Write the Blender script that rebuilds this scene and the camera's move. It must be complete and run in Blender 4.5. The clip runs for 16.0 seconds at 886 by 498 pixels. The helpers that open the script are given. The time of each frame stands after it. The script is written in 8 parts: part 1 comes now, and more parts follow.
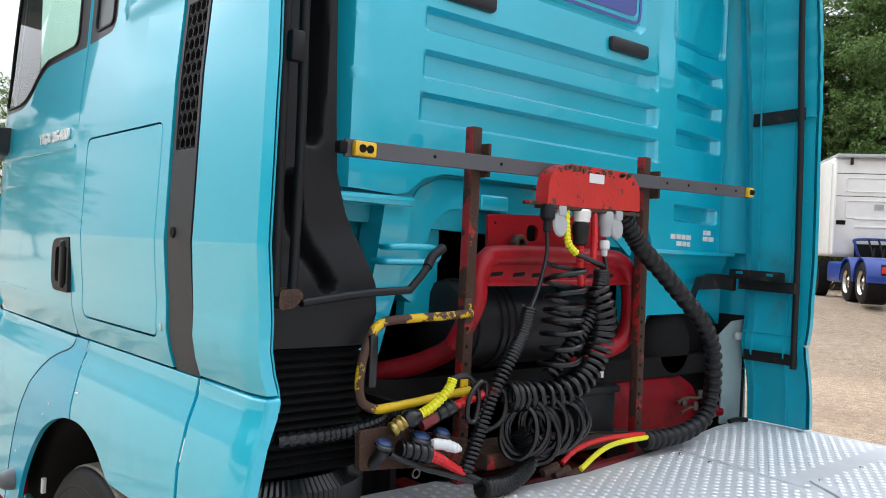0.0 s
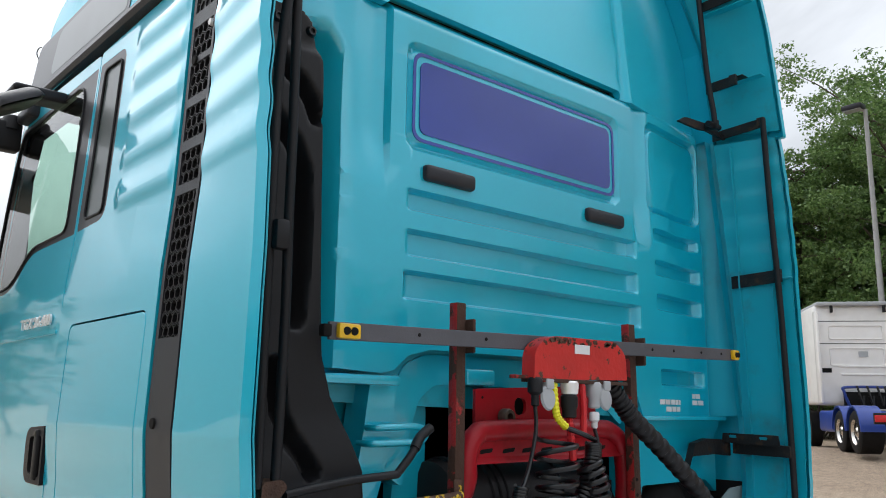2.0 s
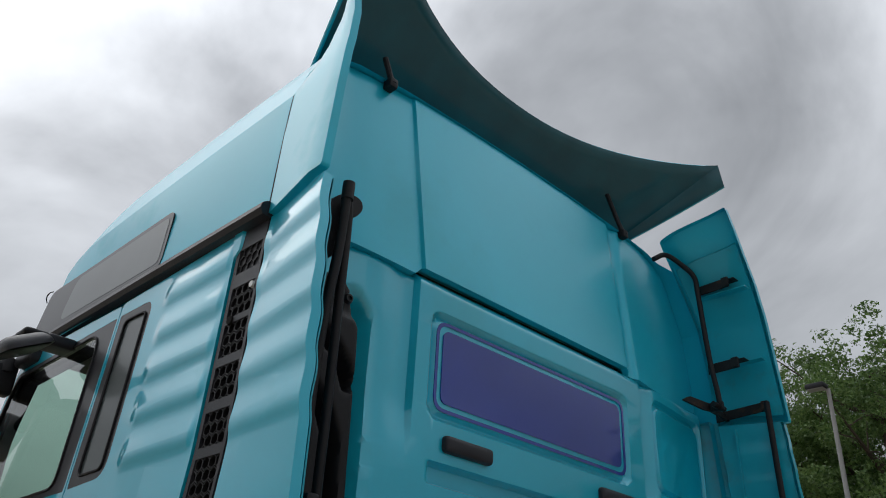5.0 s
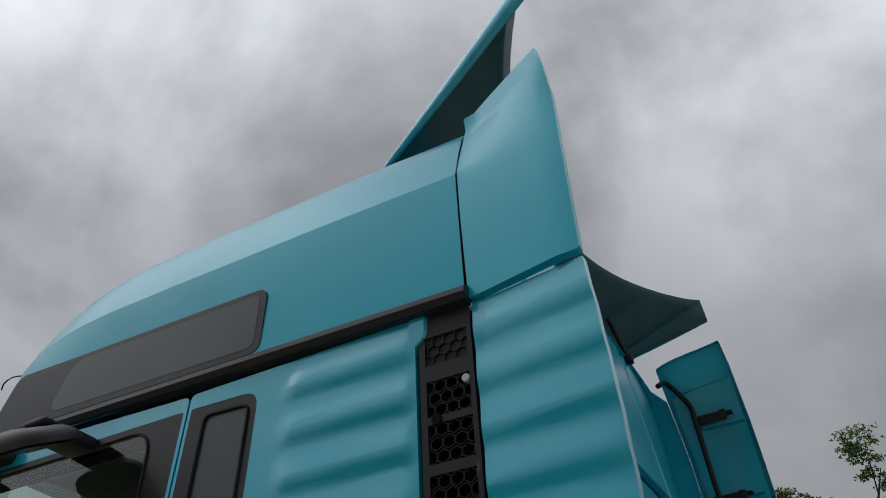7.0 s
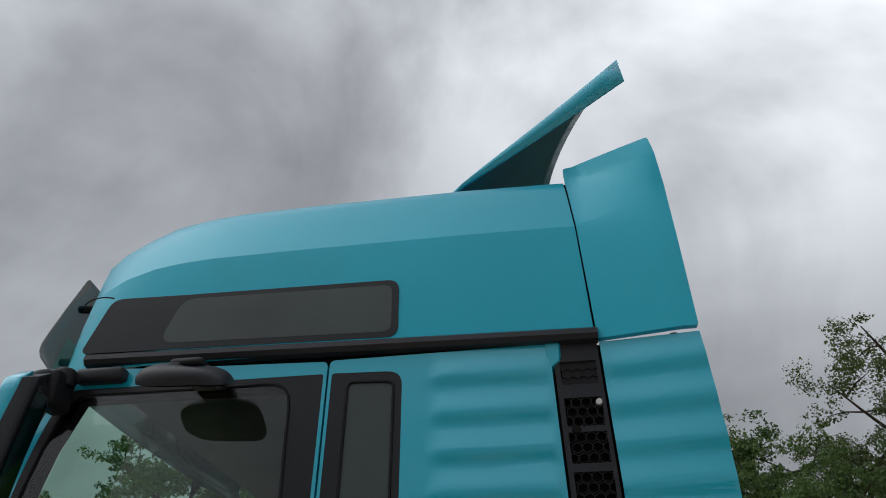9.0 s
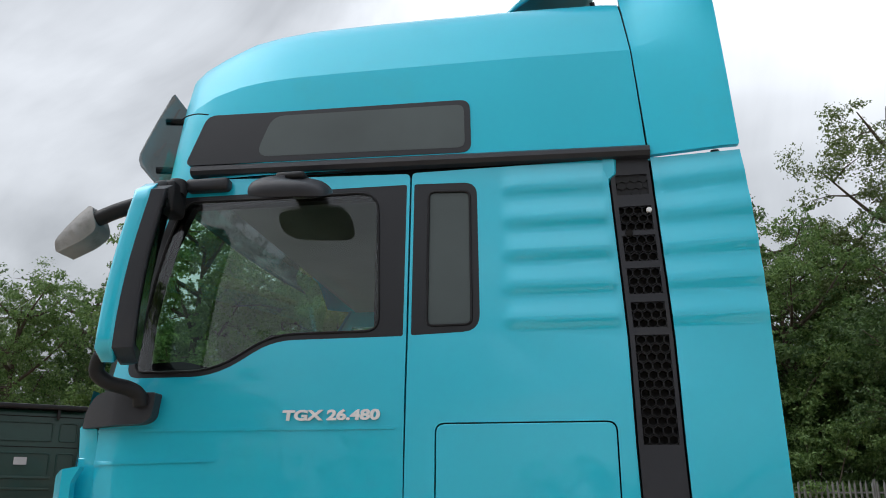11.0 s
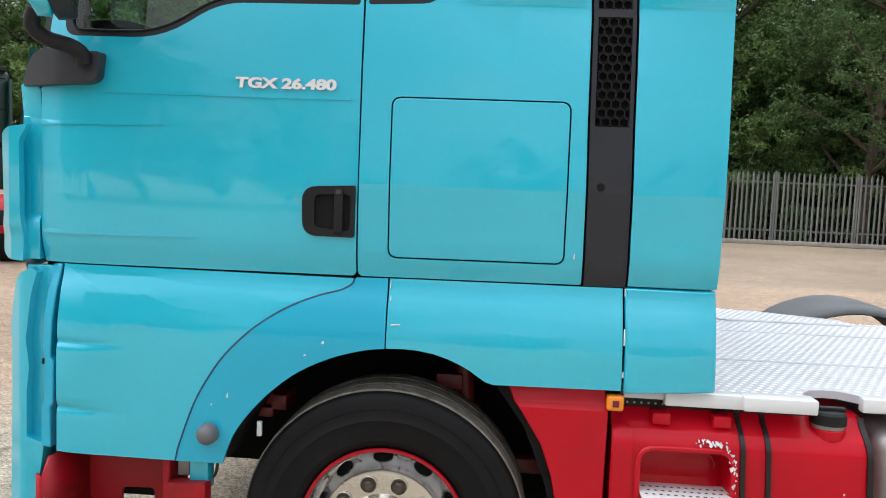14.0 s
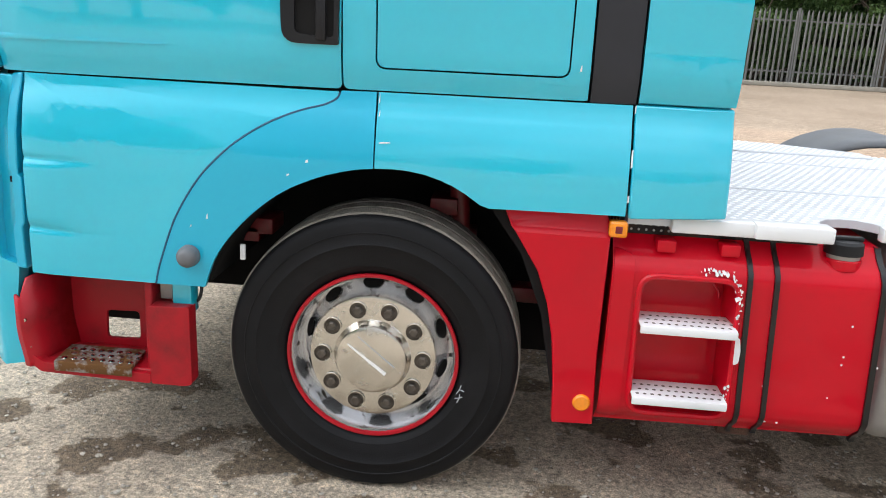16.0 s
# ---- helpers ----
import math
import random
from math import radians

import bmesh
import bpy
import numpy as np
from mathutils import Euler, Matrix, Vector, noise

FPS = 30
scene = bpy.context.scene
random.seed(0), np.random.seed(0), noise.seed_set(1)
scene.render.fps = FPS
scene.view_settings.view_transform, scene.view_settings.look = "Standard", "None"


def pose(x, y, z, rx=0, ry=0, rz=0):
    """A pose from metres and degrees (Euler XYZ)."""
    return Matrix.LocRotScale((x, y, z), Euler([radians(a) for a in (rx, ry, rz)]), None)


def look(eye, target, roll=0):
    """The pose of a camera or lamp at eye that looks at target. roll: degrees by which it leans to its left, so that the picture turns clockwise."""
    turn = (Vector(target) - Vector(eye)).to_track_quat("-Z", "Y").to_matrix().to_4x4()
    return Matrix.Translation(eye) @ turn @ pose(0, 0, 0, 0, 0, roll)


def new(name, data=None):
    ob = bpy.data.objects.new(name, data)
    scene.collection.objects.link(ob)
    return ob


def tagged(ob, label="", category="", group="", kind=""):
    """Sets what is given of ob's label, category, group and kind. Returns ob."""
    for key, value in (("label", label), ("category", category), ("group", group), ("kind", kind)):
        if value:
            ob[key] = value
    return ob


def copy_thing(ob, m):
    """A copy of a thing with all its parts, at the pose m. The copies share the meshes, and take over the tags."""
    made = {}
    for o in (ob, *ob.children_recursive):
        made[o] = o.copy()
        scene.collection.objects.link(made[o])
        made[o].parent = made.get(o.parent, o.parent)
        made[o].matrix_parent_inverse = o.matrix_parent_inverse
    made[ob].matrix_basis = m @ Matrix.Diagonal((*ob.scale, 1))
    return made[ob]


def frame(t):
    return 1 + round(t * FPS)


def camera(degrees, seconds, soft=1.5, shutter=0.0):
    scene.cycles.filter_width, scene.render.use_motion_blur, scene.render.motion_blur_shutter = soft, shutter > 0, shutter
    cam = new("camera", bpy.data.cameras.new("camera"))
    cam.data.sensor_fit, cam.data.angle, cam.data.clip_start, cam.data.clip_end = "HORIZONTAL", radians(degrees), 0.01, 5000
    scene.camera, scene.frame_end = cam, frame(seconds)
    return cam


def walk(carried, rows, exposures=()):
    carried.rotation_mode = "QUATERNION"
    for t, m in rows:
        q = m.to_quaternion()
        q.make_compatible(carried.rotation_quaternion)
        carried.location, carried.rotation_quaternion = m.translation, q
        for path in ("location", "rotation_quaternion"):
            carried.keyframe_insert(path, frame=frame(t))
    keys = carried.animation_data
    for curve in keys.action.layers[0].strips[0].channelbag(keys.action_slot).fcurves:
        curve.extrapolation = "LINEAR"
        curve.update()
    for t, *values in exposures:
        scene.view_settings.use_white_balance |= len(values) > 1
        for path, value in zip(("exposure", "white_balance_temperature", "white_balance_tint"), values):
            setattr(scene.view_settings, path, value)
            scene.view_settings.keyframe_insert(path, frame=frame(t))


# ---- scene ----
cam = camera(56.9, 16.0, soft=1.0)

PATH = [
    (0, (2.569, -0.774, 1.726), (0.924, 0.625, 1.722), 2.7),
    (0.5, (2.576, -0.777, 1.742), (0.933, 0.622, 1.846), 1.8),
    (1, (2.562, -0.775, 1.758), (0.937, 0.633, 1.966), 1.5),
    (1.5, (2.560, -0.774, 1.770), (0.955, 0.638, 2.077), 1.2),
    (2, (2.568, -0.777, 1.779), (0.971, 0.618, 2.189), 0.9),
    (2.5, (2.576, -0.787, 1.790), (0.981, 0.576, 2.304), 0.9),
    (3, (2.578, -0.793, 1.798), (0.994, 0.539, 2.417), 0.9),
    (3.5, (2.576, -0.797, 1.799), (1.016, 0.514, 2.520), 0.6),
    (4, (2.578, -0.811, 1.812), (1.056, 0.486, 2.628), 0.7),
    (4.5, (2.559, -0.823, 1.815), (1.091, 0.472, 2.729), 1.4),
    (5, (2.443, -0.897, 1.821), (1.058, 0.393, 2.862), 3.4),
    (5.2, (2.367, -0.948, 1.822), (1.024, 0.333, 2.925), 4.1),
    (7.3, (1.254, -1.449, 1.847), (0.536, 0.091, 3.181), -2.2),
    (7.5, (1.123, -1.494, 1.827), (0.464, 0.090, 3.141), -2.4),
    (8, (0.905, -1.676, 1.845), (0.461, 0.008, 3.122), -1.2),
    (8.2, (0.824, -1.823, 1.852), (0.455, -0.098, 3.099), -0.4),
    (10.3, (0.528, -2.638, 1.729), (0.213, -0.705, 2.640), 0.1),
    (10.5, (0.475, -2.667, 1.730), (0.163, -0.700, 2.569), -0.3),
    (11, (0.467, -2.711, 1.755), (0.127, -0.675, 2.393), 0.2),
    (11.5, (0.465, -2.731, 1.799), (0.141, -0.650, 2.278), 1.2),
    (12, (0.448, -2.726, 1.795), (0.150, -0.620, 2.168), 1.4),
    (12.5, (0.431, -2.726, 1.785), (0.157, -0.595, 2.012), 1.6),
    (13, (0.423, -2.721, 1.773), (0.177, -0.576, 1.833), 1.6),
    (13.5, (0.378, -2.726, 1.732), (0.192, -0.575, 1.690), 1.7),
    (14, (0.381, -2.716, 1.738), (0.221, -0.569, 1.554), 2.3),
    (14.5, (0.404, -2.708, 1.704), (0.244, -0.575, 1.404), 3.0),
    (15, (0.387, -2.709, 1.675), (0.246, -0.589, 1.287), 3.8),
    (15.5, (0.391, -2.674, 1.664), (0.256, -0.575, 1.175), 3.5),
    (16, (0.414, -2.527, 1.630), (0.261, -0.455, 1.040), 3.0),
]
EXPOSURES = [(0, 0.88), (0.5, 0.72), (1, 0.61), (2, 0.44), (3, 0.15), (4, -0.25), (5, -0.58), (6.5, -1.0), (7.5, -1.24), (8.2, -1.0), (10.3, -0.38), (11, 0.2), (11.5, 0.55), (12.5, 0.74), (13.5, 0.74), (14, 0.75), (14.5, 0.84), (15, 0.89), (15.5, 0.95), (16, 1.0)]
walk(cam, [(t, look(eye, target, lean)) for t, eye, target, lean in PATH], EXPOSURES)

# ---- sky, sun ----
SUN_AZ, SUN_EL = 192.0, 48.0          # the sun stands behind thin cloud, ahead of the truck
world = bpy.data.worlds.new("overcast_sky")
scene.world = world
world.use_nodes = True
wt = world.node_tree
wn, wl = wt.nodes, wt.links
sky = wn.new("ShaderNodeTexSky")
sky.sky_type = "NISHITA"
sky.sun_disc = False
sky.sun_elevation = radians(SUN_EL)
sky.sun_rotation = radians(90 - SUN_AZ)
sky.air_density, sky.dust_density = 1.4, 2.0
bg = wn["Background"]
tc = wn.new("ShaderNodeTexCoord")
stretch = wn.new("ShaderNodeMapping")
stretch.inputs["Scale"].default_value = (1.0, 1.0, 1.25)
wl.new(tc.outputs["Generated"], stretch.inputs["Vector"])
cloud = wn.new("ShaderNodeTexNoise")
cloud.inputs["Scale"].default_value = 1.9
cloud.inputs["Detail"].default_value = 7
cloud.inputs["Roughness"].default_value = 0.52
cloud.inputs["Distortion"].default_value = 0.6
wl.new(stretch.outputs["Vector"], cloud.inputs["Vector"])
ramp = wn.new("ShaderNodeValToRGB")
ramp.color_ramp.elements[0].position, ramp.color_ramp.elements[0].color = 0.36, (2.75, 2.88, 3.08, 1)
ramp.color_ramp.elements[1].position, ramp.color_ramp.elements[1].color = 0.63, (7.2, 7.5, 7.95, 1)
flat_ = wn.new("ShaderNodeMapping")                 # smaller banks, drawn out along the horizon
flat_.inputs["Scale"].default_value = (1.0, 1.0, 2.4)
wl.new(tc.outputs["Generated"], flat_.inputs["Vector"])
banks = wn.new("ShaderNodeTexNoise")
banks.inputs["Scale"].default_value, banks.inputs["Detail"].default_value, banks.inputs["Roughness"].default_value = 4.2, 3, 0.45
wl.new(flat_.outputs["Vector"], banks.inputs["Vector"])
piled = wn.new("ShaderNodeMix")
piled.inputs["Factor"].default_value = 0.24
wl.new(cloud.outputs["Fac"], piled.inputs["A"])
wl.new(banks.outputs["Fac"], piled.inputs["B"])
wl.new(piled.outputs["Result"], ramp.inputs["Fac"])
# the cloud glows round the hidden sun
sun_way = Vector((math.cos(radians(SUN_AZ)) * math.cos(radians(SUN_EL)), math.sin(radians(SUN_AZ)) * math.cos(radians(SUN_EL)), math.sin(radians(SUN_EL))))
dot = wn.new("ShaderNodeVectorMath")
dot.operation = "DOT_PRODUCT"
dot.inputs[1].default_value = sun_way
wl.new(tc.outputs["Generated"], dot.inputs[0])
glow = wn.new("ShaderNodeMapRange")
glow.interpolation_type = "SMOOTHSTEP"
glow.inputs["From Min"].default_value, glow.inputs["From Max"].default_value = 0.68, 1.0
glow.inputs["To Min"].default_value, glow.inputs["To Max"].default_value = 1.0, 2.2
wl.new(dot.outputs["Value"], glow.inputs["Value"])
rise = wn.new("ShaderNodeSeparateXYZ")
wl.new(tc.outputs["Generated"], rise.inputs["Vector"])
grad = wn.new("ShaderNodeMapRange")
grad.inputs["From Min"].default_value, grad.inputs["From Max"].default_value = 0.05, 0.85      # an overcast sky darkens towards the horizon
grad.inputs["To Min"].default_value, grad.inputs["To Max"].default_value = 0.50, 1.52
wl.new(rise.outputs["Z"], grad.inputs["Value"])
thin_way = Vector((math.cos(radians(72)) * math.cos(radians(48)), math.sin(radians(72)) * math.cos(radians(48)), math.sin(radians(48))))
dot2 = wn.new("ShaderNodeVectorMath")               # the overcast is thinner over the far side of the yard
dot2.operation = "DOT_PRODUCT"
dot2.inputs[1].default_value = thin_way
wl.new(tc.outputs["Generated"], dot2.inputs[0])
thin = wn.new("ShaderNodeMapRange")
thin.interpolation_type = "SMOOTHSTEP"
thin.inputs["From Min"].default_value, thin.inputs["From Max"].default_value = 0.89, 1.0
thin.inputs["To Min"].default_value, thin.inputs["To Max"].default_value = 1.0, 1.65
wl.new(dot2.outputs["Value"], thin.inputs["Value"])
rear_way = Vector((math.cos(radians(20)) * math.cos(radians(38)), math.sin(radians(20)) * math.cos(radians(38)), math.sin(radians(38))))
dot4 = wn.new("ShaderNodeVectorMath")               # an added glow, out of view, that brightens the truck's rear wall
dot4.operation = "DOT_PRODUCT"
dot4.inputs[1].default_value = rear_way
wl.new(tc.outputs["Generated"], dot4.inputs[0])
rear_fill = wn.new("ShaderNodeMapRange")
rear_fill.interpolation_type = "SMOOTHSTEP"
rear_fill.inputs["From Min"].default_value, rear_fill.inputs["From Max"].default_value = 0.70, 1.0
rear_fill.inputs["To Min"].default_value, rear_fill.inputs["To Max"].default_value = 1.0, 1.18
wl.new(dot4.outputs["Value"], rear_fill.inputs["Value"])
thin_and_fill = wn.new("ShaderNodeMath")
thin_and_fill.operation = "MULTIPLY"
wl.new(thin.outputs["Result"], thin_and_fill.inputs[0])
wl.new(rear_fill.outputs["Result"], thin_and_fill.inputs[1])
grey_way = Vector((math.cos(radians(116)) * math.cos(radians(41)), math.sin(radians(116)) * math.cos(radians(41)), math.sin(radians(41))))
dot3 = wn.new("ShaderNodeVectorMath")               # a heavier grey cloud, frayed at its edge
dot3.operation = "DOT_PRODUCT"
dot3.inputs[1].default_value = grey_way
wl.new(tc.outputs["Generated"], dot3.inputs[0])
fray = wn.new("ShaderNodeMath")
fray.operation = "MULTIPLY_ADD"
fray.inputs[1].default_value = -0.22
wl.new(cloud.outputs["Fac"], fray.inputs[0])
wl.new(dot3.outputs["Value"], fray.inputs[2])
grey = wn.new("ShaderNodeMapRange")
grey.interpolation_type = "SMOOTHSTEP"
grey.inputs["From Min"].default_value, grey.inputs["From Max"].default_value = 0.81, 0.90
grey.inputs["To Min"].default_value, grey.inputs["To Max"].default_value = 1.0, 0.74
wl.new(fray.outputs["Value"], grey.inputs["Value"])
thinner = wn.new("ShaderNodeMath")
thinner.operation = "MULTIPLY"
wl.new(thin_and_fill.outputs["Value"], thinner.inputs[0])
wl.new(grey.outputs["Result"], thinner.inputs[1])
spots_ = wn.new("ShaderNodeMath")
spots_.operation = "MULTIPLY"
wl.new(thinner.outputs["Value"], spots_.inputs[0])
wl.new(glow.outputs["Result"], spots_.inputs[1])
both = wn.new("ShaderNodeMath")
both.operation = "MULTIPLY"
wl.new(grad.outputs["Result"], both.inputs[0])
wl.new(spots_.outputs["Value"], both.inputs[1])
lit = wn.new("ShaderNodeVectorMath")
lit.operation = "SCALE"
wl.new(ramp.outputs["Color"], lit.inputs[0])
wl.new(both.outputs["Value"], lit.inputs["Scale"])
mixc = wn.new("ShaderNodeMix")
mixc.data_type = "RGBA"
mixc.inputs["Factor"].default_value = 0.9
wl.new(sky.outputs["Color"], mixc.inputs["A"])
wl.new(lit.outputs["Vector"], mixc.inputs["B"])
wl.new(mixc.outputs["Result"], bg.inputs["Color"])
bg.inputs["Strength"].default_value = 0.12
lamp = bpy.data.lights.new("sun", "SUN")
lamp.energy, lamp.angle, lamp.color = 0.35, radians(35), (1.0, 0.97, 0.92)
sun = new("sun", lamp)
sun.matrix_basis = look(sun_way * 40, (0, 0, 0))


# ---- materials ----
def surface(name, col, rough=0.5, metal=0.0, coat=0.0, vary=0.08, scale=6.0, bump=0.0, bscale=150.0,
            dirt=None, dirt_at=(0.55, 0.7), dscale=4.0, random_tone=0.0, coat_rough=0.04, spec=0.5, coat_ior=1.5):
    """A procedural surface: base colour with soft drift, grain as relief, and patches of wear or dirt."""
    m = bpy.data.materials.new(name)
    m.use_nodes = True
    n, l = m.node_tree.nodes, m.node_tree.links
    b = n["Principled BSDF"]
    b.inputs["Roughness"].default_value, b.inputs["Metallic"].default_value = rough, metal
    b.inputs["Coat Weight"].default_value, b.inputs["Coat Roughness"].default_value, b.inputs["Coat IOR"].default_value = coat, coat_rough, coat_ior
    b.inputs["Specular IOR Level"].default_value = spec
    co = n.new("ShaderNodeTexCoord")
    drift = n.new("ShaderNodeTexNoise")
    drift.inputs["Scale"].default_value, drift.inputs["Detail"].default_value = scale, 5
    l.new(co.outputs["Object"], drift.inputs["Vector"])
    tone = n.new("ShaderNodeMapRange")
    tone.inputs["From Min"].default_value, tone.inputs["From Max"].default_value = 0.3, 0.7
    tone.inputs["To Min"].default_value, tone.inputs["To Max"].default_value = 1 - vary, 1 + vary
    l.new(drift.outputs["Fac"], tone.inputs["Value"])
    out = tone.outputs["Result"]
    if random_tone:
        info = n.new("ShaderNodeObjectInfo")
        rt = n.new("ShaderNodeMapRange")
        rt.inputs["To Min"].default_value, rt.inputs["To Max"].default_value = 1 - random_tone, 1 + random_tone
        l.new(info.outputs["Random"], rt.inputs["Value"])
        mul = n.new("ShaderNodeMath")
        mul.operation = "MULTIPLY"
        l.new(out, mul.inputs[0])
        l.new(rt.outputs["Result"], mul.inputs[1])
        out = mul.outputs["Value"]
    sc = n.new("ShaderNodeVectorMath")
    sc.operation = "SCALE"
    sc.inputs[0].default_value = col
    l.new(out, sc.inputs["Scale"])
    colour = sc.outputs["Vector"]
    if dirt:
        dn = n.new("ShaderNodeTexNoise")
        dn.inputs["Scale"].default_value, dn.inputs["Detail"].default_value = dscale, 8
        dn.inputs["Roughness"].default_value = 0.65
        l.new(co.outputs["Object"], dn.inputs["Vector"])
        dr = n.new("ShaderNodeMapRange")
        dr.inputs["From Min"].default_value, dr.inputs["From Max"].default_value = dirt_at
        l.new(dn.outputs["Fac"], dr.inputs["Value"])
        mx = n.new("ShaderNodeMix")
        mx.data_type = "RGBA"
        l.new(dr.outputs["Result"], mx.inputs["Factor"])
        l.new(colour, mx.inputs["A"])
        mx.inputs["B"].default_value = (*dirt, 1)
        colour = mx.outputs["Result"]
        rr = n.new("ShaderNodeMapRange")
        rr.inputs["To Min"].default_value, rr.inputs["To Max"].default_value = rough, min(1, rough + 0.3)
        l.new(dr.outputs["Result"], rr.inputs["Value"])
        l.new(rr.outputs["Result"], b.inputs["Roughness"])
    l.new(colour, b.inputs["Base Color"])
    if bump:
        gn = n.new("ShaderNodeTexNoise")
        gn.inputs["Scale"].default_value, gn.inputs["Detail"].default_value = bscale, 4
        l.new(co.outputs["Object"], gn.inputs["Vector"])
        bp = n.new("ShaderNodeBump")
        bp.inputs["Strength"].default_value, bp.inputs["Distance"].default_value = bump, 0.01
        l.new(gn.outputs["Fac"], bp.inputs["Height"])
        l.new(bp.outputs["Normal"], b.inputs["Normal"])
    return m


TEAL = surface("teal_paint", (0.002, 0.49, 0.67), 0.36, 0.18, 1.0, 0.05, 1.3, 0.0012, 5.0,
               dirt=(0.02, 0.46, 0.57), dirt_at=(0.58, 0.9), dscale=2.2, coat_ior=1.7)
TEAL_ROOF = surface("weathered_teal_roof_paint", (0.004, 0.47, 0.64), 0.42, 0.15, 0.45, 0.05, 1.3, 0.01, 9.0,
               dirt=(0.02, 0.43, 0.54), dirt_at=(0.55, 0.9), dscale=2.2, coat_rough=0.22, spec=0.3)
TEAL_BLUE = surface("teal_blue_paint", (0.001, 0.40, 0.60), 0.36, 0.10, 0.6, 0.05, 1.3, 0.0012, 5.0,
                    dirt=(0.02, 0.41, 0.58), dirt_at=(0.58, 0.9), dscale=2.2)
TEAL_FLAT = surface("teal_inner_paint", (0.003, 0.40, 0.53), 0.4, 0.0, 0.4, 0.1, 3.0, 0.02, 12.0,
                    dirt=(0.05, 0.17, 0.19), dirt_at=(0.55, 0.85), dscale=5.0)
SEAM_BLUE = surface("dark_blue_sealant", (0.001, 0.06, 0.13), 0.5, vary=0.1)
PURPLE = surface("violet_film", (0.004, 0.030, 0.31), 0.18, 0.0, 1.0, 0.12, 2.5, coat_ior=1.6)
BLACK = surface("black_plastic", (0.010, 0.010, 0.012), 0.45, 0.0, 0.0, 0.15, 5.0, 0.1, 600.0,
                dirt=(0.018, 0.0175, 0.017), dirt_at=(0.5, 0.85), dscale=3.0, spec=0.28)
BLACK_WORN = surface("worn_black_steel_paint", (0.012, 0.012, 0.013), 0.5, 0.0, 0.0, 0.25, 9.0, 0.25, 120.0,
                     dirt=(0.05, 0.032, 0.022), dirt_at=(0.56, 0.64), dscale=14.0, spec=0.3)
GREY_PLASTIC = surface("dark_grey_plastic", (0.026, 0.027, 0.033), 0.40, 0.0, 0.0, 0.1, 5.0, 0.10, 500.0,
                       dirt=(0.045, 0.043, 0.042), dirt_at=(0.55, 0.85), dscale=3.0, spec=0.3)
# near black for black parts and, as painted shade, for gaps and hollows
VOID = surface("void_black", (0.011, 0.0105, 0.0105), 0.9, vary=0.2, spec=0.2)
# the cab's teal made darker: shade put into the colour
TEAL_SHADED = surface("teal_with_painted_shade", (0.003, 0.10, 0.13), 0.45, 0.0, 0.4, vary=0.15)
RUBBER = surface("tyre_rubber", (0.0075, 0.0075, 0.0085), 0.52, 0.0, 0.0, 0.25, 6.0, 0.15, 220.0,
                 dirt=(0.016, 0.0155, 0.015), dirt_at=(0.6, 0.85), dscale=6.0, spec=0.18)
TREAD = surface("dusty_tread_rubber", (0.24, 0.215, 0.18), 0.9, 0.0, 0.0, 0.25, 20.0, 0.5, 120.0,
                dirt=(0.07, 0.065, 0.06), dirt_at=(0.56, 0.74), dscale=16.0)
HOSE = surface("hose_rubber", (0.0055, 0.0055, 0.0065), 0.28, vary=0.15, scale=20, dirt=(0.012, 0.0115, 0.011), dirt_at=(0.58, 0.8), dscale=12)
BELLOWS = surface("dull_bellows_rubber", (0.0055, 0.0055, 0.006), 0.6, vary=0.2, scale=12, spec=0.12, dirt=(0.010, 0.0095, 0.009), dirt_at=(0.55, 0.8), dscale=8)
WRAP = surface("matt_black_wrap", (0.008, 0.008, 0.0095), 0.5, vary=0.2, scale=20, spec=0.35, dirt=(0.018, 0.0175, 0.018), dirt_at=(0.5, 0.75), dscale=14)
RED = surface("red_chassis_paint", (0.38, 0.005, 0.014), 0.40, 0.0, 0.15, 0.1, 3.0, 0.03, 40.0,
              dirt=(0.12, 0.012, 0.012), dirt_at=(0.5, 0.8), dscale=5.0, coat_rough=0.1, spec=0.3)
RED_PANEL = surface("red_body_paint", (0.52, 0.002, 0.014), 0.42, 0.0, 0.4, 0.08, 2.0, 0.012, 14.0,
                    dirt=(0.42, 0.008, 0.018), dirt_at=(0.55, 0.95), dscale=3.0, coat_rough=0.06, spec=0.08)
RED_DULL = surface("dull_red_chassis_paint", (0.17, 0.006, 0.010), 0.45, 0.0, 0.2, 0.2, 5.0, 0.08, 60.0,
                   dirt=(0.05, 0.025, 0.02), dirt_at=(0.5, 0.72), dscale=7.0)
# deep red; on the tilt frame's lower tube it stands in for shade
RED_DEEP = surface("dark_red_and_shaded_red", (0.20, 0.003, 0.008), 0.5, 0.0, 0.0, 0.15, 4.0, 0.05, 50.0,
                   dirt=(0.09, 0.006, 0.008), dirt_at=(0.5, 0.72), dscale=7.0, spec=0.2)
RUST = surface("rusty_red_steel", (0.34, 0.014, 0.014), 0.62, 0.0, 0.0, 0.25, 8.0, 0.5, 90.0,
               dirt=(0.058, 0.027, 0.017), dirt_at=(0.38, 0.42), dscale=9.0)
RED_FLAKY = surface("flaking_red_steel", (0.36, 0.014, 0.014), 0.55, 0.0, 0.0, 0.2, 8.0, 0.4, 90.0,
                    dirt=(0.062, 0.028, 0.018), dirt_at=(0.48, 0.51), dscale=10.0)
RED_CHIPPED = surface("chipped_bright_red_paint", (0.55, 0.022, 0.018), 0.5, 0.0, 0.1, 0.12, 8.0, 0.2, 60.0,
                      dirt=(0.10, 0.045, 0.03), dirt_at=(0.575, 0.60), dscale=13.0)
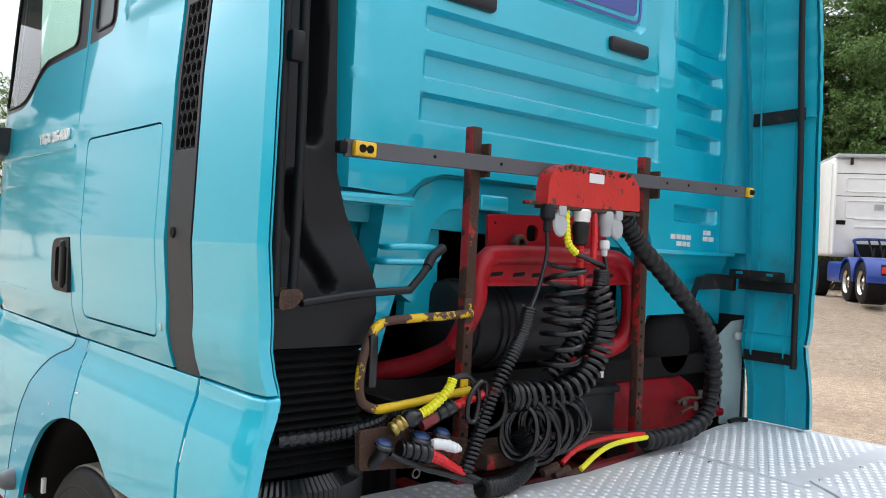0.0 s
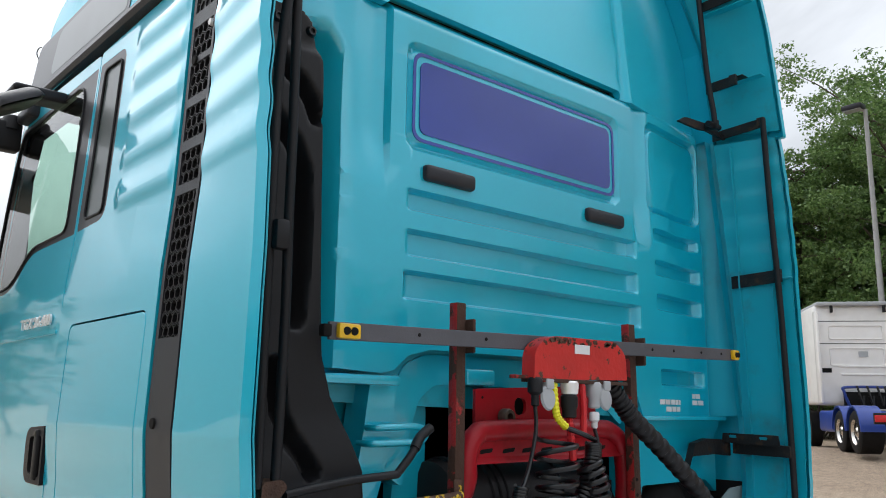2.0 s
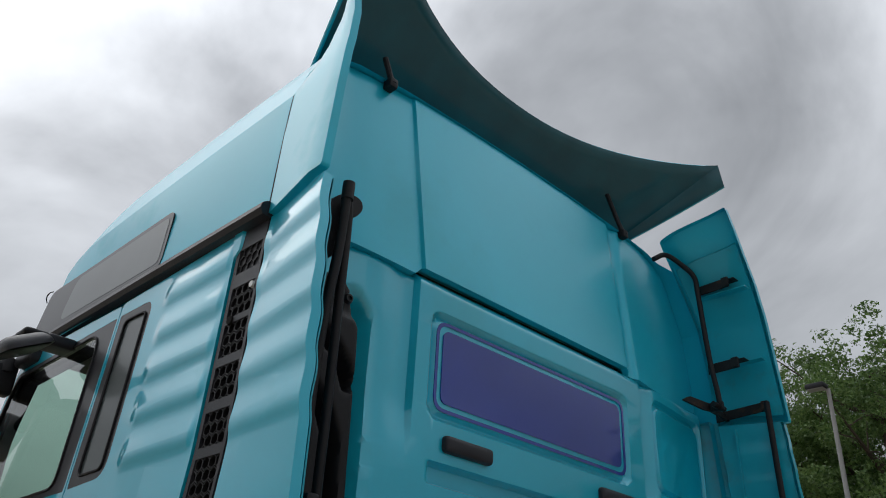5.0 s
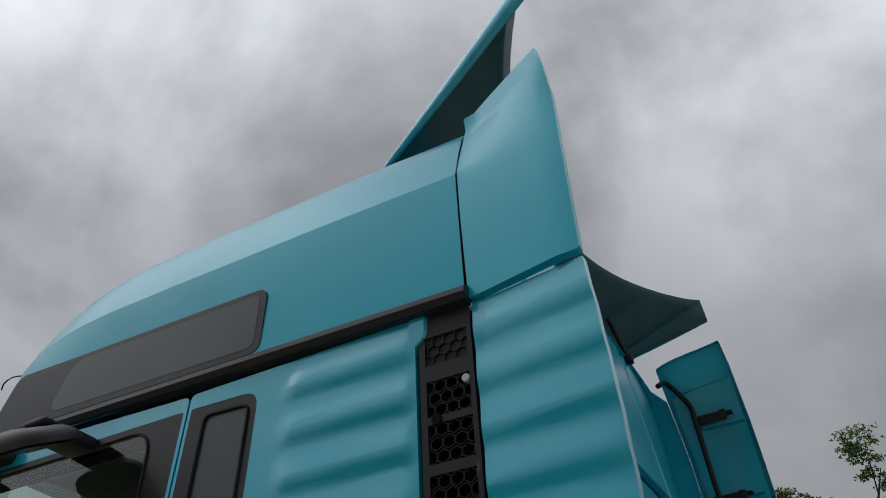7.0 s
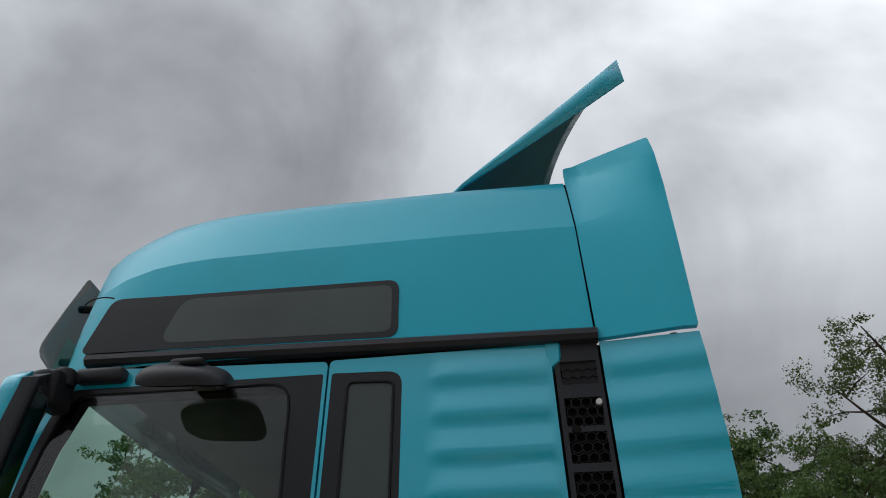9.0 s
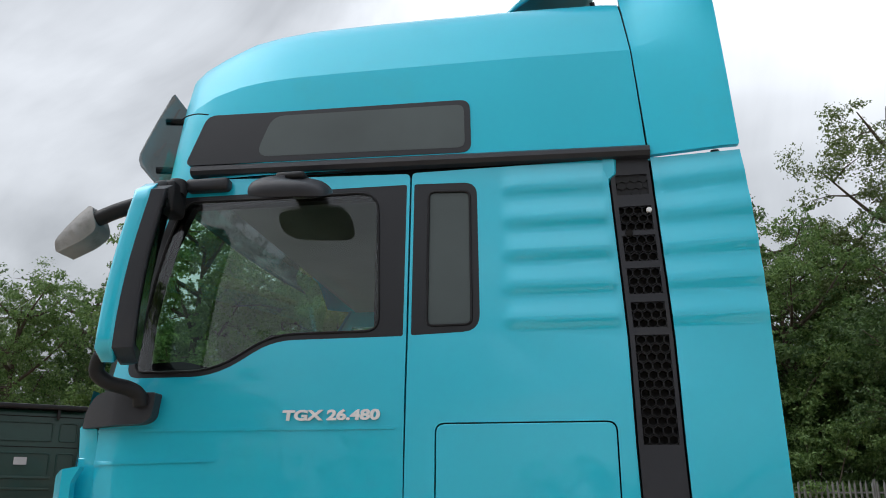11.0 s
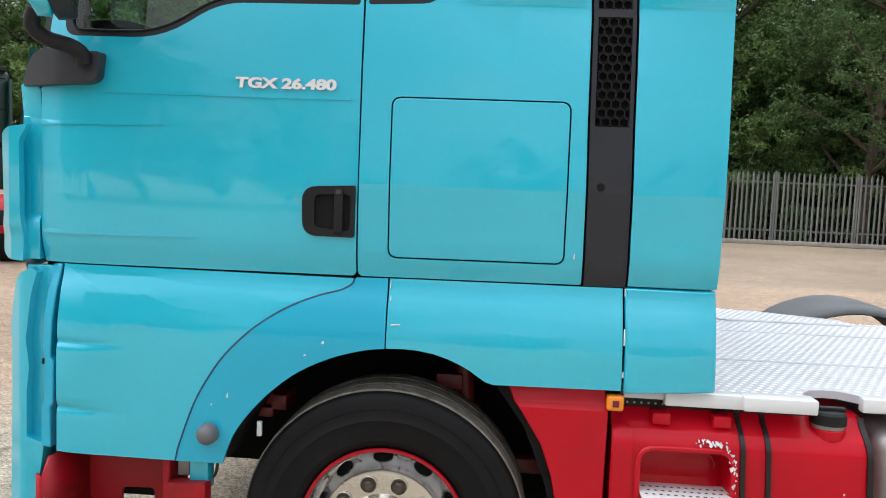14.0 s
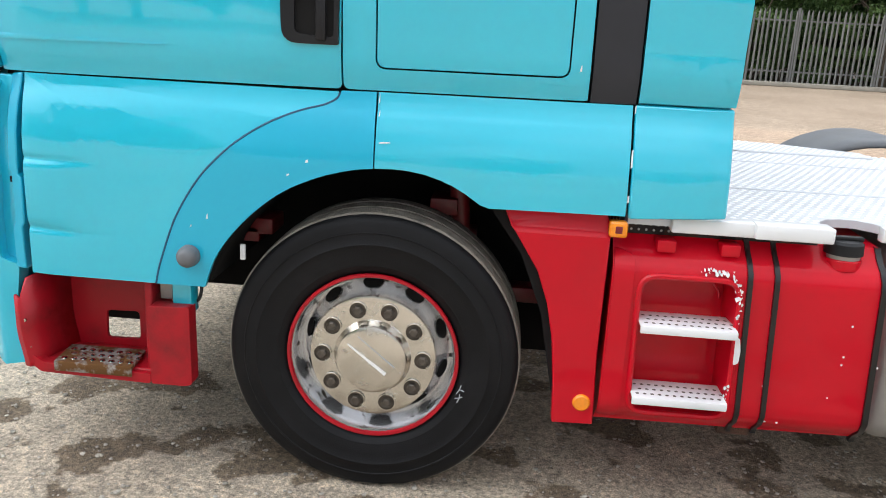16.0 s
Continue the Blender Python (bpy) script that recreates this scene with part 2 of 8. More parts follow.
YELLOW_RUST = surface("flaking_yellow_paint", (0.72, 0.46, 0.01), 0.5, 0.0, 0.1, 0.1, 10.0, 0.3, 90.0,
                      dirt=(0.075, 0.035, 0.022), dirt_at=(0.53, 0.545), dscale=5.5)
RUSTY = surface("brown_rust", (0.075, 0.036, 0.022), 0.8, 0.0, 0.0, 0.35, 15.0, 0.5, 120.0)
BAR_GREY = surface("grey_painted_steel", (0.10, 0.10, 0.115), 0.55, 0.2, 0.0, 0.15, 6.0, 0.1, 200.0,
                   dirt=(0.2, 0.2, 0.21), dirt_at=(0.62, 0.8), dscale=9.0)
STEEL = surface("polished_steel", (0.66, 0.63, 0.58), 0.20, 1.0, 0.0, 0.06, 9.0, 0.03, 60.0,
                dirt=(0.56, 0.53, 0.48), dirt_at=(0.5, 0.85), dscale=14.0)
ALLOY = surface("scuffed_silver_rim_paint", (0.76, 0.76, 0.77), 0.17, 0.85, 0.0, 0.1, 8.0, 0.1, 60.0,
                dirt=(0.10, 0.085, 0.07), dirt_at=(0.60, 0.63), dscale=24.0)
# lighter and smoother than the plate: the dots' sparkle is partly in the colour
STUD = surface("bright_stud", (0.86, 0.87, 0.89), 0.30, 0.45, 0.0, 0.10, 30.0, 0.05, 80.0)
DECK = surface("bare_aluminium_plate", (0.64, 0.65, 0.68), 0.48, 0.30, 0.0, 0.07, 5.0, 0.05, 80.0,
               dirt=(0.58, 0.58, 0.59), dirt_at=(0.5, 0.8), dscale=6.0)
TANK_GREY = surface("dull_aluminium", (0.32, 0.31, 0.30), 0.5, 0.6, 0.0, 0.15, 6.0, 0.1, 60.0)
TREAD_RUST = surface("worn_rusty_tread", (0.32, 0.31, 0.30), 0.45, 0.6, 0.0, 0.15, 6.0, 0.2, 60.0, dirt=(0.16, 0.075, 0.025), dirt_at=(0.46, 0.54), dscale=9.0)
WHITE = surface("white_paint", (0.72, 0.73, 0.74), 0.4, 0.0, 0.2, 0.05, 5.0)
WHITE_CHIP = surface("chipped_white_paint", (0.75, 0.75, 0.75), 0.5, 0.0, 0.1, 0.05, 8.0, dirt=(0.3, 0.1, 0.09), dirt_at=(0.66, 0.7), dscale=25.0)
AMBER = surface("amber_lens", (0.85, 0.26, 0.005), 0.25, 0.0, 0.6, 0.1, 60.0, 0.3, 300.0)
AMBER_Y = surface("yellow_marker_plastic", (0.85, 0.5, 0.01), 0.35, 0.0, 0.4, 0.08, 30.0)
YELLOW = surface("yellow_hose", (0.78, 0.72, 0.02), 0.4, vary=0.06)
RED_HOSE = surface("red_hose", (0.62, 0.015, 0.02), 0.4, vary=0.08)
BLUE = surface("blue_plastic", (0.008, 0.03, 0.11), 0.4, vary=0.1)
FRIT = surface("black_glass_border", (0.010, 0.010, 0.013), 0.38, 0.0, 0.2, 0.1, 4.0, coat_rough=0.05, spec=0.4)
BRASS = surface("brass_fitting", (0.42, 0.3, 0.1), 0.35, 1.0, vary=0.15, scale=30)
SOCKET_GREY = surface("pale_grey_plastic", (0.42, 0.44, 0.46), 0.5, vary=0.08)
SHELL_GREY = surface("weathered_grey_plastic", (0.26, 0.255, 0.25), 0.45, 0.0, 0.2, 0.18, 9.0, 0.06, 200.0,
                    dirt=(0.12, 0.115, 0.11), dirt_at=(0.55, 0.75), dscale=8.0)
CHROME = surface("chrome_lettering", (0.85, 0.86, 0.87), 0.25, 0.25, 0.5, vary=0.04)
LOCKNUT = surface("worn_dark_steel", (0.10, 0.085, 0.07), 0.5, 0.6, vary=0.3, scale=60)
SEAT = surface("grey_seat_cloth", (0.06, 0.06, 0.065), 0.9, vary=0.15)
LINER = surface("grey_cab_trim", (0.17, 0.175, 0.17), 0.8, vary=0.08)
BLUE_PAINT = surface("blue_chassis_paint", (0.012, 0.045, 0.27), 0.4, 0.0, 0.3, 0.1, 4.0)
GREEN_PAINT = surface("dark_green_paint", (0.004, 0.035, 0.027), 0.45, 0.0, 0.2, 0.1, 4.0)
FAR_WHITE = surface("white_cab_paint", (0.88, 0.87, 0.85), 0.35, 0.0, 0.5, 0.04, 3.0)
MUDGUARD = surface("grey_mudguard_plastic", (0.13, 0.135, 0.145), 0.5, 0.0, 0.0, 0.1, 5.0, 0.1, 200.0,
                   dirt=(0.22, 0.21, 0.2), dirt_at=(0.5, 0.8), dscale=4.0)
SHIELD_PALE = surface("pale_dusty_plastic", (0.23, 0.31, 0.32), 0.5, 0.0, 0.0, 0.15, 5.0, 0.1, 120.0,
                      dirt=(0.16, 0.19, 0.19), dirt_at=(0.5, 0.8), dscale=7.0)
FENCE = surface("galvanised_steel", (0.18, 0.183, 0.178), 0.62, 0.3, 0.0, 0.15, 3.0, dirt=(0.10, 0.085, 0.07), dirt_at=(0.6, 0.85), dscale=4, random_tone=0.15)
POLE = surface("galvanised_pole", (0.36, 0.36, 0.36), 0.55, 0.3, vary=0.08)
BARK = surface("bark", (0.075, 0.058, 0.042), 0.9, vary=0.3, scale=5, bump=0.8, bscale=20)
KERB = surface("concrete_kerb", (0.3, 0.28, 0.24), 0.9, vary=0.15, scale=4, bump=0.4, bscale=60)


def glass(name, tint, rough=0.0, plain=0.0):
    """Tinted window glass: a clear coat of reflection over a pane that lets part of the light through."""
    m = bpy.data.materials.new(name)
    m.use_nodes = True
    n, l = m.node_tree.nodes, m.node_tree.links
    n.remove(n["Principled BSDF"])
    tr = n.new("ShaderNodeBsdfTransparent")
    tr.inputs["Color"].default_value = (*tint, 1)
    gl = n.new("ShaderNodeBsdfGlossy")
    gl.inputs["Roughness"].default_value = rough
    gl.inputs["Color"].default_value = (1, 1, 1, 1)
    fr = n.new("ShaderNodeFresnel")
    fr.inputs["IOR"].default_value = 1.85
    mx = n.new("ShaderNodeMixShader")
    if plain:
        mx.inputs["Fac"].default_value = plain
    else:
        l.new(fr.outputs["Fac"], mx.inputs["Fac"])
    l.new(tr.outputs["BSDF"], mx.inputs[1])
    l.new(gl.outputs["BSDF"], mx.inputs[2])
    l.new(mx.outputs["Shader"], n["Material Output"].inputs["Surface"])
    return m


GLASS = glass("cab_window_glass", (0.84, 0.92, 0.88))
GLASS_DARK = glass("smoked_glass", (0.36, 0.385, 0.385), 0.08, plain=0.07)
GLASS_PLAIN = glass("laminated_windscreen_glass", (0.64, 0.90, 0.77), plain=0.08)
# opaque pane: the reflected sky's grey is put into the base colour
GREY_PANE = surface("grey_pane_with_sky_reflection", (0.05, 0.066, 0.066), 0.34, 0.0, 0.3, 0.22, 2.2)
# mirror colour lowered so that what it reflects looks dim
DARK_MIRROR = surface("dimmed_mirror_glass", (0.22, 0.27, 0.26), 0.06, 1.0, vary=0.03)


def leaf_material(name, dark, light):
    m = bpy.data.materials.new(name)
    m.use_nodes = True
    n, l = m.node_tree.nodes, m.node_tree.links
    b = n["Principled BSDF"]
    b.inputs["Roughness"].default_value = 0.55
    geo = n.new("ShaderNodeNewGeometry")
    rp = n.new("ShaderNodeValToRGB")
    rp.color_ramp.elements[0].color, rp.color_ramp.elements[1].color = (*dark, 1), (*light, 1)
    l.new(geo.outputs["Random Per Island"], rp.inputs["Fac"])
    l.new(rp.outputs["Color"], b.inputs["Base Color"])
    tl = n.new("ShaderNodeBsdfTranslucent")
    l.new(rp.outputs["Color"], tl.inputs["Color"])
    mx = n.new("ShaderNodeMixShader")
    mx.inputs["Fac"].default_value = 0.45
    l.new(b.outputs["BSDF"], mx.inputs[1])
    l.new(tl.outputs["BSDF"], mx.inputs[2])
    l.new(mx.outputs["Shader"], n["Material Output"].inputs["Surface"])
    return m


LEAF = leaf_material("leaves", (0.068, 0.140, 0.037), (0.205, 0.315, 0.100))
LEAF_DARK = leaf_material("ivy_leaves", (0.036, 0.085, 0.026), (0.125, 0.205, 0.065))
LEAF_PALE = leaf_material("young_leaves", (0.075, 0.115, 0.033), (0.175, 0.225, 0.08))


def ground_material():
    """Compacted gravel and dust with stones, paler worn tracks and damp oily patches."""
    m = bpy.data.materials.new("gravel_yard")
    m.use_nodes = True
    n, l = m.node_tree.nodes, m.node_tree.links
    b = n["Principled BSDF"]
    co = n.new("ShaderNodeTexCoord")

    def noise_at(scale, detail=6, rough=0.6):
        t = n.new("ShaderNodeTexNoise")
        t.inputs["Scale"].default_value, t.inputs["Detail"].default_value, t.inputs["Roughness"].default_value = scale, detail, rough
        l.new(co.outputs["Object"], t.inputs["Vector"])
        return t.outputs["Fac"]

    def ramp_of(fac, lo, hi, a, c):
        r = n.new("ShaderNodeValToRGB")
        r.color_ramp.elements[0].position, r.color_ramp.elements[1].position = lo, hi
        r.color_ramp.elements[0].color, r.color_ramp.elements[1].color = (*a, 1), (*c, 1)
        l.new(fac, r.inputs["Fac"])
        return r.outputs["Color"]

    def mix(fac, a, c, mode="MIX"):
        x = n.new("ShaderNodeMix")
        x.data_type, x.blend_type = "RGBA", mode
        if isinstance(fac, float):
            x.inputs["Factor"].default_value = fac
        else:
            l.new(fac, x.inputs["Factor"])
        l.new(a, x.inputs["A"])
        l.new(c, x.inputs["B"])
        return x.outputs["Result"]

    base = ramp_of(noise_at(0.25, 8), 0.35, 0.65, (0.50, 0.418, 0.322), (0.70, 0.605, 0.48))
    grain = ramp_of(noise_at(55, 4, 0.7), 0.3, 0.7, (0.35, 0.36, 0.38), (1.4, 1.38, 1.35))
    col = mix(1.0, base, grain, "MULTIPLY")
    mottle = ramp_of(noise_at(7, 6, 0.65), 0.32, 0.68, (0.74, 0.73, 0.72), (1.16, 1.15, 1.13))
    col = mix(1.0, col, mottle, "MULTIPLY")
    grit = ramp_of(noise_at(190, 3, 0.7), 0.36, 0.64, (0.62, 0.62, 0.63), (1.32, 1.31, 1.30))
    col = mix(1.0, col, grit, "MULTIPLY")
    vor = n.new("ShaderNodeTexVoronoi")
    vor.inputs["Scale"].default_value = 38
    l.new(co.outputs["Object"], vor.inputs["Vector"])
    stone = ramp_of(vor.outputs["Distance"], 0.2, 0.5, (0.75, 0.76, 0.78), (1.0, 1.0, 1.0))
    col = mix(0.8, col, stone, "MULTIPLY")
    # damp stains, near the truck only where the noise has its own shape
    damp = n.new("ShaderNodeMapRange")
    damp.inputs["From Min"].default_value, damp.inputs["From Max"].default_value = 0.535, 0.565
    l.new(noise_at(2.3, 5, 0.55), damp.inputs["Value"])
    sep = n.new("ShaderNodeSeparateXYZ")
    l.new(co.outputs["Object"], sep.inputs["Vector"])
    near = n.new("ShaderNodeMapRange")
    near.inputs["From Min"].default_value, near.inputs["From Max"].default_value = 3.5, 1.0
    l.new(sep.outputs["Y"], near.inputs["Value"])
    gate = n.new("ShaderNodeMath")
    gate.operation = "MULTIPLY"
    l.new(damp.outputs["Result"], gate.inputs[0])
    beside = n.new("ShaderNodeMapRange")            # the drips lie where the trucks stand
    beside.inputs["From Min"].default_value, beside.inputs["From Max"].default_value = -2.3, -1.2
    l.new(sep.outputs["Y"], beside.inputs["Value"])
    spread = n.new("ShaderNodeMath")
    spread.operation = "MULTIPLY"
    l.new(near.outputs["Result"], spread.inputs[0])
    l.new(beside.outputs["Result"], spread.inputs[1])
    l.new(spread.outputs["Value"], gate.inputs[1])
    wet = n.new("ShaderNodeRGB")
    wet.outputs[0].default_value = (0.40, 0.36, 0.315, 1)
    col = mix(gate.outputs["Value"], col, mix(1.0, col, wet.outputs[0], "MULTIPLY"))
    # across the yard the gravel gives way to browner earth, with a paler strip of old concrete between
    far = n.new("ShaderNodeValToRGB")
    far.color_ramp.elements[0].position, far.color_ramp.elements[0].color = 0.09, (1, 1, 1, 1)
    far.color_ramp.elements[1].position, far.color_ramp.elements[1].color = 0.14, (0.91, 0.79, 0.73, 1)
    for at, tone in ((0.43, (0.91, 0.79, 0.73, 1)), (0.46, (0.73, 0.665, 0.625, 1))):
        far.color_ramp.elements.new(at).color = tone
    wander = n.new("ShaderNodeMath")
    wander.operation = "MULTIPLY_ADD"
    wander.inputs[1].default_value = 1.5
    l.new(noise_at(0.5, 4), wander.inputs[0])
    l.new(sep.outputs["Y"], wander.inputs[2])
    across = n.new("ShaderNodeMapRange")
    across.inputs["From Min"].default_value, across.inputs["From Max"].default_value = 0.0, 30.0
    l.new(wander.outputs["Value"], across.inputs["Value"])
    l.new(across.outputs["Result"], far.inputs["Fac"])
    col = mix(1.0, col, far.outputs["Color"], "MULTIPLY")
    l.new(col, b.inputs["Base Color"])
    b.inputs["Roughness"].default_value = 0.9
    bp = n.new("ShaderNodeBump")
    bp.inputs["Strength"].default_value, bp.inputs["Distance"].default_value = 1.0, 0.014
    l.new(noise_at(75, 6, 0.75), bp.inputs["Height"])
    l.new(bp.outputs["Normal"], b.inputs["Normal"])
    return m


GROUND = ground_material()
# ---- building tools ----
BASE = {}


def thing(name, loc, label, category, group="", kind=""):
    ob = new(name)
    ob.empty_display_size = 0.1
    ob.location = loc
    BASE[ob] = Matrix.Translation(loc)
    return tagged(ob, label, category, group, kind)


def mesh_of(name, bm, mat, smooth=40.0):
    me = bpy.data.meshes.new(name)
    bmesh.ops.recalc_face_normals(bm, faces=bm.faces)
    bm.to_mesh(me)
    bm.free()
    for m in (mat if isinstance(mat, (list, tuple)) else [mat]):
        me.materials.append(m)
    if smooth:
        me.shade_smooth()
        me.set_sharp_from_angle(angle=radians(smooth))
    return me


def part(name, bm, mat, parent=None, label="", smooth=40.0, bevel=0.0, kind=""):
    """Links a bmesh, given in world places, as one mesh under a thing or a part."""
    ob = new(name, bm if isinstance(bm, bpy.types.Mesh) else mesh_of(name, bm, mat, smooth))
    if parent:
        while parent.parent and parent.parent.parent:      # thing > part > sub-part, no deeper
            parent = parent.parent
        ob.parent = parent
        ob.matrix_parent_inverse = BASE.get(parent, Matrix()).inverted()
    if bevel:
        mod = ob.modifiers.new("edge", "BEVEL")
        mod.width, mod.segments, mod.limit_method, mod.angle_limit = bevel, 2, "ANGLE", radians(50)
    return tagged(ob, label, kind=kind)


def piece(name, me, m, parent):
    ob = new(name, me)
    ob.parent = parent
    ob.matrix_parent_inverse = BASE.get(parent, Matrix()).inverted()
    ob.matrix_basis = m
    return ob


def box(bm, a, b, bev=0.0, seg=2):
    r = bmesh.ops.create_cube(bm, size=1)
    for v in r["verts"]:
        v.co = Vector([a[i] + (b[i] - a[i]) * (v.co[i] + 0.5) for i in range(3)])
    if bev:
        es = list({e for v in r["verts"] for e in v.link_edges})
        bmesh.ops.bevel(bm, geom=es, offset=bev, segments=seg, affect="EDGES", profile=0.5)
    return bm


def boxed(a, b, bev=0.0, seg=2):
    return box(bmesh.new(), a, b, bev, seg)


def smooth_path(pts, n=8):
    """A smooth line through the points."""
    p = [Vector(q) for q in pts]
    if len(p) < 3:
        return p
    p = [2 * p[0] - p[1]] + p + [2 * p[-1] - p[-2]]
    out = []
    for i in range(1, len(p) - 2):
        for k in range(n):
            t = k / n
            a, b, c, d = p[i - 1], p[i], p[i + 1], p[i + 2]
            out.append(0.5 * ((2 * b) + (c - a) * t + (2 * a - 5 * b + 4 * c - d) * t * t + (3 * b - a - 3 * c + d) * t ** 3))
    return out + [p[-2]]


def tube(bm, pts, r, seg=8, caps=True, closed=False, flat=1.0):
    """Sweeps a circle along the points. r: one radius or one for each point."""
    pts = [Vector(q) for q in pts]
    n = len(pts)
    rings, up = [], None
    for i, q in enumerate(pts):
        a = pts[(i - 1) % n] if closed else pts[max(i - 1, 0)]
        b = pts[(i + 1) % n] if closed else pts[min(i + 1, n - 1)]
        d = (b - a).normalized()
        if up is None:
            up = d.orthogonal().normalized()
        up = (up - d * up.dot(d))
        up = up.normalized() if up.length > 1e-6 else d.orthogonal().normalized()
        s = d.cross(up)
        rr = r[i] if isinstance(r, (list, tuple)) else r
        rings.append([bm.verts.new(q + (up * math.cos(t) * flat + s * math.sin(t)) * rr) for t in (2 * math.pi * k / seg for k in range(seg))])
    for i in range(n if closed else n - 1):
        a, b = rings[i], rings[(i + 1) % n]
        for k in range(seg):
            bm.faces.new((a[k], a[(k + 1) % seg], b[(k + 1) % seg], b[k]))
    if caps and not closed:
        bm.faces.new(rings[0])
        bm.faces.new(list(reversed(rings[-1])))
    return bm


def rod(pts, r, seg=8, n=6, **kw):
    return tube(bmesh.new(), smooth_path(pts, n), r, seg, **kw)


def helix(path, radius, turns, per=14):
    """Points that wind round a path."""
    path = [Vector(q) for q in path]
    total = int(turns * per)
    out, up = [], None
    for i in range(total + 1):
        u = i / total * (len(path) - 1)
        k = min(int(u), len(path) - 2)
        c = path[k].lerp(path[k + 1], u - k)
        d = (path[k + 1] - path[k]).normalized()
        if up is None:
            up = d.orthogonal().normalized()
        up = (up - d * up.dot(d)).normalized()
        s = d.cross(up)
        a = 2 * math.pi * i / per
        rr = radius[k] if isinstance(radius, (list, tuple)) else radius
        out.append(c + (up * math.cos(a) + s * math.sin(a)) * rr)
    return out


def lathe(bm, prof, centre, axis="y", seg=48, mat=0, caps=False):
    """Turns a profile of (radius, along) round an axis through the centre."""
    rings = []
    for r, h in prof:
        ring = []
        for k in range(seg):
            t = 2 * math.pi * k / seg
            c, s = r * math.cos(t), r * math.sin(t)
            q = {"y": (c, h, s), "z": (c, s, h), "x": (h, c, s)}[axis]
            ring.append(bm.verts.new(Vector(centre) + Vector(q)))
        rings.append(ring)
    for a, b in zip(rings, rings[1:]):
        for k in range(seg):
            f = bm.faces.new((a[k], a[(k + 1) % seg], b[(k + 1) % seg], b[k]))
            f.material_index = mat
    for ring in (rings[0], rings[-1]):
        if caps and (ring[0].co - ring[seg // 2].co).length > 1e-4:
            f = bm.faces.new(ring)
            f.material_index = mat
    return bm


def rounded(pts, r, n=5):
    """The corners of a polygon, rounded. r: one radius or one for each corner."""
    out, m = [], len(pts)
    for i, q in enumerate(pts):
        q = Vector(q)
        a, b = Vector(pts[i - 1]) - q, Vector(pts[(i + 1) % m]) - q
        rr = r[i] if isinstance(r, (list, tuple)) else r
        if rr <= 0:
            out.append(tuple(q))
            continue
        rr = min(rr, a.length * 0.45, b.length * 0.45)
        s, e = q + a.normalized() * rr, q + b.normalized() * rr
        for k in range(n + 1):
            t = k / n
            out.append(tuple((1 - t) ** 2 * s + 2 * t * (1 - t) * q + t * t * e))
    return out


def panel(outline, place, holes=(), us=(), vs=(), thick=0.02, rim=True):
    """A sheet cut to an outline with holes in (u, v), folded along the lines us and vs, and put in place by place(u, v, depth)."""
    bm = bmesh.new()
    es = []
    for loop in (outline, *holes):
        vv = [bm.verts.new((u, 0, v)) for u, v in loop]
        es += [bm.edges.new((vv[i - 1], vv[i])) for i in range(len(vv))]
    bmesh.ops.triangle_fill(bm, edges=es, use_beauty=True)
    for u in us:
        bmesh.ops.bisect_plane(bm, geom=bm.verts[:] + bm.edges[:] + bm.faces[:], plane_co=(u, 0, 0), plane_no=(1, 0, 0), dist=1e-5)
    for v in vs:
        bmesh.ops.bisect_plane(bm, geom=bm.verts[:] + bm.edges[:] + bm.faces[:], plane_co=(0, 0, v), plane_no=(0, 0, 1), dist=1e-5)
    bmesh.ops.dissolve_degenerate(bm, dist=1e-6, edges=bm.edges[:])
    flat = {v: (v.co.x, v.co.z) for v in bm.verts}
    edge = [e for e in bm.edges if e.is_boundary]
    for v, (u, w) in flat.items():
        v.co = place(u, w, 0.0)
    if rim:
        old = {v for e in edge for v in e.verts}
        back = {v: bm.verts.new(place(*flat[v], thick)) for v in old}
        for e in edge:
            a, b = e.verts
            bm.faces.new((a, b, back[b], back[a]))
    return bm


def interp(x, table):
    if x <= table[0][0]:
        return table[0][1]
    for (a, p), (b, q) in zip(table, table[1:]):
        if x <= b:
            return p + (q - p) * (x - a) / (b - a)
    return table[-1][1]


def step(x, a, b):
    t = min(max((x - a) / (b - a), 0), 1)
    return t * t * (3 - 2 * t)


def lettering(text, size, m, mat, name, parent, depth=0.002, width=0.0, shear=0.0, bold=0.0):
    cu = bpy.data.curves.new(name, "FONT")
    cu.body, cu.size, cu.extrude, cu.align_x, cu.shear = text, size, depth, "LEFT", shear
    cu.offset = bold
    tmp = bpy.data.objects.new("tmp", cu)
    scene.collection.objects.link(tmp)
    bpy.context.view_layer.update()
    me = bpy.data.meshes.new_from_object(tmp.evaluated_get(bpy.context.evaluated_depsgraph_get()))
    bpy.data.objects.remove(tmp)
    xs = [v.co.x for v in me.vertices]
    k = width / (max(xs) - min(xs)) if width else 1.0
    for v in me.vertices:
        v.co.x = (v.co.x - min(xs)) * k
    me.transform(m)
    me.materials.clear()
    me.materials.append(mat)
    me.name = name
    return part(name, me, mat, parent)
# ---- the tractor unit: cab ----
W = 2.46          # cab width; the near side stands at y = 0, the truck's nose points to -x
truck = thing("tractor_unit", (0, 1.23, 0), "turquoise high-roof tractor unit parked on the gravel yard", "truck")

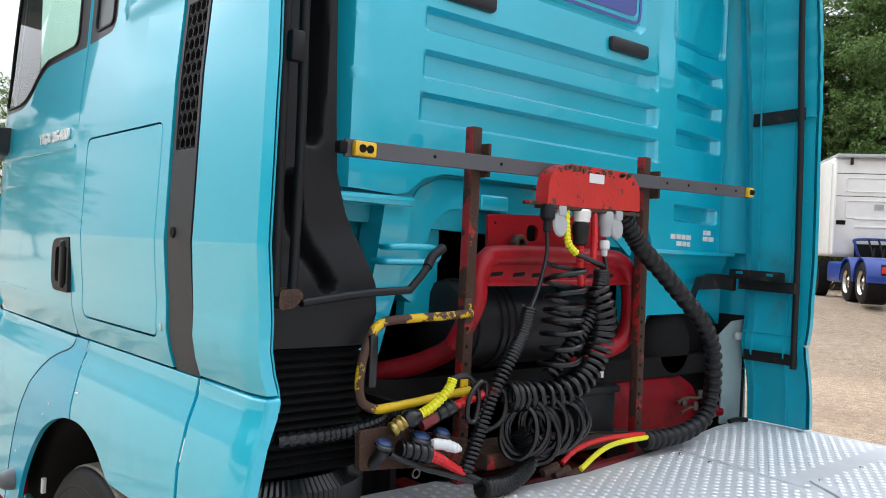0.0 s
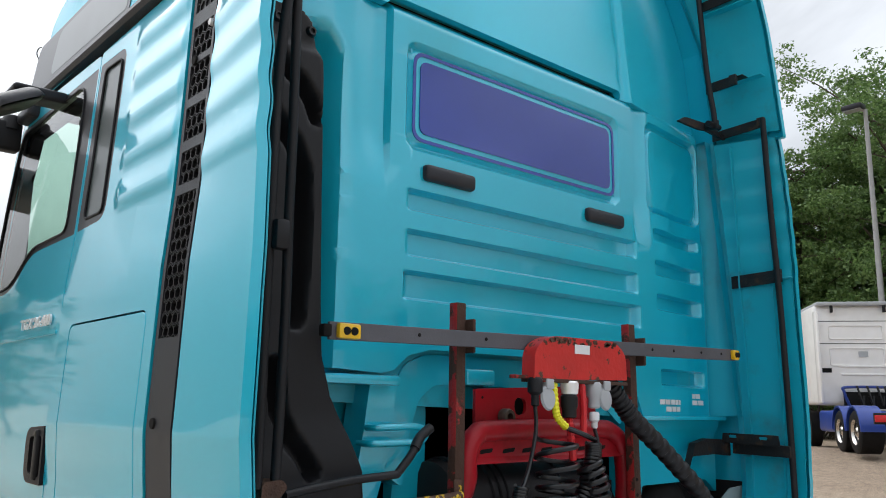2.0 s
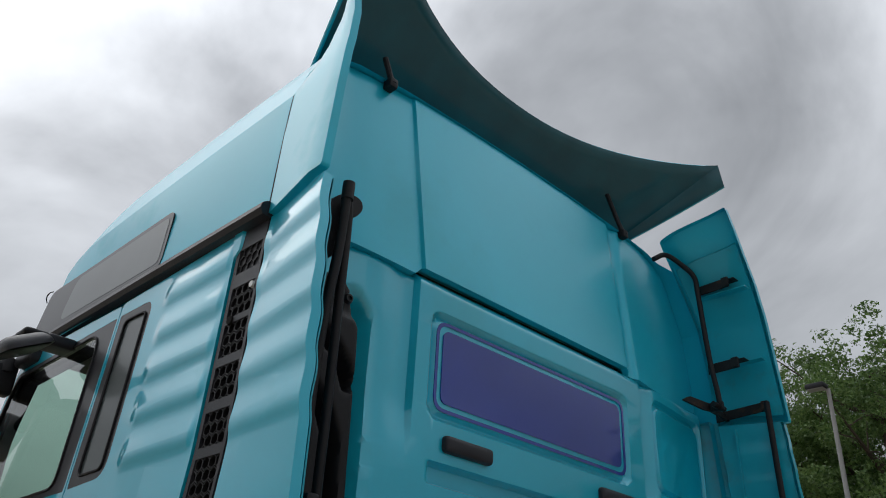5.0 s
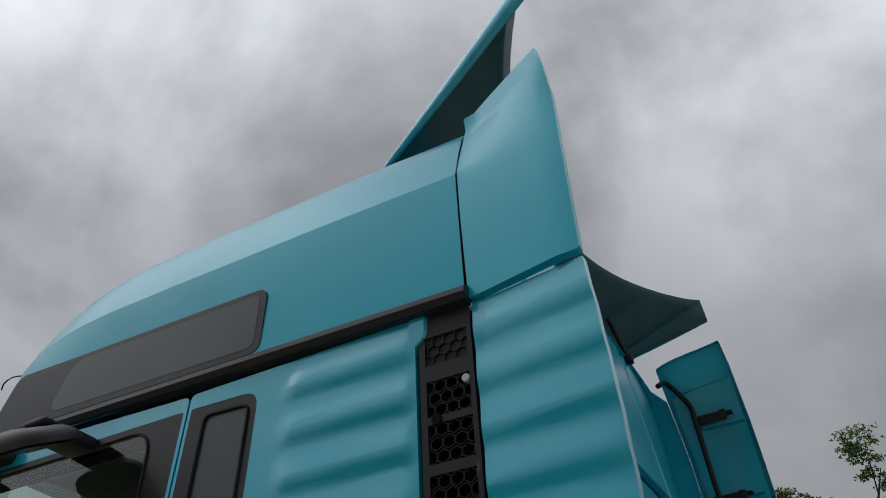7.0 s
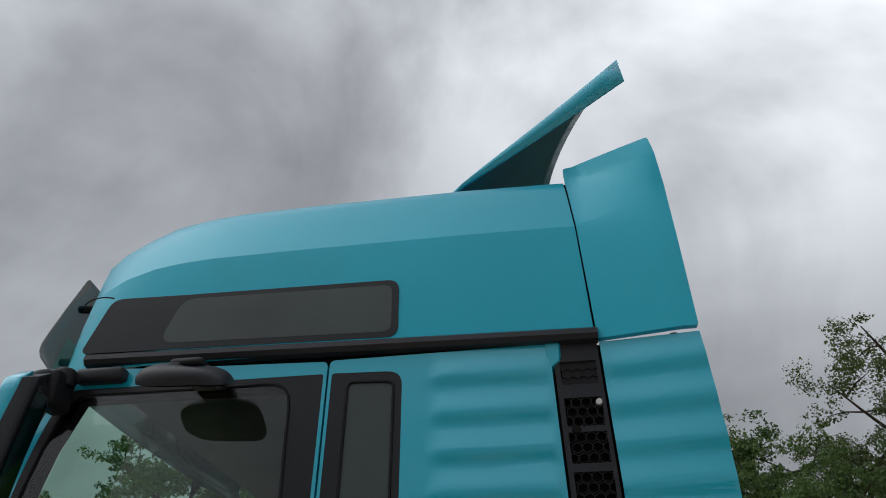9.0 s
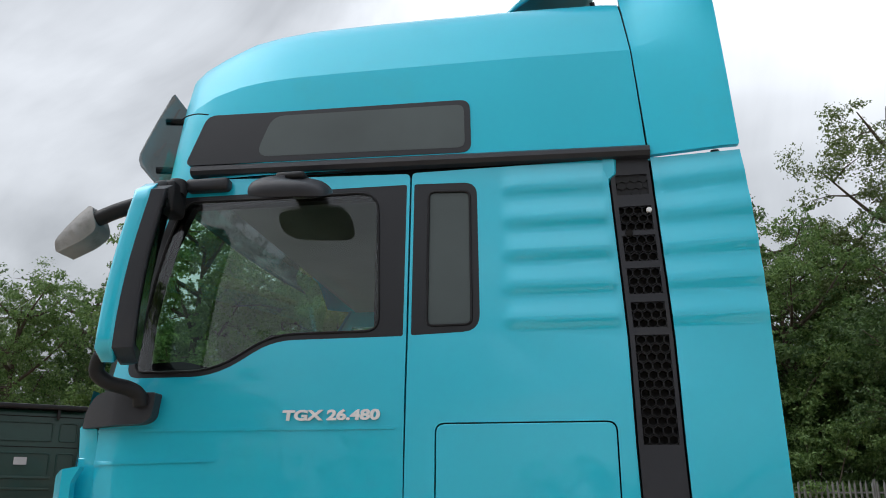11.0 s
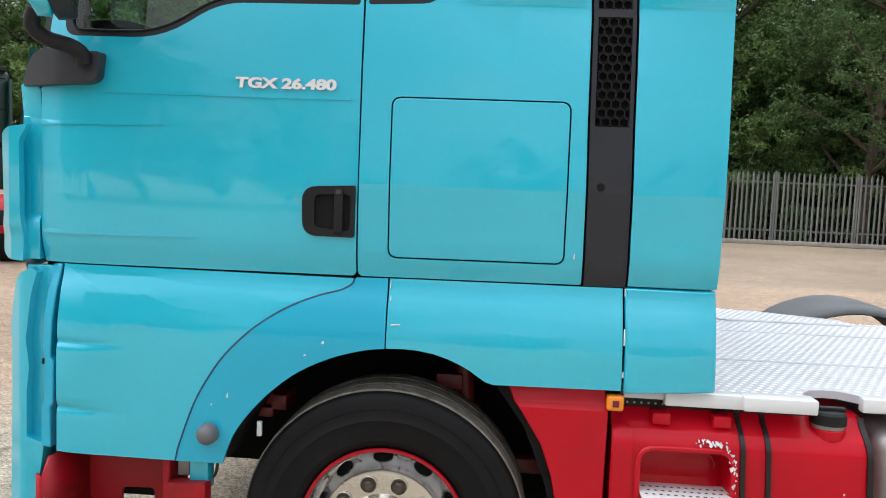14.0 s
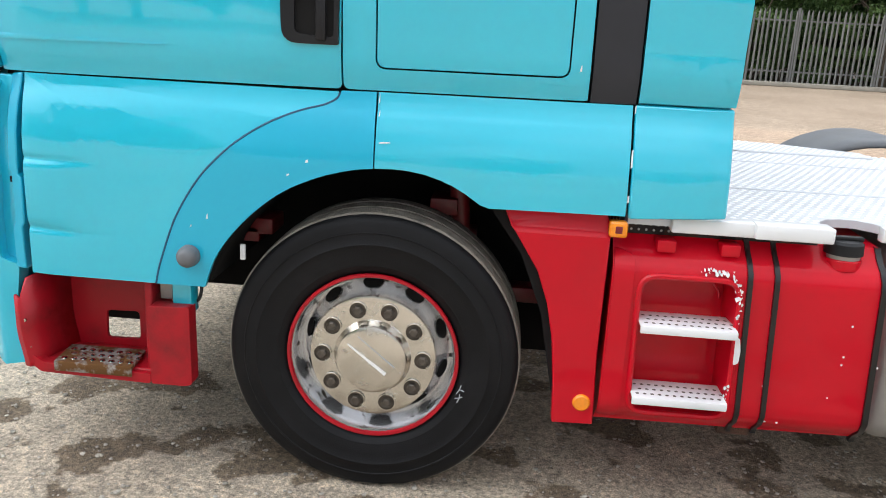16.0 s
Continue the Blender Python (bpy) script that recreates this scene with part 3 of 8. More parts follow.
SIDE = [(0.3, 0.0), (0.74, -0.022), (1.1, -0.024), (1.2, -0.02), (1.3, 0.0), (1.36, 0.02), (1.4, 0.026), (1.45, 0.01), (1.5, 0.0), (1.62, -0.002),
        (2.1, 0.0), (2.3, 0.016), (2.6, 0.03), (2.95, 0.045), (3.2, 0.057), (3.34, 0.069), (3.385, 0.074), (3.5, 0.122), (3.6, 0.166), (3.66, 0.205), (3.8, 0.3)]


def strip_x(z):
    """The front edge of the black vent strip, which bows rearwards at half height."""
    return interp(z, [(1.40, 0.652), (1.77, 0.646), (1.93, 0.642), (2.27, 0.638), (2.46, 0.629), (2.66, 0.618), (2.907, 0.605), (2.93, 0.604)])


STRIP_W = 0.138
STRIP_Z = [1.60, 1.77, 1.93, 2.10, 2.27, 2.36, 2.46, 2.56, 2.66, 2.78, 2.90]


def side_y(x, z):
    """The near side's surface: tumblehome above, and the pressed ribs on either side of the flat vent strip."""
    y = interp(z, SIDE)
    lx = x - strip_x(z)
    if x > -0.115 and 1.5 < z < 2.1:    # a crease at handle height
        y -= 0.012 * interp(z, [(1.56, 0.0), (1.711, 1.0), (1.716, 1.0), (2.1, 0.0)])
    if 2.28 < z < 2.93:
        f = ((z - 2.30) / 0.1225) % 1.0
        if 2.30 <= z <= 2.912:
            rise = step(f, 0.0, 0.42) * (1 - 0.95 * step(f, 0.35, 1.0))
            y -= 0.0088 * rise * step(x, 0.205, 0.265) * (1 - step(lx, -0.035, -0.006) * (1 - step(lx, STRIP_W, STRIP_W + 0.004))) * (1 - 0.25 * step(lx, STRIP_W, STRIP_W + 0.004))
    if x < -1.05:                       # the cab rounds off towards its nose
        y += 0.9 * (x + 1.05) ** 2
    return y


def left(dx=0.0):
    return lambda u, v, d: (u, side_y(u, v) + dx + d, v)


def right(dx=0.0):
    return lambda u, v, d: (u, W - side_y(u, v) - dx - d, v)


RIB_Z = [2.30 + 0.1225 * (k + f) for k in range(5) for f in (0.0, 0.1, 0.2, 0.32, 0.45, 0.6, 0.75, 0.9)] + [2.912]
LOW_Z = [1.1, 1.15, 1.2, 1.25, 1.3, 1.33, 1.36, 1.39, 1.42, 1.45, 1.5, 1.55, 1.575, 1.62, 1.69, 1.708, 1.711, 1.716, 1.719, 1.74, 1.8, 1.9, 2.0, 2.1, 2.3, 2.6]
UP_Z = [2.95, 3.2, 3.34, 3.39, 3.5, 3.6, 3.66]
NOSE_X = [-1.05, -1.1, -1.15, -1.2, -1.25, -1.3]

DOOR = rounded([(-1.238, 1.394), (-0.116, 1.398), (-0.117, 2.915), (-0.55, 2.928), (-1.0, 2.946), (-1.082, 2.80), (-1.138, 2.60), (-1.172, 2.38), (-1.235, 2.0)], [0.01, 0.02, 0.02, 0.0, 0.03, 0.05, 0.05, 0.05, 0.02])
DOOR_WIN = rounded([(-1.145, 2.174), (-0.80, 2.174), (-0.60, 2.298), (-0.128, 2.301), (-0.128, 2.872), (-1.015, 2.872), (-1.052, 2.80), (-1.088, 2.68), (-1.114, 2.54), (-1.133, 2.38)], [0.05, 0.1, 0.08, 0.01, 0.01, 0.03, 0.03, 0.05, 0.05, 0.05])
SIDE_WIN = rounded([(-0.10, 2.303), (0.141, 2.312), (0.131, 2.866), (-0.10, 2.872)], [0.01, 0.06, 0.05, 0.01])
LOCKER = rounded([(-0.004, 1.470), (0.578, 1.474), (0.576, 2.0), (-0.006, 1.999)], 0.03)
LOCK_HOLE = rounded([(-0.009, 1.465), (0.583, 1.469), (0.581, 2.005), (-0.011, 2.004)], 0.034)
REAR_SIDE = [(strip_x(z) - 0.008, z) for z in STRIP_Z]
REAR_SIDE = rounded([(-0.110, 1.398), (0.643, 1.404)] + REAR_SIDE + [(0.596, 2.925), (-0.110, 2.918)], [0.02, 0.008] + [0.0] * len(STRIP_Z) + [0.008, 0.02])


def window_set(put, name, outline, glass_hole, parent, glass_mat=None):
    frame_ob = part("window_frame", panel(outline, put(0.0005), [glass_hole], vs=[2.3, 2.6], thick=0.02), FRIT, parent, "black rubber and painted window surround", bevel=0.001)
    pane = part(name, panel(glass_hole, put(0.0022), vs=[2.3, 2.6], thick=0.004), glass_mat or GLASS, frame_ob, "tinted glass pane")
    if sum(f.normal.y * f.area for f in pane.data.polygons) > 0:      # the pane faces outwards
        pane.data.flip_normals()
    rim = []
    for (a, b), (p, q) in zip(glass_hole, glass_hole[1:] + glass_hole[:1]):         # the rubber lip round the pane
        rim += [put(-0.001)(a + (p - a) * k / 6, b + (q - b) * k / 6, 0.0) for k in range(6 if math.hypot(p - a, q - b) > 0.05 else 1)]
    part("window_seal", tube(bmesh.new(), rim, 0.0045, 6, closed=True), BLACK, frame_ob, "black rubber seal", smooth=60)
    return frame_ob


door = part("door", panel(DOOR, left(), [DOOR_WIN], us=NOSE_X, vs=LOW_Z, thick=0.03), TEAL, truck, "turquoise cab door with a dropped window line", bevel=0.004)
DOOR_GLASS = rounded([(-1.116, 2.194), (-0.808, 2.194), (-0.605, 2.319), (-0.215, 2.323), (-0.235, 2.848), (-0.98, 2.85), (-1.018, 2.79), (-1.052, 2.68), (-1.081, 2.54), (-1.103, 2.38)], [0.04, 0.1, 0.08, 0.05, 0.08, 0.03, 0.03, 0.05, 0.05, 0.05])
window_set(left, "window_glass", DOOR_WIN, DOOR_GLASS, door)
side_panel = part("side_panel", panel(REAR_SIDE, left(), [SIDE_WIN, LOCK_HOLE], us=[0.205, 0.22, 0.235, 0.25, 0.265, 0.40, 0.575, 0.585, 0.595, 0.605, 0.615, 0.625], vs=LOW_Z + RIB_Z, thick=0.03), TEAL, truck,
                  "turquoise cab side with pressed ribs", bevel=0.003)
SIDE_GLASS = rounded([(-0.045, 2.335), (0.112, 2.336), (0.105, 2.832), (-0.045, 2.838)], 0.025)
window_set(left, "window_glass", SIDE_WIN, SIDE_GLASS, side_panel, GREY_PANE)
part("locker_door", panel(LOCKER, left(), vs=LOW_Z, thick=0.02), TEAL, truck, "turquoise storage locker flap", bevel=0.004)

# dark sheet behind the panels, seen in the shut lines
LINER_OUT = [(-1.24, 1.28), (0.80, 1.28), (0.72, 2.95), (-1.0, 2.95), (-1.09, 2.80), (-1.145, 2.60), (-1.178, 2.38), (-1.24, 2.0)]
WIN_ALL = [(-1.09, 2.20), (-0.82, 2.20), (-0.62, 2.325), (-0.24, 2.33), (-0.25, 2.84), (-0.98, 2.84), (-1.04, 2.68), (-1.07, 2.54), (-1.09, 2.38)]
WIN_BACK = [(-0.04, 2.34), (0.105, 2.34), (0.10, 2.83), (-0.04, 2.83)]
part("inner_side", panel(LINER_OUT, left(0.032), [WIN_ALL, WIN_BACK], vs=LOW_Z, thick=0.04), VOID, truck)
part("far_side", panel(LINER_OUT, right(0.0), [WIN_ALL], vs=LOW_Z, thick=0.05), TEAL, truck)
part("far_side_glass", panel(WIN_ALL, right(0.02), thick=0.004), GLASS_PLAIN, truck, "tinted glass pane")
part("door_swage", panel(rounded([(-1.236, 1.985), (-0.145, 1.985), (-0.145, 1.997), (-1.236, 1.995)], 0.004), left(-0.004), us=NOSE_X, thick=0.006), TEAL, truck, bevel=0.002)
part("door_crease", panel([(-1.236, 1.872), (-0.78, 1.882), (-0.78, 1.884), (-1.236, 1.888)], left(-0.005), us=NOSE_X, thick=0.008), TEAL, truck, bevel=0.002)

part("door_crease", panel([(-1.232, 1.494), (-0.66, 1.504), (-0.66, 1.506), (-1.232, 1.512)], left(-0.004), us=NOSE_X, vs=LOW_Z, thick=0.008), TEAL, truck, bevel=0.002)

# door handle in its tray
HX0, HX1, HZ0, HZ1 = -0.303, -0.122, 1.530, 1.705
hout = rounded([(HX0 + 0.005, HZ0), (HX1, HZ0), (HX1, HZ1), (HX0, HZ1 - 0.01)], [0.05, 0.008, 0.008, 0.05])
hin = rounded([(HX0 + 0.045, HZ0 + 0.03), (HX1 - 0.015, HZ0 + 0.02), (HX1 - 0.015, HZ1 - 0.03), (HX0 + 0.045, HZ1 - 0.035)], 0.02)
handle = part("door_handle", panel(hout, left(-0.012), [hin], thick=0.03), BLACK, door, "black plastic door handle tray", bevel=0.004)
part("handle_recess", panel(hin, left(-0.002), thick=0.004), VOID, handle)
part("handle_grip", boxed((-0.192, -0.022, HZ0 + 0.012), (-0.160, -0.004, HZ1 - 0.012), 0.006), BLACK, handle)
part("keyhole", lathe(bmesh.new(), [(0.0, -0.025), (0.008, -0.025), (0.008, -0.018)], (-0.176, 0, HZ1 - 0.024), "y", 12), LOCKNUT, handle)

badge = lettering("TGX 26.480", 0.05, Matrix.Translation((-0.538, -0.006, 2.018)) @ pose(0, 0, 0, 90) @ Matrix.Diagonal((1, 0.92, 1, 1)), CHROME, "model_badge", door, 0.003, 0.342, shear=0.06, bold=0.0021)
tagged(badge, "raised chrome model lettering")

# black louvre strip with honeycomb fields
STRIP = [(strip_x(z), z) for z in [2.925] + STRIP_Z[::-1] + [1.40]] + [(strip_x(z) + STRIP_W, z) for z in [1.402] + STRIP_Z + [2.925]]
CELL = 0.0165


FIELDS = [(2.785, 2.862), (2.652, 2.742), (2.540, 2.634), (2.424, 2.515), (2.308, 2.396), (1.928, 2.282)]
fields = [[(strip_x(a) + 0.016, a), (strip_x(a) + 0.126, a), (strip_x(b) + 0.126, b), (strip_x(b) + 0.016, b)] for a, b in FIELDS]
strip = part("louvre_strip", panel(STRIP, left(0.004), fields, vs=LOW_Z + RIB_Z, thick=0.03), GREY_PLASTIC, truck, "black plastic strip with honeycomb vents", bevel=0.003)
part("vent_backing", panel([(u + (0.004 if i < 13 else -0.004), min(max(v, 1.42), 2.91)) for i, (u, v) in enumerate(STRIP)], left(0.026), vs=RIB_Z, thick=0.002), VOID, strip)
comb = bmesh.new()
for fi, (a, b) in enumerate(FIELDS):
    rows = round((b - a) / 0.0297)
    for j in range(rows):
        z = a + (j + 0.5) * (b - a) / rows
        for i in range(5 if j % 2 == 0 else 4):
            cx = strip_x(z) + 0.030 + (i - (0.0 if j % 2 else 0.5) + 0.18) * 0.0296
            ro, ri = CELL * 1.06, CELL * 0.90
            vo, vi, vb = [], [], []
            for k in range(6):
                t = radians(60 * k + 30)
                for r, lst, dep in ((ro, vo, 0.006), (ri, vi, 0.006), (ri, vb, 0.024)):
                    x, zz = cx + r * math.cos(t), z + r * math.sin(t)
                    x = min(max(x, strip_x(zz) + 0.014), strip_x(zz) + 0.128)
                    lst.append(comb.verts.new((x, side_y(x, zz) + dep, zz)))
            for k in range(6):
                q = (k + 1) % 6
                comb.faces.new((vo[k], vo[q], vi[q], vi[k]))
                comb.faces.new((vi[k], vi[q], vb[q], vb[k]))
            if fi == 0:
                comb.faces.new([comb.verts.new((v.co.x, v.co.y - 0.014, v.co.z)) for v in vb])
part("honeycomb", comb, BLACK, strip, kind="stuff", smooth=20)
for bz in (1.732, 2.643):
    part("strip_screw", lathe(bmesh.new(), [(0.0, -0.004), (0.012, -0.004), (0.014, 0.004)], (strip_x(bz) + 0.040, side_y(0.68, bz) + 0.003, bz), "y", 14), VOID, strip)
# added black sheet that keeps the gap behind the strip dark
part("strip_seal", panel([(0.72, 1.42), (0.83, 1.42), (0.82, 2.3), (0.79, 2.93), (0.69, 2.93)], left(0.055), vs=RIB_Z, thick=0.004), VOID, strip)
# small white dot, a reflection painted onto the strip
part("paint_chip", lathe(bmesh.new(), [(0.0, -0.002), (0.009, -0.002), (0.011, 0.01)], (strip_x(2.73) + 0.118, side_y(0.7, 2.73), 2.725), "y", 9), WHITE, strip)


# ---- side air deflectors behind the cab ----
def deflector_edge(z):
    return interp(z, [(1.05, 1.097), (1.41, 1.090), (1.9, 1.088), (2.4, 1.080), (2.68, 1.068), (2.92, 1.045)])


EDGE_Z = [1.42, 1.6, 1.9, 2.2, 2.4, 2.6, 2.8, 2.915]
DEFL = [(0.797, 1.408)] + [(deflector_edge(z), z) for z in [1.408] + EDGE_Z[1:]] + [(strip_x(z) + STRIP_W + 0.008, z) for z in [2.925] + STRIP_Z[::-1]]
TAIL = [(0.797, 1.055)] + [(deflector_edge(z), z) for z in (1.072, 1.2, 1.3, 1.402)] + [(0.790, 1.402)]


def deflector_y(x, z):
    low = side_y(x, z) + 0.012 * step(x, 1.02, 1.1)
    if z < 1.43:
        return low
    edge = interp(z, [(1.5, 0.010), (1.75, 0.004), (2.0, 0.0), (2.5, -0.003), (2.9, -0.009)])       # the trailing edge stands upright
    high = side_y(x, z) + (edge - interp(z, SIDE)) * max(0.0, min(1.0, (x - 0.78) / 0.29)) + 0.005
    return low + (high - low) * step(z, 1.43, 1.75)


def set_deflector(sign):
    def put(dx):
        def f(u, v, d):
            y = deflector_y(u, v) + dx + d
            if sign > 0:
                u, v = u - 0.028 * step(u, 0.88, 1.07), max(v, 1.07)
            return (u, y if sign < 0 else W - y, v)
        return f
    rz = RIB_Z + LOW_Z + [1.56, 1.68, 1.75, 1.85, 1.95, 2.2]
    outer = part("side_deflector", panel(DEFL, put(0.0), us=[0.75, 0.76, 0.77, 0.78, 0.79, 0.80, 0.82, 0.84, 0.87, 0.90, 0.93, 0.96, 0.99, 1.01, 1.03, 1.05, 1.065], vs=rz, thick=0.026), TEAL, truck, "turquoise rippled side air deflector", bevel=0.008)
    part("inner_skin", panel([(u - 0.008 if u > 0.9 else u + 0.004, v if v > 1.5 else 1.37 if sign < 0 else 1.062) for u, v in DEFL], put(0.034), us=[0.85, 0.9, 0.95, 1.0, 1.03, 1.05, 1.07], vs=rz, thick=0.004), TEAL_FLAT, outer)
    part("deflector_tail", panel(TAIL, put(0.0), us=[1.0, 1.03, 1.06], vs=LOW_Z, thick=0.03), TEAL, truck, "turquoise lower end of the side deflector", bevel=0.008)
    for z in (1.435, 1.60, 2.31) if sign > 0 else ():
        part("rib", boxed((0.79, 0.028, 0), (1.05, 0.045, 0.006), 0.002), TEAL_FLAT, outer).matrix_basis = Matrix.Translation((0, (side_y(0.9, z) + 0.024) if sign < 0 else W - side_y(0.9, z) - 0.069, z))
    for x in (0.83, 0.985):
        a = part("rib", panel([(x, 1.42 if sign < 0 else 1.07), (x + 0.006, 1.42 if sign < 0 else 1.07), (x + 0.004, 2.9), (x - 0.002, 2.9)], put(0.05), vs=LOW_Z, thick=-0.028), TEAL_FLAT, outer)
    # roof-height extension
    ROOFD = rounded([(0.747, 2.931 if sign < 0 else 2.92), (1.045, 2.931 if sign < 0 else 2.908), (1.02, 3.5), (1.005, 3.665), (0.99, 3.755), (0.685, 3.675 if sign > 0 else 3.715), (0.714, 3.37)], [0.006, 0.01, 0, 0, 0.012, 0.01, 0])

    def put2(dx):
        def f(u, v, d):
            k = max(0.0, min(1.0, (u - 0.72) / 0.28)) if sign < 0 else step(u, 0.70, 1.0)
            y = interp(min(v, 3.64), SIDE) * (1 - k) + interp(v, [(2.9, 0.005), (3.3, 0.04), (3.76, 0.10)] if sign > 0 else [(2.9, -0.012), (3.3, 0.018), (3.76, 0.085)]) * k
            turn = (0.12 if sign > 0 else -0.045 * k) * step(v, 3.40, 3.76)            # one deflector is bent in over the roof's shoulder
            z = v + (v - 1.845) * turn / (y + 1.68)
            y += turn + dx + d
            return (u, y if sign < 0 else W - y, z)
        return f
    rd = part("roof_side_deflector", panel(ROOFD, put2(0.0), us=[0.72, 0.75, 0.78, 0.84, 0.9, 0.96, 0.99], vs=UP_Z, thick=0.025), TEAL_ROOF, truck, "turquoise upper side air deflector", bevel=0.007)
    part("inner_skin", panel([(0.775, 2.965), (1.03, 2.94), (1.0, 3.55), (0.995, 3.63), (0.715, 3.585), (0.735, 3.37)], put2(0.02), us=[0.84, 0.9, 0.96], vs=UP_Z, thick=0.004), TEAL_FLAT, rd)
    for z in (3.18, 3.50) if sign > 0 else ():
        y0 = interp(z, SIDE) + 0.01
        part("rib", boxed((0.78, 0, 0), (1.0, 0.04, 0.006)), TEAL_FLAT, rd).matrix_basis = Matrix.Translation((0, y0 if sign < 0 else W - y0 - 0.04, z))
    return outer


set_deflector(-1)
set_deflector(1)

# ---- roof ----
ROOF_PROFILE = [(0.040, 2.945), (0.050, 3.1), (0.057, 3.2), (0.068, 3.33), (0.073, 3.375), (0.122, 3.5), (0.166, 3.6), (0.202, 3.655), (0.26, 3.70), (0.36, 3.735), (0.6, 3.765), (0.9, 3.78), (1.23, 3.785)]
ROOF_PROFILE += [(W - y, z) for y, z in reversed(ROOF_PROFILE[:-1])]
STATIONS = [(0.745, 1.0, 0.0), (0.3, 1.01, 0.0), (-0.3, 1.005, 0.0), (-0.60, 0.995, 0.0), (-0.72, 0.975, 0.0), (-0.82, 0.945, 0.005), (-0.92, 0.875, 0.012),
            (-1.0, 0.76, 0.025), (-1.045, 0.62, 0.04), (-1.075, 0.42, 0.055), (-1.10, 0.2, 0.07), (-1.12, 0.02, 0.085)]

rb = bmesh.new()
grid = []
for x, k, inset in STATIONS:
    row = []
    for y, z in ROOF_PROFILE:
        c = (y - W / 2) / (W / 2)
        bow = 0.22 * (1 - c * c) * step(-x, 0.6, 1.1)
        xx = min(x, interp(z, [(2.95, 0.738), (3.37, 0.709), (3.66, 0.682), (3.70, 0.63), (3.79, 0.605)])) if x > 0.6 else x
        kk = k + 0.28 * (1 - k) * (1 - step(abs(c), 0.62, 0.86))
        zz = 2.945 + (z - 2.945) * kk + 0.15 * step(-x, 0.95, 1.10) * step(1 - abs(c), 0.02, 0.14)     # the front edge lifts over the windscreen
        row.append(rb.verts.new((xx - bow, W / 2 + (y - W / 2) * (1 - inset), zz)))
    grid.append(row)
for a, b in zip(grid, grid[1:]):
    for i in range(len(a) - 1):
        rb.faces.new((a[i], a[i + 1], b[i + 1], b[i]))
for a, b in zip(grid, grid[1:]):
    for i in (4, len(a) - 5):                       # the crease along the roof's shoulder
        rb.edges.get((a[i], b[i])).smooth = False
for f in rb.faces:
    f.smooth = True
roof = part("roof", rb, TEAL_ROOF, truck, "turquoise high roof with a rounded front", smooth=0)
ROOF_WIN = rounded([(-1.018, 3.006), (0.112, 2.987), (0.105, 3.208), (-0.66, 3.216), (-0.945, 3.222)], [0.03, 0.04, 0.04, 0, 0.04])
ROOF_GLASS = rounded([(-0.732, 3.026), (0.088, 3.008), (0.083, 3.188), (-0.672, 3.198)], [0.06, 0.03, 0.03, 0.05])
rw = part("roof_window", panel(ROOF_WIN, left(-0.006), us=[-1.05], vs=[3.2], thick=0.012), FRIT, roof, "black roof side window", bevel=0.003)
part("roof_window_glass", panel(ROOF_GLASS, left(-0.0068), vs=[3.2], thick=0.002), GREY_PANE, rw, "grey glass pane")
part("corner_seam", tube(bmesh.new(), smooth_path([(-0.945, 0.052, 3.226), (-0.99, 0.052, 3.233), (-1.04, 0.060, 3.230), (-1.075, 0.078, 3.222)], 4), 0.0025, 6), VOID, roof)
rail = bmesh.new()
prof = [(0.05, 2.925), (0.022, 2.93), (0.012, 2.945), (0.016, 2.962), (0.03, 2.972), (0.055, 2.976)]
ra, rbk = [[rail.verts.new((x, y + 0.9 * max(-1.05 - x, 0) ** 2 + dy, z + dz)) for y, z in prof] for x, dy, dz in ((0.748, 0, -0.006), (-0.985, 0.012, 0.03))]
for i in range(len(prof) - 1):
    rail.faces.new((ra[i], ra[i + 1], rbk[i + 1], rbk[i]))
rail.faces.new(ra)
rail.faces.new(rbk)
part("roof_rail", rail, GREY_PLASTIC, truck, "black plastic drip rail")
part("roof_joint", panel([(0.70, 2.94), (0.79, 2.94), (0.75, 3.37), (0.72, 3.66), (0.64, 3.66), (0.67, 3.37)], left(0.012), vs=UP_Z, thick=0.01), VOID, truck)

# upper rear wall, above the black joint
UPPER = [(0.055, 2.99), (0.60, 2.985), (0.625, 3.012), (1.735, 3.012), (1.76, 2.985), (W - 0.055, 2.99)] + [(y, z - 0.004) for y, z in reversed(ROOF_PROFILE) if z > 3.0 and 0.02 < y < W]


def upper_x(y, z):
    """The upper rear panel leans forwards; past a fold on the far side it turns away."""
    fold = 1.745 + 0.11 * (z - 3.0)
    x = 0.728 - (z - 3.0) * (0.07 + 0.095 * step(y, 0.16, 0.34) - 0.095 * max(0.0, y - 1.85) / 0.55)
    x -= 0.012 * (1 - step(y, 0.6275, 0.6345)) + 0.03 * (1 - step(y, 0.05, 0.42))
    return x - 0.018 * step(y, fold, fold + 0.012) + 0.014 * step(y, fold + 0.05, fold + 0.08) - 0.075 * max(0.0, y - fold - 0.06) / 0.5


UY = [0.10, 0.15, 0.2, 0.25, 0.3, 0.36, 0.42, 0.5, 0.6, 0.6275, 0.631, 0.6345, 0.66, 1.2] + [1.735 + 0.0125 * k for k in range(26)] + [2.06 + 0.02 * k for k in range(17)]
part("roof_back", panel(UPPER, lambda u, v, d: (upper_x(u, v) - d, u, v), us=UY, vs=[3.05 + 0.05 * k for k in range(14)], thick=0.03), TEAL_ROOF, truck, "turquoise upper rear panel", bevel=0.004)

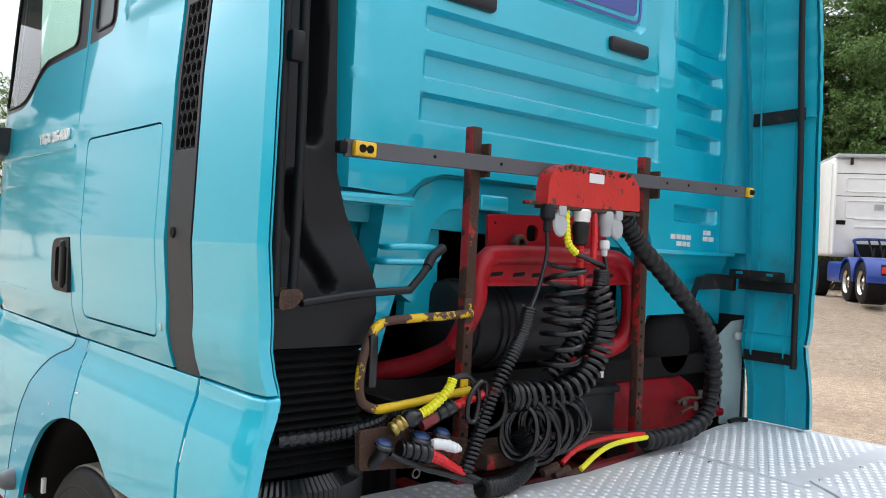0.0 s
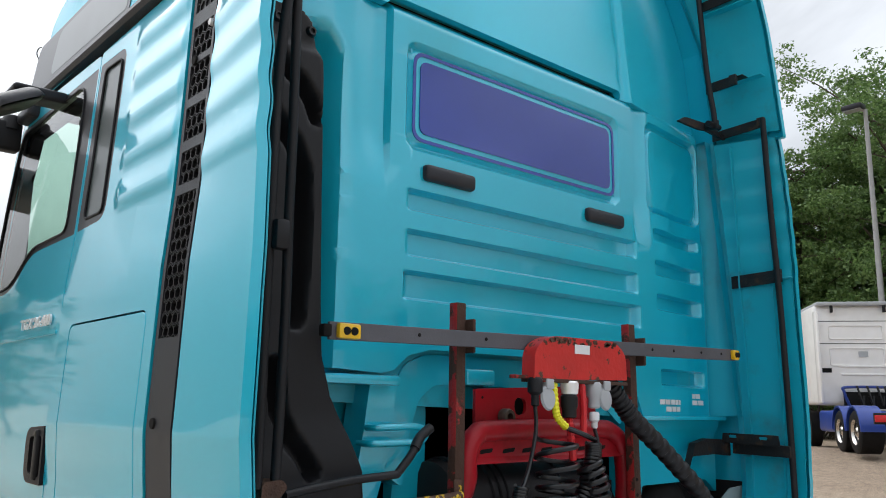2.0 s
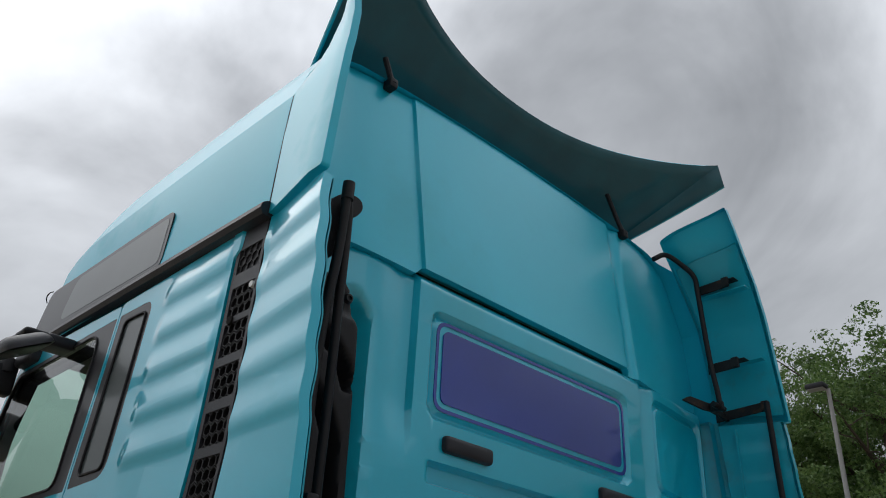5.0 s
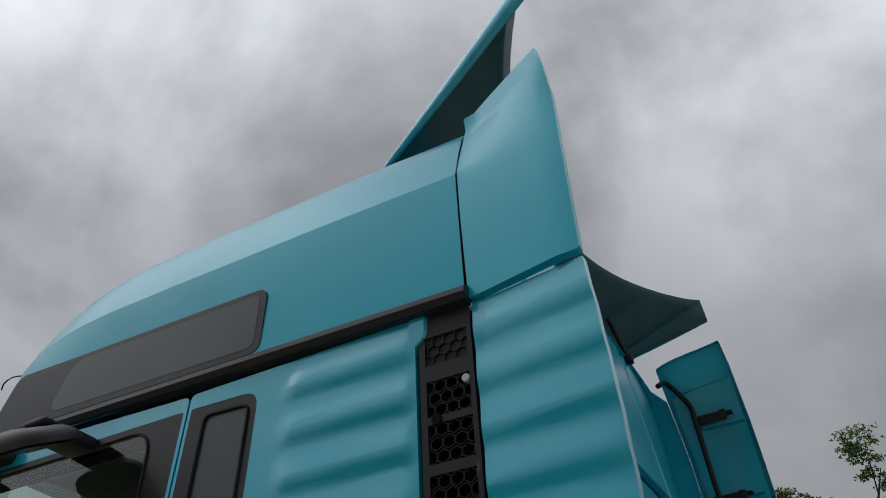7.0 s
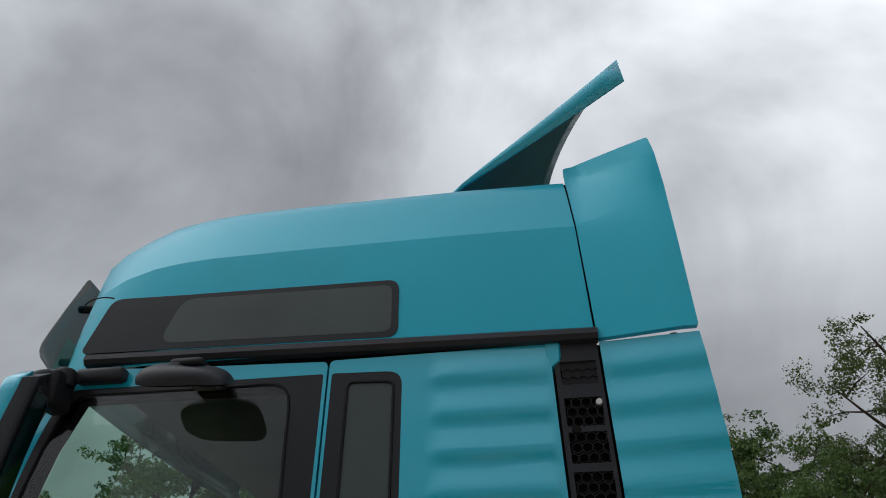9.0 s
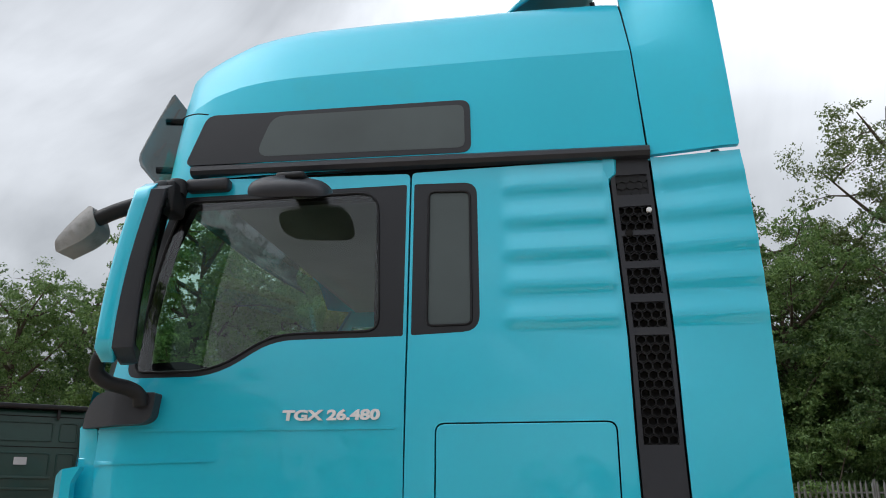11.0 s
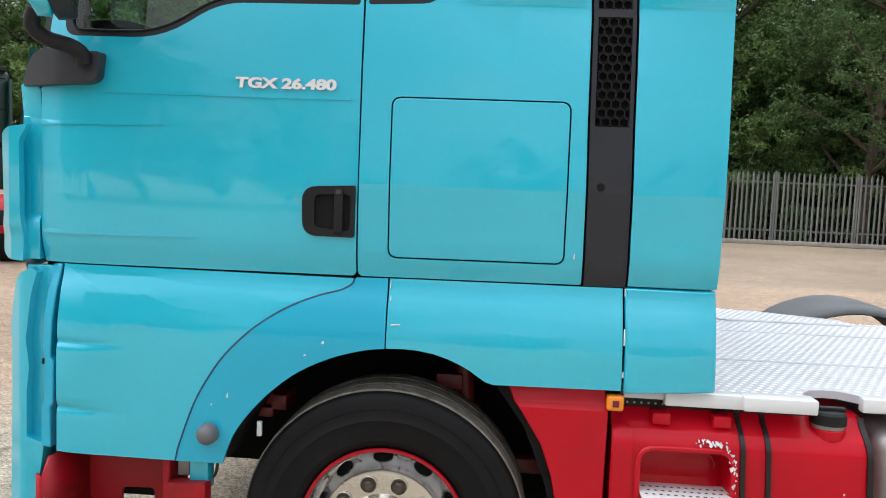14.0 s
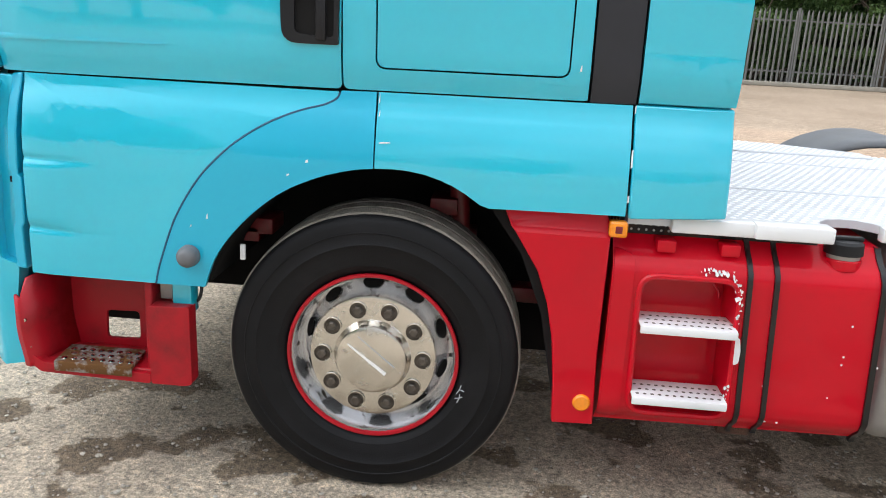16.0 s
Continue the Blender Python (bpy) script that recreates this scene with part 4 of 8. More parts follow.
# roof air deflector, raised
wb = bmesh.new()
NY, NS = 28, 10
wg = []
for j in range(NY + 1):
    c = 2 * j / NY - 1
    xt, zt = 0.57 + 0.365 * abs(c) ** 2.2, 4.118 + 0.074 * c * c
    xr, zr = 0.13 + 0.08 * c * c, 3.79 - 0.035 * c * c
    yr, yt = W / 2 + c * (W / 2 - 0.36), W / 2 + c * (W / 2 - 0.14)
    row = []
    for i in range(NS + 1):
        t = i / NS
        row.append(wb.verts.new((xr + (xt - xr) * t, yr + (yt - yr) * t, zr + (zt - zr) * (t ** 0.88) - 0.02 * math.sin(math.pi * t))))
    wg.append(row)
for a, b in zip(wg, wg[1:]):
    for i in range(NS):
        wb.faces.new((a[i], a[i + 1], b[i + 1], b[i]))
for row, s in ((wg[0], -1), (wg[-1], 1)):          # turned-down ends
    low = [wb.verts.new(v.co + Vector((0.012 * (i / NS), s * 0.02 * (i / NS), -0.004 - 0.12 * (i / NS)))) for i, v in enumerate(row)]
    for i in range(NS):
        wb.faces.new((row[i], row[i + 1], low[i + 1], low[i]))
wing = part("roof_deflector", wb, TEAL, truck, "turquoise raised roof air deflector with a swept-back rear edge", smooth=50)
# the lower face takes a darker teal in place of shade
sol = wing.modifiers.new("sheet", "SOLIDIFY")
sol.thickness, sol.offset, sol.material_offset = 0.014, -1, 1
wing.data.materials.append(TEAL_SHADED)
for y, up, top in ((0.50, 0.10, 3.86), (1.93, 0.11, 3.98)):
    part("deflector_strut", rod([(0.635, y, 3.63 + up), (0.62, y, 3.65 + up), (0.61, y, 3.68 + up), (0.56 + 0.3 * (3.98 - top), y - 0.02, top)], 0.011), BLACK, wing)
    part("strut_bracket", boxed((0.595, y - 0.018, 3.615 + up), (0.64, y + 0.018, 3.655 + up), 0.006), BLACK, wing)

# sun visor ahead of the windscreen
vb = bmesh.new()
vg = []
for j in range(13):
    y = 0.24 + (W - 0.48) * j / 12
    c = (y - W / 2) / (W / 2)
    fwd = 0.09 * (1 - c * c)
    vg.append([vb.verts.new((x - fwd, y, z)) for x, z in ((-1.172, 3.436), (-1.182, 3.432), (-1.235, 3.325), (-1.285, 3.215), (-1.304, 3.165), (-1.305, 3.135), (-1.292, 3.105), (-1.228, 3.035))])
for a, b in zip(vg, vg[1:]):
    for i in range(len(a) - 1):
        vb.faces.new((a[i], a[i + 1], b[i + 1], b[i]))
visor = part("sun_visor", vb, GLASS_DARK, truck, "smoked plastic sun visor", smooth=60)
vs_ = visor.modifiers.new("sheet", "SOLIDIFY")
vs_.thickness = 0.008
for z, x in ((3.35, -1.22), (3.12, -1.24)):
    part("visor_stay", rod([(x - 0.06, 0.33, z + 0.004), (x + 0.13, 0.36, z)], 0.016), BLACK, visor)

# ---- rear wall of the cab ----
RX = 0.712
RECESS = [(0.70, 1.845, 2.355, 2.425), (0.70, 1.85, 2.215, 2.30), (0.69, 1.86, 2.085, 2.175),
          (1.965, 2.345, 2.445, 2.50), (1.965, 2.345, 2.305, 2.37), (1.97, 2.345, 2.165, 2.235), (1.98, 2.345, 1.87, 1.94)]
WINDOW_RECESS = (0.685, 1.745, 2.545, 2.90)
SIDE_RECESS = (1.935, 2.365, 2.560, 2.945)


def rr_in(u, v, b, soft, r=0.05):
    """1 inside a rounded rectangle, falling to 0 over soft at its edge."""
    y0, y1, z0, z1 = b
    dx, dz = max(y0 + r - u, u - y1 + r, 0), max(z0 + r - v, v - z1 + r, 0)
    return 1 - step(math.hypot(dx, dz), r - soft, r)


def rear_x(y, z):
    x = RX
    for b in RECESS:
        y0, y1, z0, z1 = b
        inn = step(y, y0, y0 + 0.03) * (1 - step(y, y1 - 0.03, y1)) * step(z, z0, z0 + 0.014) * (1 - step(z, z1 - 0.009, z1))
        x -= 0.034 * inn
    x -= 0.019 * rr_in(y, z, WINDOW_RECESS, 0.018) - 0.014 * rr_in(y, z, (0.703, 1.727, 2.563, 2.882), 0.012)
    x -= 0.024 * rr_in(y, z, SIDE_RECESS, 0.012) - 0.017 * rr_in(y, z, (1.953, 2.347, 2.578, 2.927), 0.012)
    s = abs(y - W / 2)
    x -= 0.110 * rr_in(y, z, (-0.3, 0.475, 1.0, 2.875), 0.09, 0.13)
    x -= 0.020 * step(s, 0.60, 0.615) * step(z, 2.38, 2.6) * (1 - 0.6 * step(s, 0.66, 0.72)) + 0.03 * step(s, 0.80, 0.98)
    x -= 0.10 * step(s, 1.13, 1.25)
    x -= 0.05 * step(z, 2.975, 3.03)
    return x


REAR = [(0.04, 1.9), (0.62, 1.87), (0.665, 1.88), (0.72, 1.925), (0.80, 1.945), (1.66, 1.945), (1.74, 1.925), (1.80, 1.88), (1.86, 1.745), (W - 0.04, 1.745), (W - 0.04, 2.94), (W - 0.10, 2.97), (W - 0.10, 3.02), (0.10, 3.02), (0.10, 2.97), (0.04, 2.94)]
ry = sorted({round(q, 3) for b in RECESS + [WINDOW_RECESS, SIDE_RECESS] for q in (b[0], b[0] + 0.015, b[0] + 0.03, b[1] - 0.03, b[1] - 0.015, b[1])} |
            {0.1, 0.15, 0.2, 0.25, 0.30, 0.35, 0.38, 0.412, 0.424, 0.436, 0.449, 0.462, 0.5, 0.616, 0.622, 0.56, 0.585, 0.61, 0.63, 0.7, 0.72, 0.74, 0.76, 1.69, 1.71, 1.73, 1.83, 1.86, 1.88, 2.26, 2.28, 2.3, 2.38, 2.41} | {round(1.93 + 0.008 * k, 3) for k in range(8)} | {round(2.316 + 0.008 * k, 3) for k in range(9)} | {round(0.02 + 1.23 + q, 3) for q in (1.02, 1.05, 1.08, 1.11, 1.14, 1.17)} | {1.83, 1.8375, 1.845})
rz = sorted({round(q, 3) for b in RECESS for q in (b[2], b[2] - 0.004, b[2] + 0.0035, b[2] + 0.007, b[2] + 0.0105, b[2] + 0.014, b[2] + 0.018, b[3] - 0.009, b[3] - 0.006, b[3] - 0.003, b[3], b[3] + 0.004)} |
            {2.49, 2.545, 2.556, 2.565, 2.575, 2.59, 2.61, 2.75, 2.78, 2.80, 2.812, 2.824, 2.836, 2.849, 2.865, 2.88, 2.89, 2.9, 2.92, 2.95, 2.97, 2.985, 3.0, 2.0} | {round(2.56 + 0.008 * k, 3) for k in range(8)} | {round(2.896 + 0.008 * k, 3) for k in range(9)})
rear = part("rear_wall", panel(REAR, lambda u, v, d: (rear_x(u, v) - d, u, v), us=ry, vs=rz, thick=0.04), TEAL, truck, "turquoise ribbed rear wall of the cab", smooth=28)
part("roof_gap", boxed((0.56, 0.06, 2.955), (0.672, 1.75, 3.02)), VOID, truck)
part("roof_gap", boxed((0.50, 1.75, 2.955), (0.60, W - 0.06, 3.02)), VOID, truck)
part("corner_seal", panel([(0.56, 1.76), (0.80, 1.76), (0.80, 2.95), (0.56, 2.95)], lambda u, v, d: (u, W - 0.06 + 0.05 * step(u, 0.60, 0.78) - 0.03 * step(v, 2.1, 2.9) + d, v), us=[0.6, 0.65, 0.7, 0.75], vs=[2.1, 2.3, 2.6, 2.8], thick=0.01), TEAL_FLAT, truck)


def on_rear(dx):
    return lambda u, v, d: (RX - 0.005 + dx - d, u, v)


PIN = rounded([(0.742, 2.604), (1.688, 2.604), (1.688, 2.842), (0.742, 2.842)], 0.03)
PO1 = rounded([(0.714, 2.577), (1.717, 2.577), (1.717, 2.869), (0.714, 2.869)], 0.045)
PO2 = rounded([(0.725, 2.588), (1.706, 2.588), (1.706, 2.858), (0.725, 2.858)], 0.038)
part("window_panel", panel(PIN, on_rear(0.004), thick=0.004), PURPLE, rear, "violet film over the rear window")
part("pinstripe", panel(PO1, on_rear(0.003), [PO2], thick=0.003), PURPLE, rear, "thin violet pinstripe")
for y0, y1 in ((0.757, 0.967), (1.532, 1.75)):
    part("rubber_pad", boxed((RX - 0.02, y0, 2.457), (RX + 0.022, y1, 2.508), 0.014, 3), GREY_PLASTIC, rear, "black rubber buffer")

# faded lettering on the rear wall: only plain bars
for y0, y1, z in ((2.185, 2.30, 1.838), (1.965, 2.185, 1.812), (2.235, 2.325, 1.812), (2.005, 2.17, 1.785)):
    n = max(2, int((y1 - y0) / 0.034))
    for k in range(n):
        a = y0 + (y1 - y0) * k / n
        b = a + (y1 - y0) / n * 0.84
        part("lettering_bar", panel([(a, z - 0.0095), (b, z - 0.0095), (b, z + 0.0095), (a, z + 0.0095)], lambda u, v, d: (rear_x(u, v - 0.03 if v > 1.835 else v) + 0.003 - d, u, v), thick=0.002), WHITE, rear)

# ---- cab floor, ceiling, windscreen and seats ----
part("cab_floor", boxed((-1.2, 0.08, 1.25), (0.66, W - 0.08, 1.33)), VOID, truck)
part("bulkhead", boxed((0.58, 0.1, 1.85), (0.64, W - 0.1, 2.98)), LINER, truck)
part("headlining", boxed((-0.95, 0.12, 2.93), (0.62, W - 0.12, 2.96)), LINER, truck)
part("lower_dashboard", boxed((-1.25, 0.12, 1.4), (-0.85, W - 0.12, 1.94), 0.04, 2), VOID, truck)
wsb = bmesh.new()
wg = [[wsb.verts.new((x - 0.16 * (1 - ((y - W / 2) / (W / 2)) ** 2), y, z)) for y in (0.1, 0.4, 0.8, 1.23, 1.66, 2.06, 2.36)] for x, z in ((-1.10, 3.11), (-1.14, 2.93), (-1.2, 2.5), (-1.27, 2.12))]
for a, b in zip(wg, wg[1:]):
    for i in range(6):
        wsb.faces.new((a[i], a[i + 1], b[i + 1], b[i]))
part("windscreen", wsb, GLASS_PLAIN, truck, "wide curved windscreen", smooth=60)
for y in (0.35, 1.65):
    seat = part("seat", boxed((-0.55, y, 1.75), (-0.02, y + 0.5, 1.9), 0.05, 3), SEAT, truck, "grey cloth cab seat")
    part("backrest", boxed((-0.1, y + 0.02, 1.85), (0.06, y + 0.48, 2.52), 0.06, 3), SEAT, seat)
    part("headrest", boxed((-0.07, y + 0.13, 2.5), (0.03, y + 0.37, 2.7), 0.04, 3), SEAT, seat)
    part("seat_base", boxed((-0.5, y + 0.08, 1.33), (-0.08, y + 0.42, 1.77), 0.02), VOID, seat)
wheel_pts = [Vector((-0.72 + 0.09 * math.sin(t), 1.9 + 0.22 * math.cos(t), 2.12 + 0.20 * math.sin(t))) for t in (2 * math.pi * k / 24 for k in range(24))]
sw = part("steering_wheel", tube(bmesh.new(), wheel_pts, 0.015, 8, closed=True), BLACK, truck, "black steering wheel")
part("spoke", boxed((-0.75, 1.7, 2.09), (-0.70, 2.1, 2.14), 0.01), BLACK, sw)
part("bunk_blind", boxed((-0.12, 0.07, 2.33), (-0.10, 0.10, 2.84)), LINER, truck)

dash = bmesh.new()
prof = [(-1.19, 1.95), (-1.19, 2.20), (-1.12, 2.245), (-0.98, 2.25), (-0.84, 2.215), (-0.79, 2.12), (-0.80, 1.95)]
ends = [[dash.verts.new((x, y, z)) for x, z in rounded(prof, 0.03)] for y in (0.12, W - 0.12)]
for i in range(len(ends[0])):
    dash.faces.new((ends[0][i - 1], ends[0][i], ends[1][i], ends[1][i - 1]))
for e in ends:
    dash.faces.new(e)
part("dashboard", dash, GREY_PLASTIC, truck, "dark grey plastic dashboard", smooth=50)

# ---- nose: front wall, corner panels, bumper ----
fb = bmesh.new()
rows = []
for z, x in ((2.14, -1.275), (2.0, -1.30), (1.86, -1.31), (1.4, -1.30), (1.36, -1.29)):
    rows.append([fb.verts.new((x - 0.17 * (1 - abs((y - W / 2) / (W / 2)) ** 2.4), y, z)) for y in (0.06, 0.12, 0.25, 0.5, 0.9, 1.23, 1.56, 1.96, 2.2, 2.34, 2.40)])
for a, b in zip(rows, rows[1:]):
    for i in range(len(a) - 1):
        fb.faces.new((a[i], a[i + 1], b[i + 1], b[i]))
part("front_panel", fb, TEAL, truck, "turquoise front panel of the cab", smooth=50)
part("corner_post", panel(rounded([(-1.302, 1.40), (-1.246, 1.40), (-1.243, 2.0), (-1.318, 2.01)], 0.01), lambda u, v, d: (u, 0.035 + 1.6 * (u + 1.246) ** 2 + d + (0.012 if v < 1.9 else 0), v), us=[-1.26, -1.28, -1.30], vs=[1.86, 1.9], thick=0.05), TEAL, truck, bevel=0.004)
part("a_pillar", panel(rounded([(-1.318, 2.0), (-1.246, 2.0), (-1.07, 2.75), (-0.995, 2.935), (-1.10, 2.935), (-1.17, 2.75)], 0.01), lambda u, v, d: (u, side_y(max(u, -1.05), v) + 0.02 + 2.0 * max(-1.07 - u, 0) ** 2 + d, v), vs=[2.3, 2.6], us=[-1.2, -1.1], thick=0.06), BLACK, truck, bevel=0.006)
part("air_guide", panel(rounded([(-1.368, 1.402), (-1.292, 1.394), (-1.288, 1.50), (-1.296, 1.56), (-1.298, 1.815), (-1.268, 1.870), (-1.355, 1.857), (-1.392, 1.838), (-1.385, 1.70), (-1.376, 1.57), (-1.392, 1.49), (-1.394, 1.42)], [0.02, 0.01, 0.01, 0.01, 0.01, 0.004, 0.02, 0.015, 0.05, 0.03, 0.03, 0.02]),
                          lambda u, v, d: (u, -0.004 + 0.9 * max(-1.335 - u, 0) + d + 0.012 * step(v, 1.53, 1.47), v), us=[-1.31, -1.335, -1.35, -1.365, -1.38], vs=[1.46, 1.49, 1.52, 1.54], thick=0.03), TEAL, truck,
     "turquoise corner air guide", bevel=0.007)
part("guide_channel", panel([(-1.315, 1.40), (-1.245, 1.40), (-1.245, 1.90), (-1.315, 1.90)], lambda u, v, d: (u, 0.05 + d - 0.018 * step(v, 1.56, 1.53), v), vs=[1.53, 1.54, 1.55, 1.56], thick=0.02), TEAL, truck, bevel=0.003)
part("step_pillar", panel([(-1.27, 1.33), (-1.12, 1.33), (-1.12, 1.395), (-1.26, 1.395)], left(0.05), thick=0.1), VOID, truck)
bump = [(-1.33, 1.335), (-1.262, 1.374), (-1.240, 1.36), (-1.264, 1.276), (-1.282, 1.116), (-1.27, 1.017), (-1.28, 0.93), (-1.28, 0.765), (-1.216, 0.745), (-1.236, 0.60), (-1.224, 0.385), (-1.33, 0.365), (-1.378, 0.42), (-1.366, 0.928), (-1.366, 1.092), (-1.373, 1.151), (-1.353, 1.25)]
part("bumper_corner", panel(rounded(bump, [0.03, 0.015, 0.01, 0.03, 0.02, 0.02, 0.02, 0.01, 0.01, 0.03, 0.01, 0.05, 0.04, 0.02, 0.02, 0.02, 0.03]), lambda u, v, d: (u, 0.006 + 0.8 * max(-1.30 - u, 0) + d, v), us=[-1.28, -1.3, -1.32, -1.34, -1.36],
                              vs=[0.8, 1.06, 1.2], thick=0.06), TEAL, truck, "turquoise bumper corner", bevel=0.010)
part("bumper_channel", boxed((-1.30, 0.045, 0.75), (-1.19, 0.08, 1.38), 0.006), TEAL, truck)
part("bumper", boxed((-1.43, 0.12, 0.38), (-1.26, W - 0.12, 1.33), 0.08, 3), TEAL, truck, "turquoise front bumper")
for z in (1.034, 1.073):
    part("vent_slot", boxed((-1.242, 0.036, z - 0.011), (-1.212, 0.06, z + 0.011), 0.004), VOID, truck)
trim_edge = [(-1.205, 1.385), (-1.165, 1.39), (-1.178, 1.25), (-1.185, 1.06), (-1.172, 1.05), (-1.175, 0.90), (-1.187, 0.88), (-1.185, 0.735), (-1.225, 0.735), (-1.225, 0.88), (-1.213, 0.9), (-1.21, 1.06), (-1.222, 1.075), (-1.215, 1.25)]
part("step_trim", panel(trim_edge, left(0.0), vs=LOW_Z, thick=0.05), TEAL_BLUE, truck, "turquoise upright trim beside the entry step", bevel=0.005)

# ---- lower side panels ----
SEAM = [(-0.116, 1.392), (-0.128, 1.368), (-0.165, 1.347), (-0.228, 1.329), (-0.292, 1.305), (-0.346, 1.279), (-0.401, 1.246), (-0.456, 1.205), (-0.503, 1.162), (-0.551, 1.110), (-0.590, 1.056), (-0.625, 0.997), (-0.650, 0.948), (-0.673, 0.889), (-0.693, 0.830), (-0.709, 0.780), (-0.721, 0.726)]
ARCH = [(-0.556, 0.727), (-0.537, 0.787), (-0.511, 0.844), (-0.462, 0.914), (-0.386, 0.995), (-0.293, 1.067), (-0.183, 1.120), (-0.075, 1.151), (-0.004, 1.161)]
SEAM, ARCH = ([(q.x, q.z) for q in smooth_path([(x, 0, z) for x, z in line], 4)] for line in (SEAM, ARCH))
FRONT_LOW = [(-1.160, 0.728), (-0.729, 0.726)] + [(x - 0.005, z + 0.002) for x, z in reversed(SEAM[3:-1])] + [(-0.125, 1.389), (-1.155, 1.390)]


def skirt_y(u, v, d):
    """The skirt's surface with two short dents that fade out from its front edge."""
    fade = 1 - step(u, -1.16, -0.86)
    dent = math.exp(-((v - 1.121) / 0.010) ** 2) * 0.006 + math.exp(-((v - 0.888 + 0.05 * (u + 1.16)) / 0.012) ** 2) * 0.007
    swell = 0.004 * step(v, 0.90, 0.93) * (1 - step(v, 1.08, 1.118))
    return (u, side_y(u, v) + (dent - swell) * fade + d, v)


DENT_Z = [0.86, 0.868, 0.876, 0.882, 0.888, 0.894, 0.90, 0.91, 0.92, 0.93, 1.08, 1.09, 1.10, 1.108, 1.114, 1.121, 1.128, 1.134, 1.142]
part("front_skirt", panel(FRONT_LOW, skirt_y, vs=LOW_Z + DENT_Z, us=[-1.15, -1.1, -1.05, -1.0, -0.95, -0.9, -0.85], thick=0.03), TEAL, truck, "turquoise skirt ahead of the wheel", bevel=0.004)
FENDER = SEAM + ARCH + [(-0.006, 1.394)]
fender = part("wheel_arch", panel(FENDER, left(-0.002), vs=LOW_Z, thick=0.016), TEAL_BLUE, truck, "blue-turquoise front wheel arch", bevel=0.005)
part("seam_bead", tube(bmesh.new(), [(x - 0.0025, side_y(x, z) + 0.0005, z) for x, z in SEAM[1:]], 0.0045, 6), SEAM_BLUE, fender, "dark blue bead along the seam", smooth=60)
REARF = [(0.0, 1.161), (0.055, 1.163), (0.103, 1.161), (0.16, 1.152), (0.211, 1.137), (0.25, 1.121), (0.284, 1.103), (0.339, 1.067), (0.366, 1.059), (0.789, 1.064), (0.782, 1.399), (0.0, 1.394)]
part("rear_skirt", panel(REARF, left(), vs=LOW_Z, thick=0.016), TEAL, truck, "turquoise skirt behind the wheel", bevel=0.006)
for x, z, dx, dz in ((0.012, 1.24, 0.035, 0.006), (0.002, 1.36, 0.004, 0.03), (0.005, 1.32, 0.004, 0.02), (-0.22, 1.165, 0.01, 0.012), (-0.28, 1.12, 0.009, 0.009), (-0.545, 0.96, 0.006, 0.02), (-0.60, 0.93, 0.006, 0.01), (0.61, 1.49, 0.006, 0.022)):
    part("paint_scratch", panel([(x, z), (x + dx, z + 0.003), (x + dx * 0.9, z + dz), (x + 0.002, z + dz * 0.7)], left(-0.0035), thick=0.002), WHITE, truck, "white chip in the paint")
part("marker_lamp", lathe(bmesh.new(), [(0.0, -0.052), (0.012, -0.052), (0.026, -0.046), (0.034, -0.032), (0.037, -0.012), (0.037, 0.0)], (-0.605, side_y(-0.6, 0.833), 0.833), "y", 24), MUDGUARD, fender, "round grey side marker lamp")
# near-black sheets stand in for the wheel arch's unlit depth
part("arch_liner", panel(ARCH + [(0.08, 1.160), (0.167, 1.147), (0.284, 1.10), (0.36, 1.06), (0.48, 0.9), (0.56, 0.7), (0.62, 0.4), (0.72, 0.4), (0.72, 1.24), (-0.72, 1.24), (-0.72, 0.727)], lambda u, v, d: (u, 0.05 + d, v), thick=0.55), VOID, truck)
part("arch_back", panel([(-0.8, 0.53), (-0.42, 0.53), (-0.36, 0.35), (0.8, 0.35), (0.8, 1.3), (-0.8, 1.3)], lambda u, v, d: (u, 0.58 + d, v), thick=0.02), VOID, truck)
part("axle_beam", boxed((-0.06, 0.3, 0.42), (0.06, 2.1, 0.54), 0.02), RED_DULL, truck, "red front axle beam")
part("shock_absorber", rod([(0.30, 0.36, 0.45), (0.24, 0.36, 1.15)], 0.035, 10), RED_DULL, truck)
part("leaf_spring", boxed((-0.40, 0.42, 0.60), (0.85, 0.52, 0.66), 0.01), RED_DULL, truck)
for x, z in ((-0.52, 0.83), (-0.47, 0.86), (0.27, 0.86), (0.20, 0.98)):
    part("bracket", boxed((x - 0.05, 0.3, z - 0.03), (x + 0.05, 0.45, z + 0.03), 0.008), RED_DULL, truck)
part("arch_clip", boxed((-0.452, 0.025, 0.815), (-0.435, 0.04, 0.868), 0.003), WHITE, truck)
part("strut_cover", boxed((-0.695, 0.03, 0.60), (-0.625, 0.10, 0.75), 0.01), TEAL, truck)
part("mud_panel", panel([(0.415, 1.058), (0.735, 1.066), (0.755, 1.02), (0.752, 0.6), (0.762, 0.335), (0.624, 0.33), (0.618, 0.46), (0.602, 0.62), (0.575, 0.75), (0.535, 0.86), (0.455, 0.985), (0.44, 1.0)], lambda u, v, d: (u, 0.0 + 0.02 * step(v, 0.985, 1.01) + d, v), vs=[0.985, 1.0, 1.01], thick=0.06), RED_PANEL, truck,
     "red mudguard panel behind the wheel", bevel=0.006)
part("side_reflector", lathe(bmesh.new(), [(0.0, -0.010), (0.024, -0.010), (0.029, -0.005), (0.030, 0.0)], (0.717, 0, 0.413), "y", 24), AMBER, truck, "round amber reflector")
amb = part("side_lamp", boxed((0.745, -0.022, 0.992), (0.803, 0.02, 1.045), 0.010, 3), AMBER, truck, "square amber side lamp")
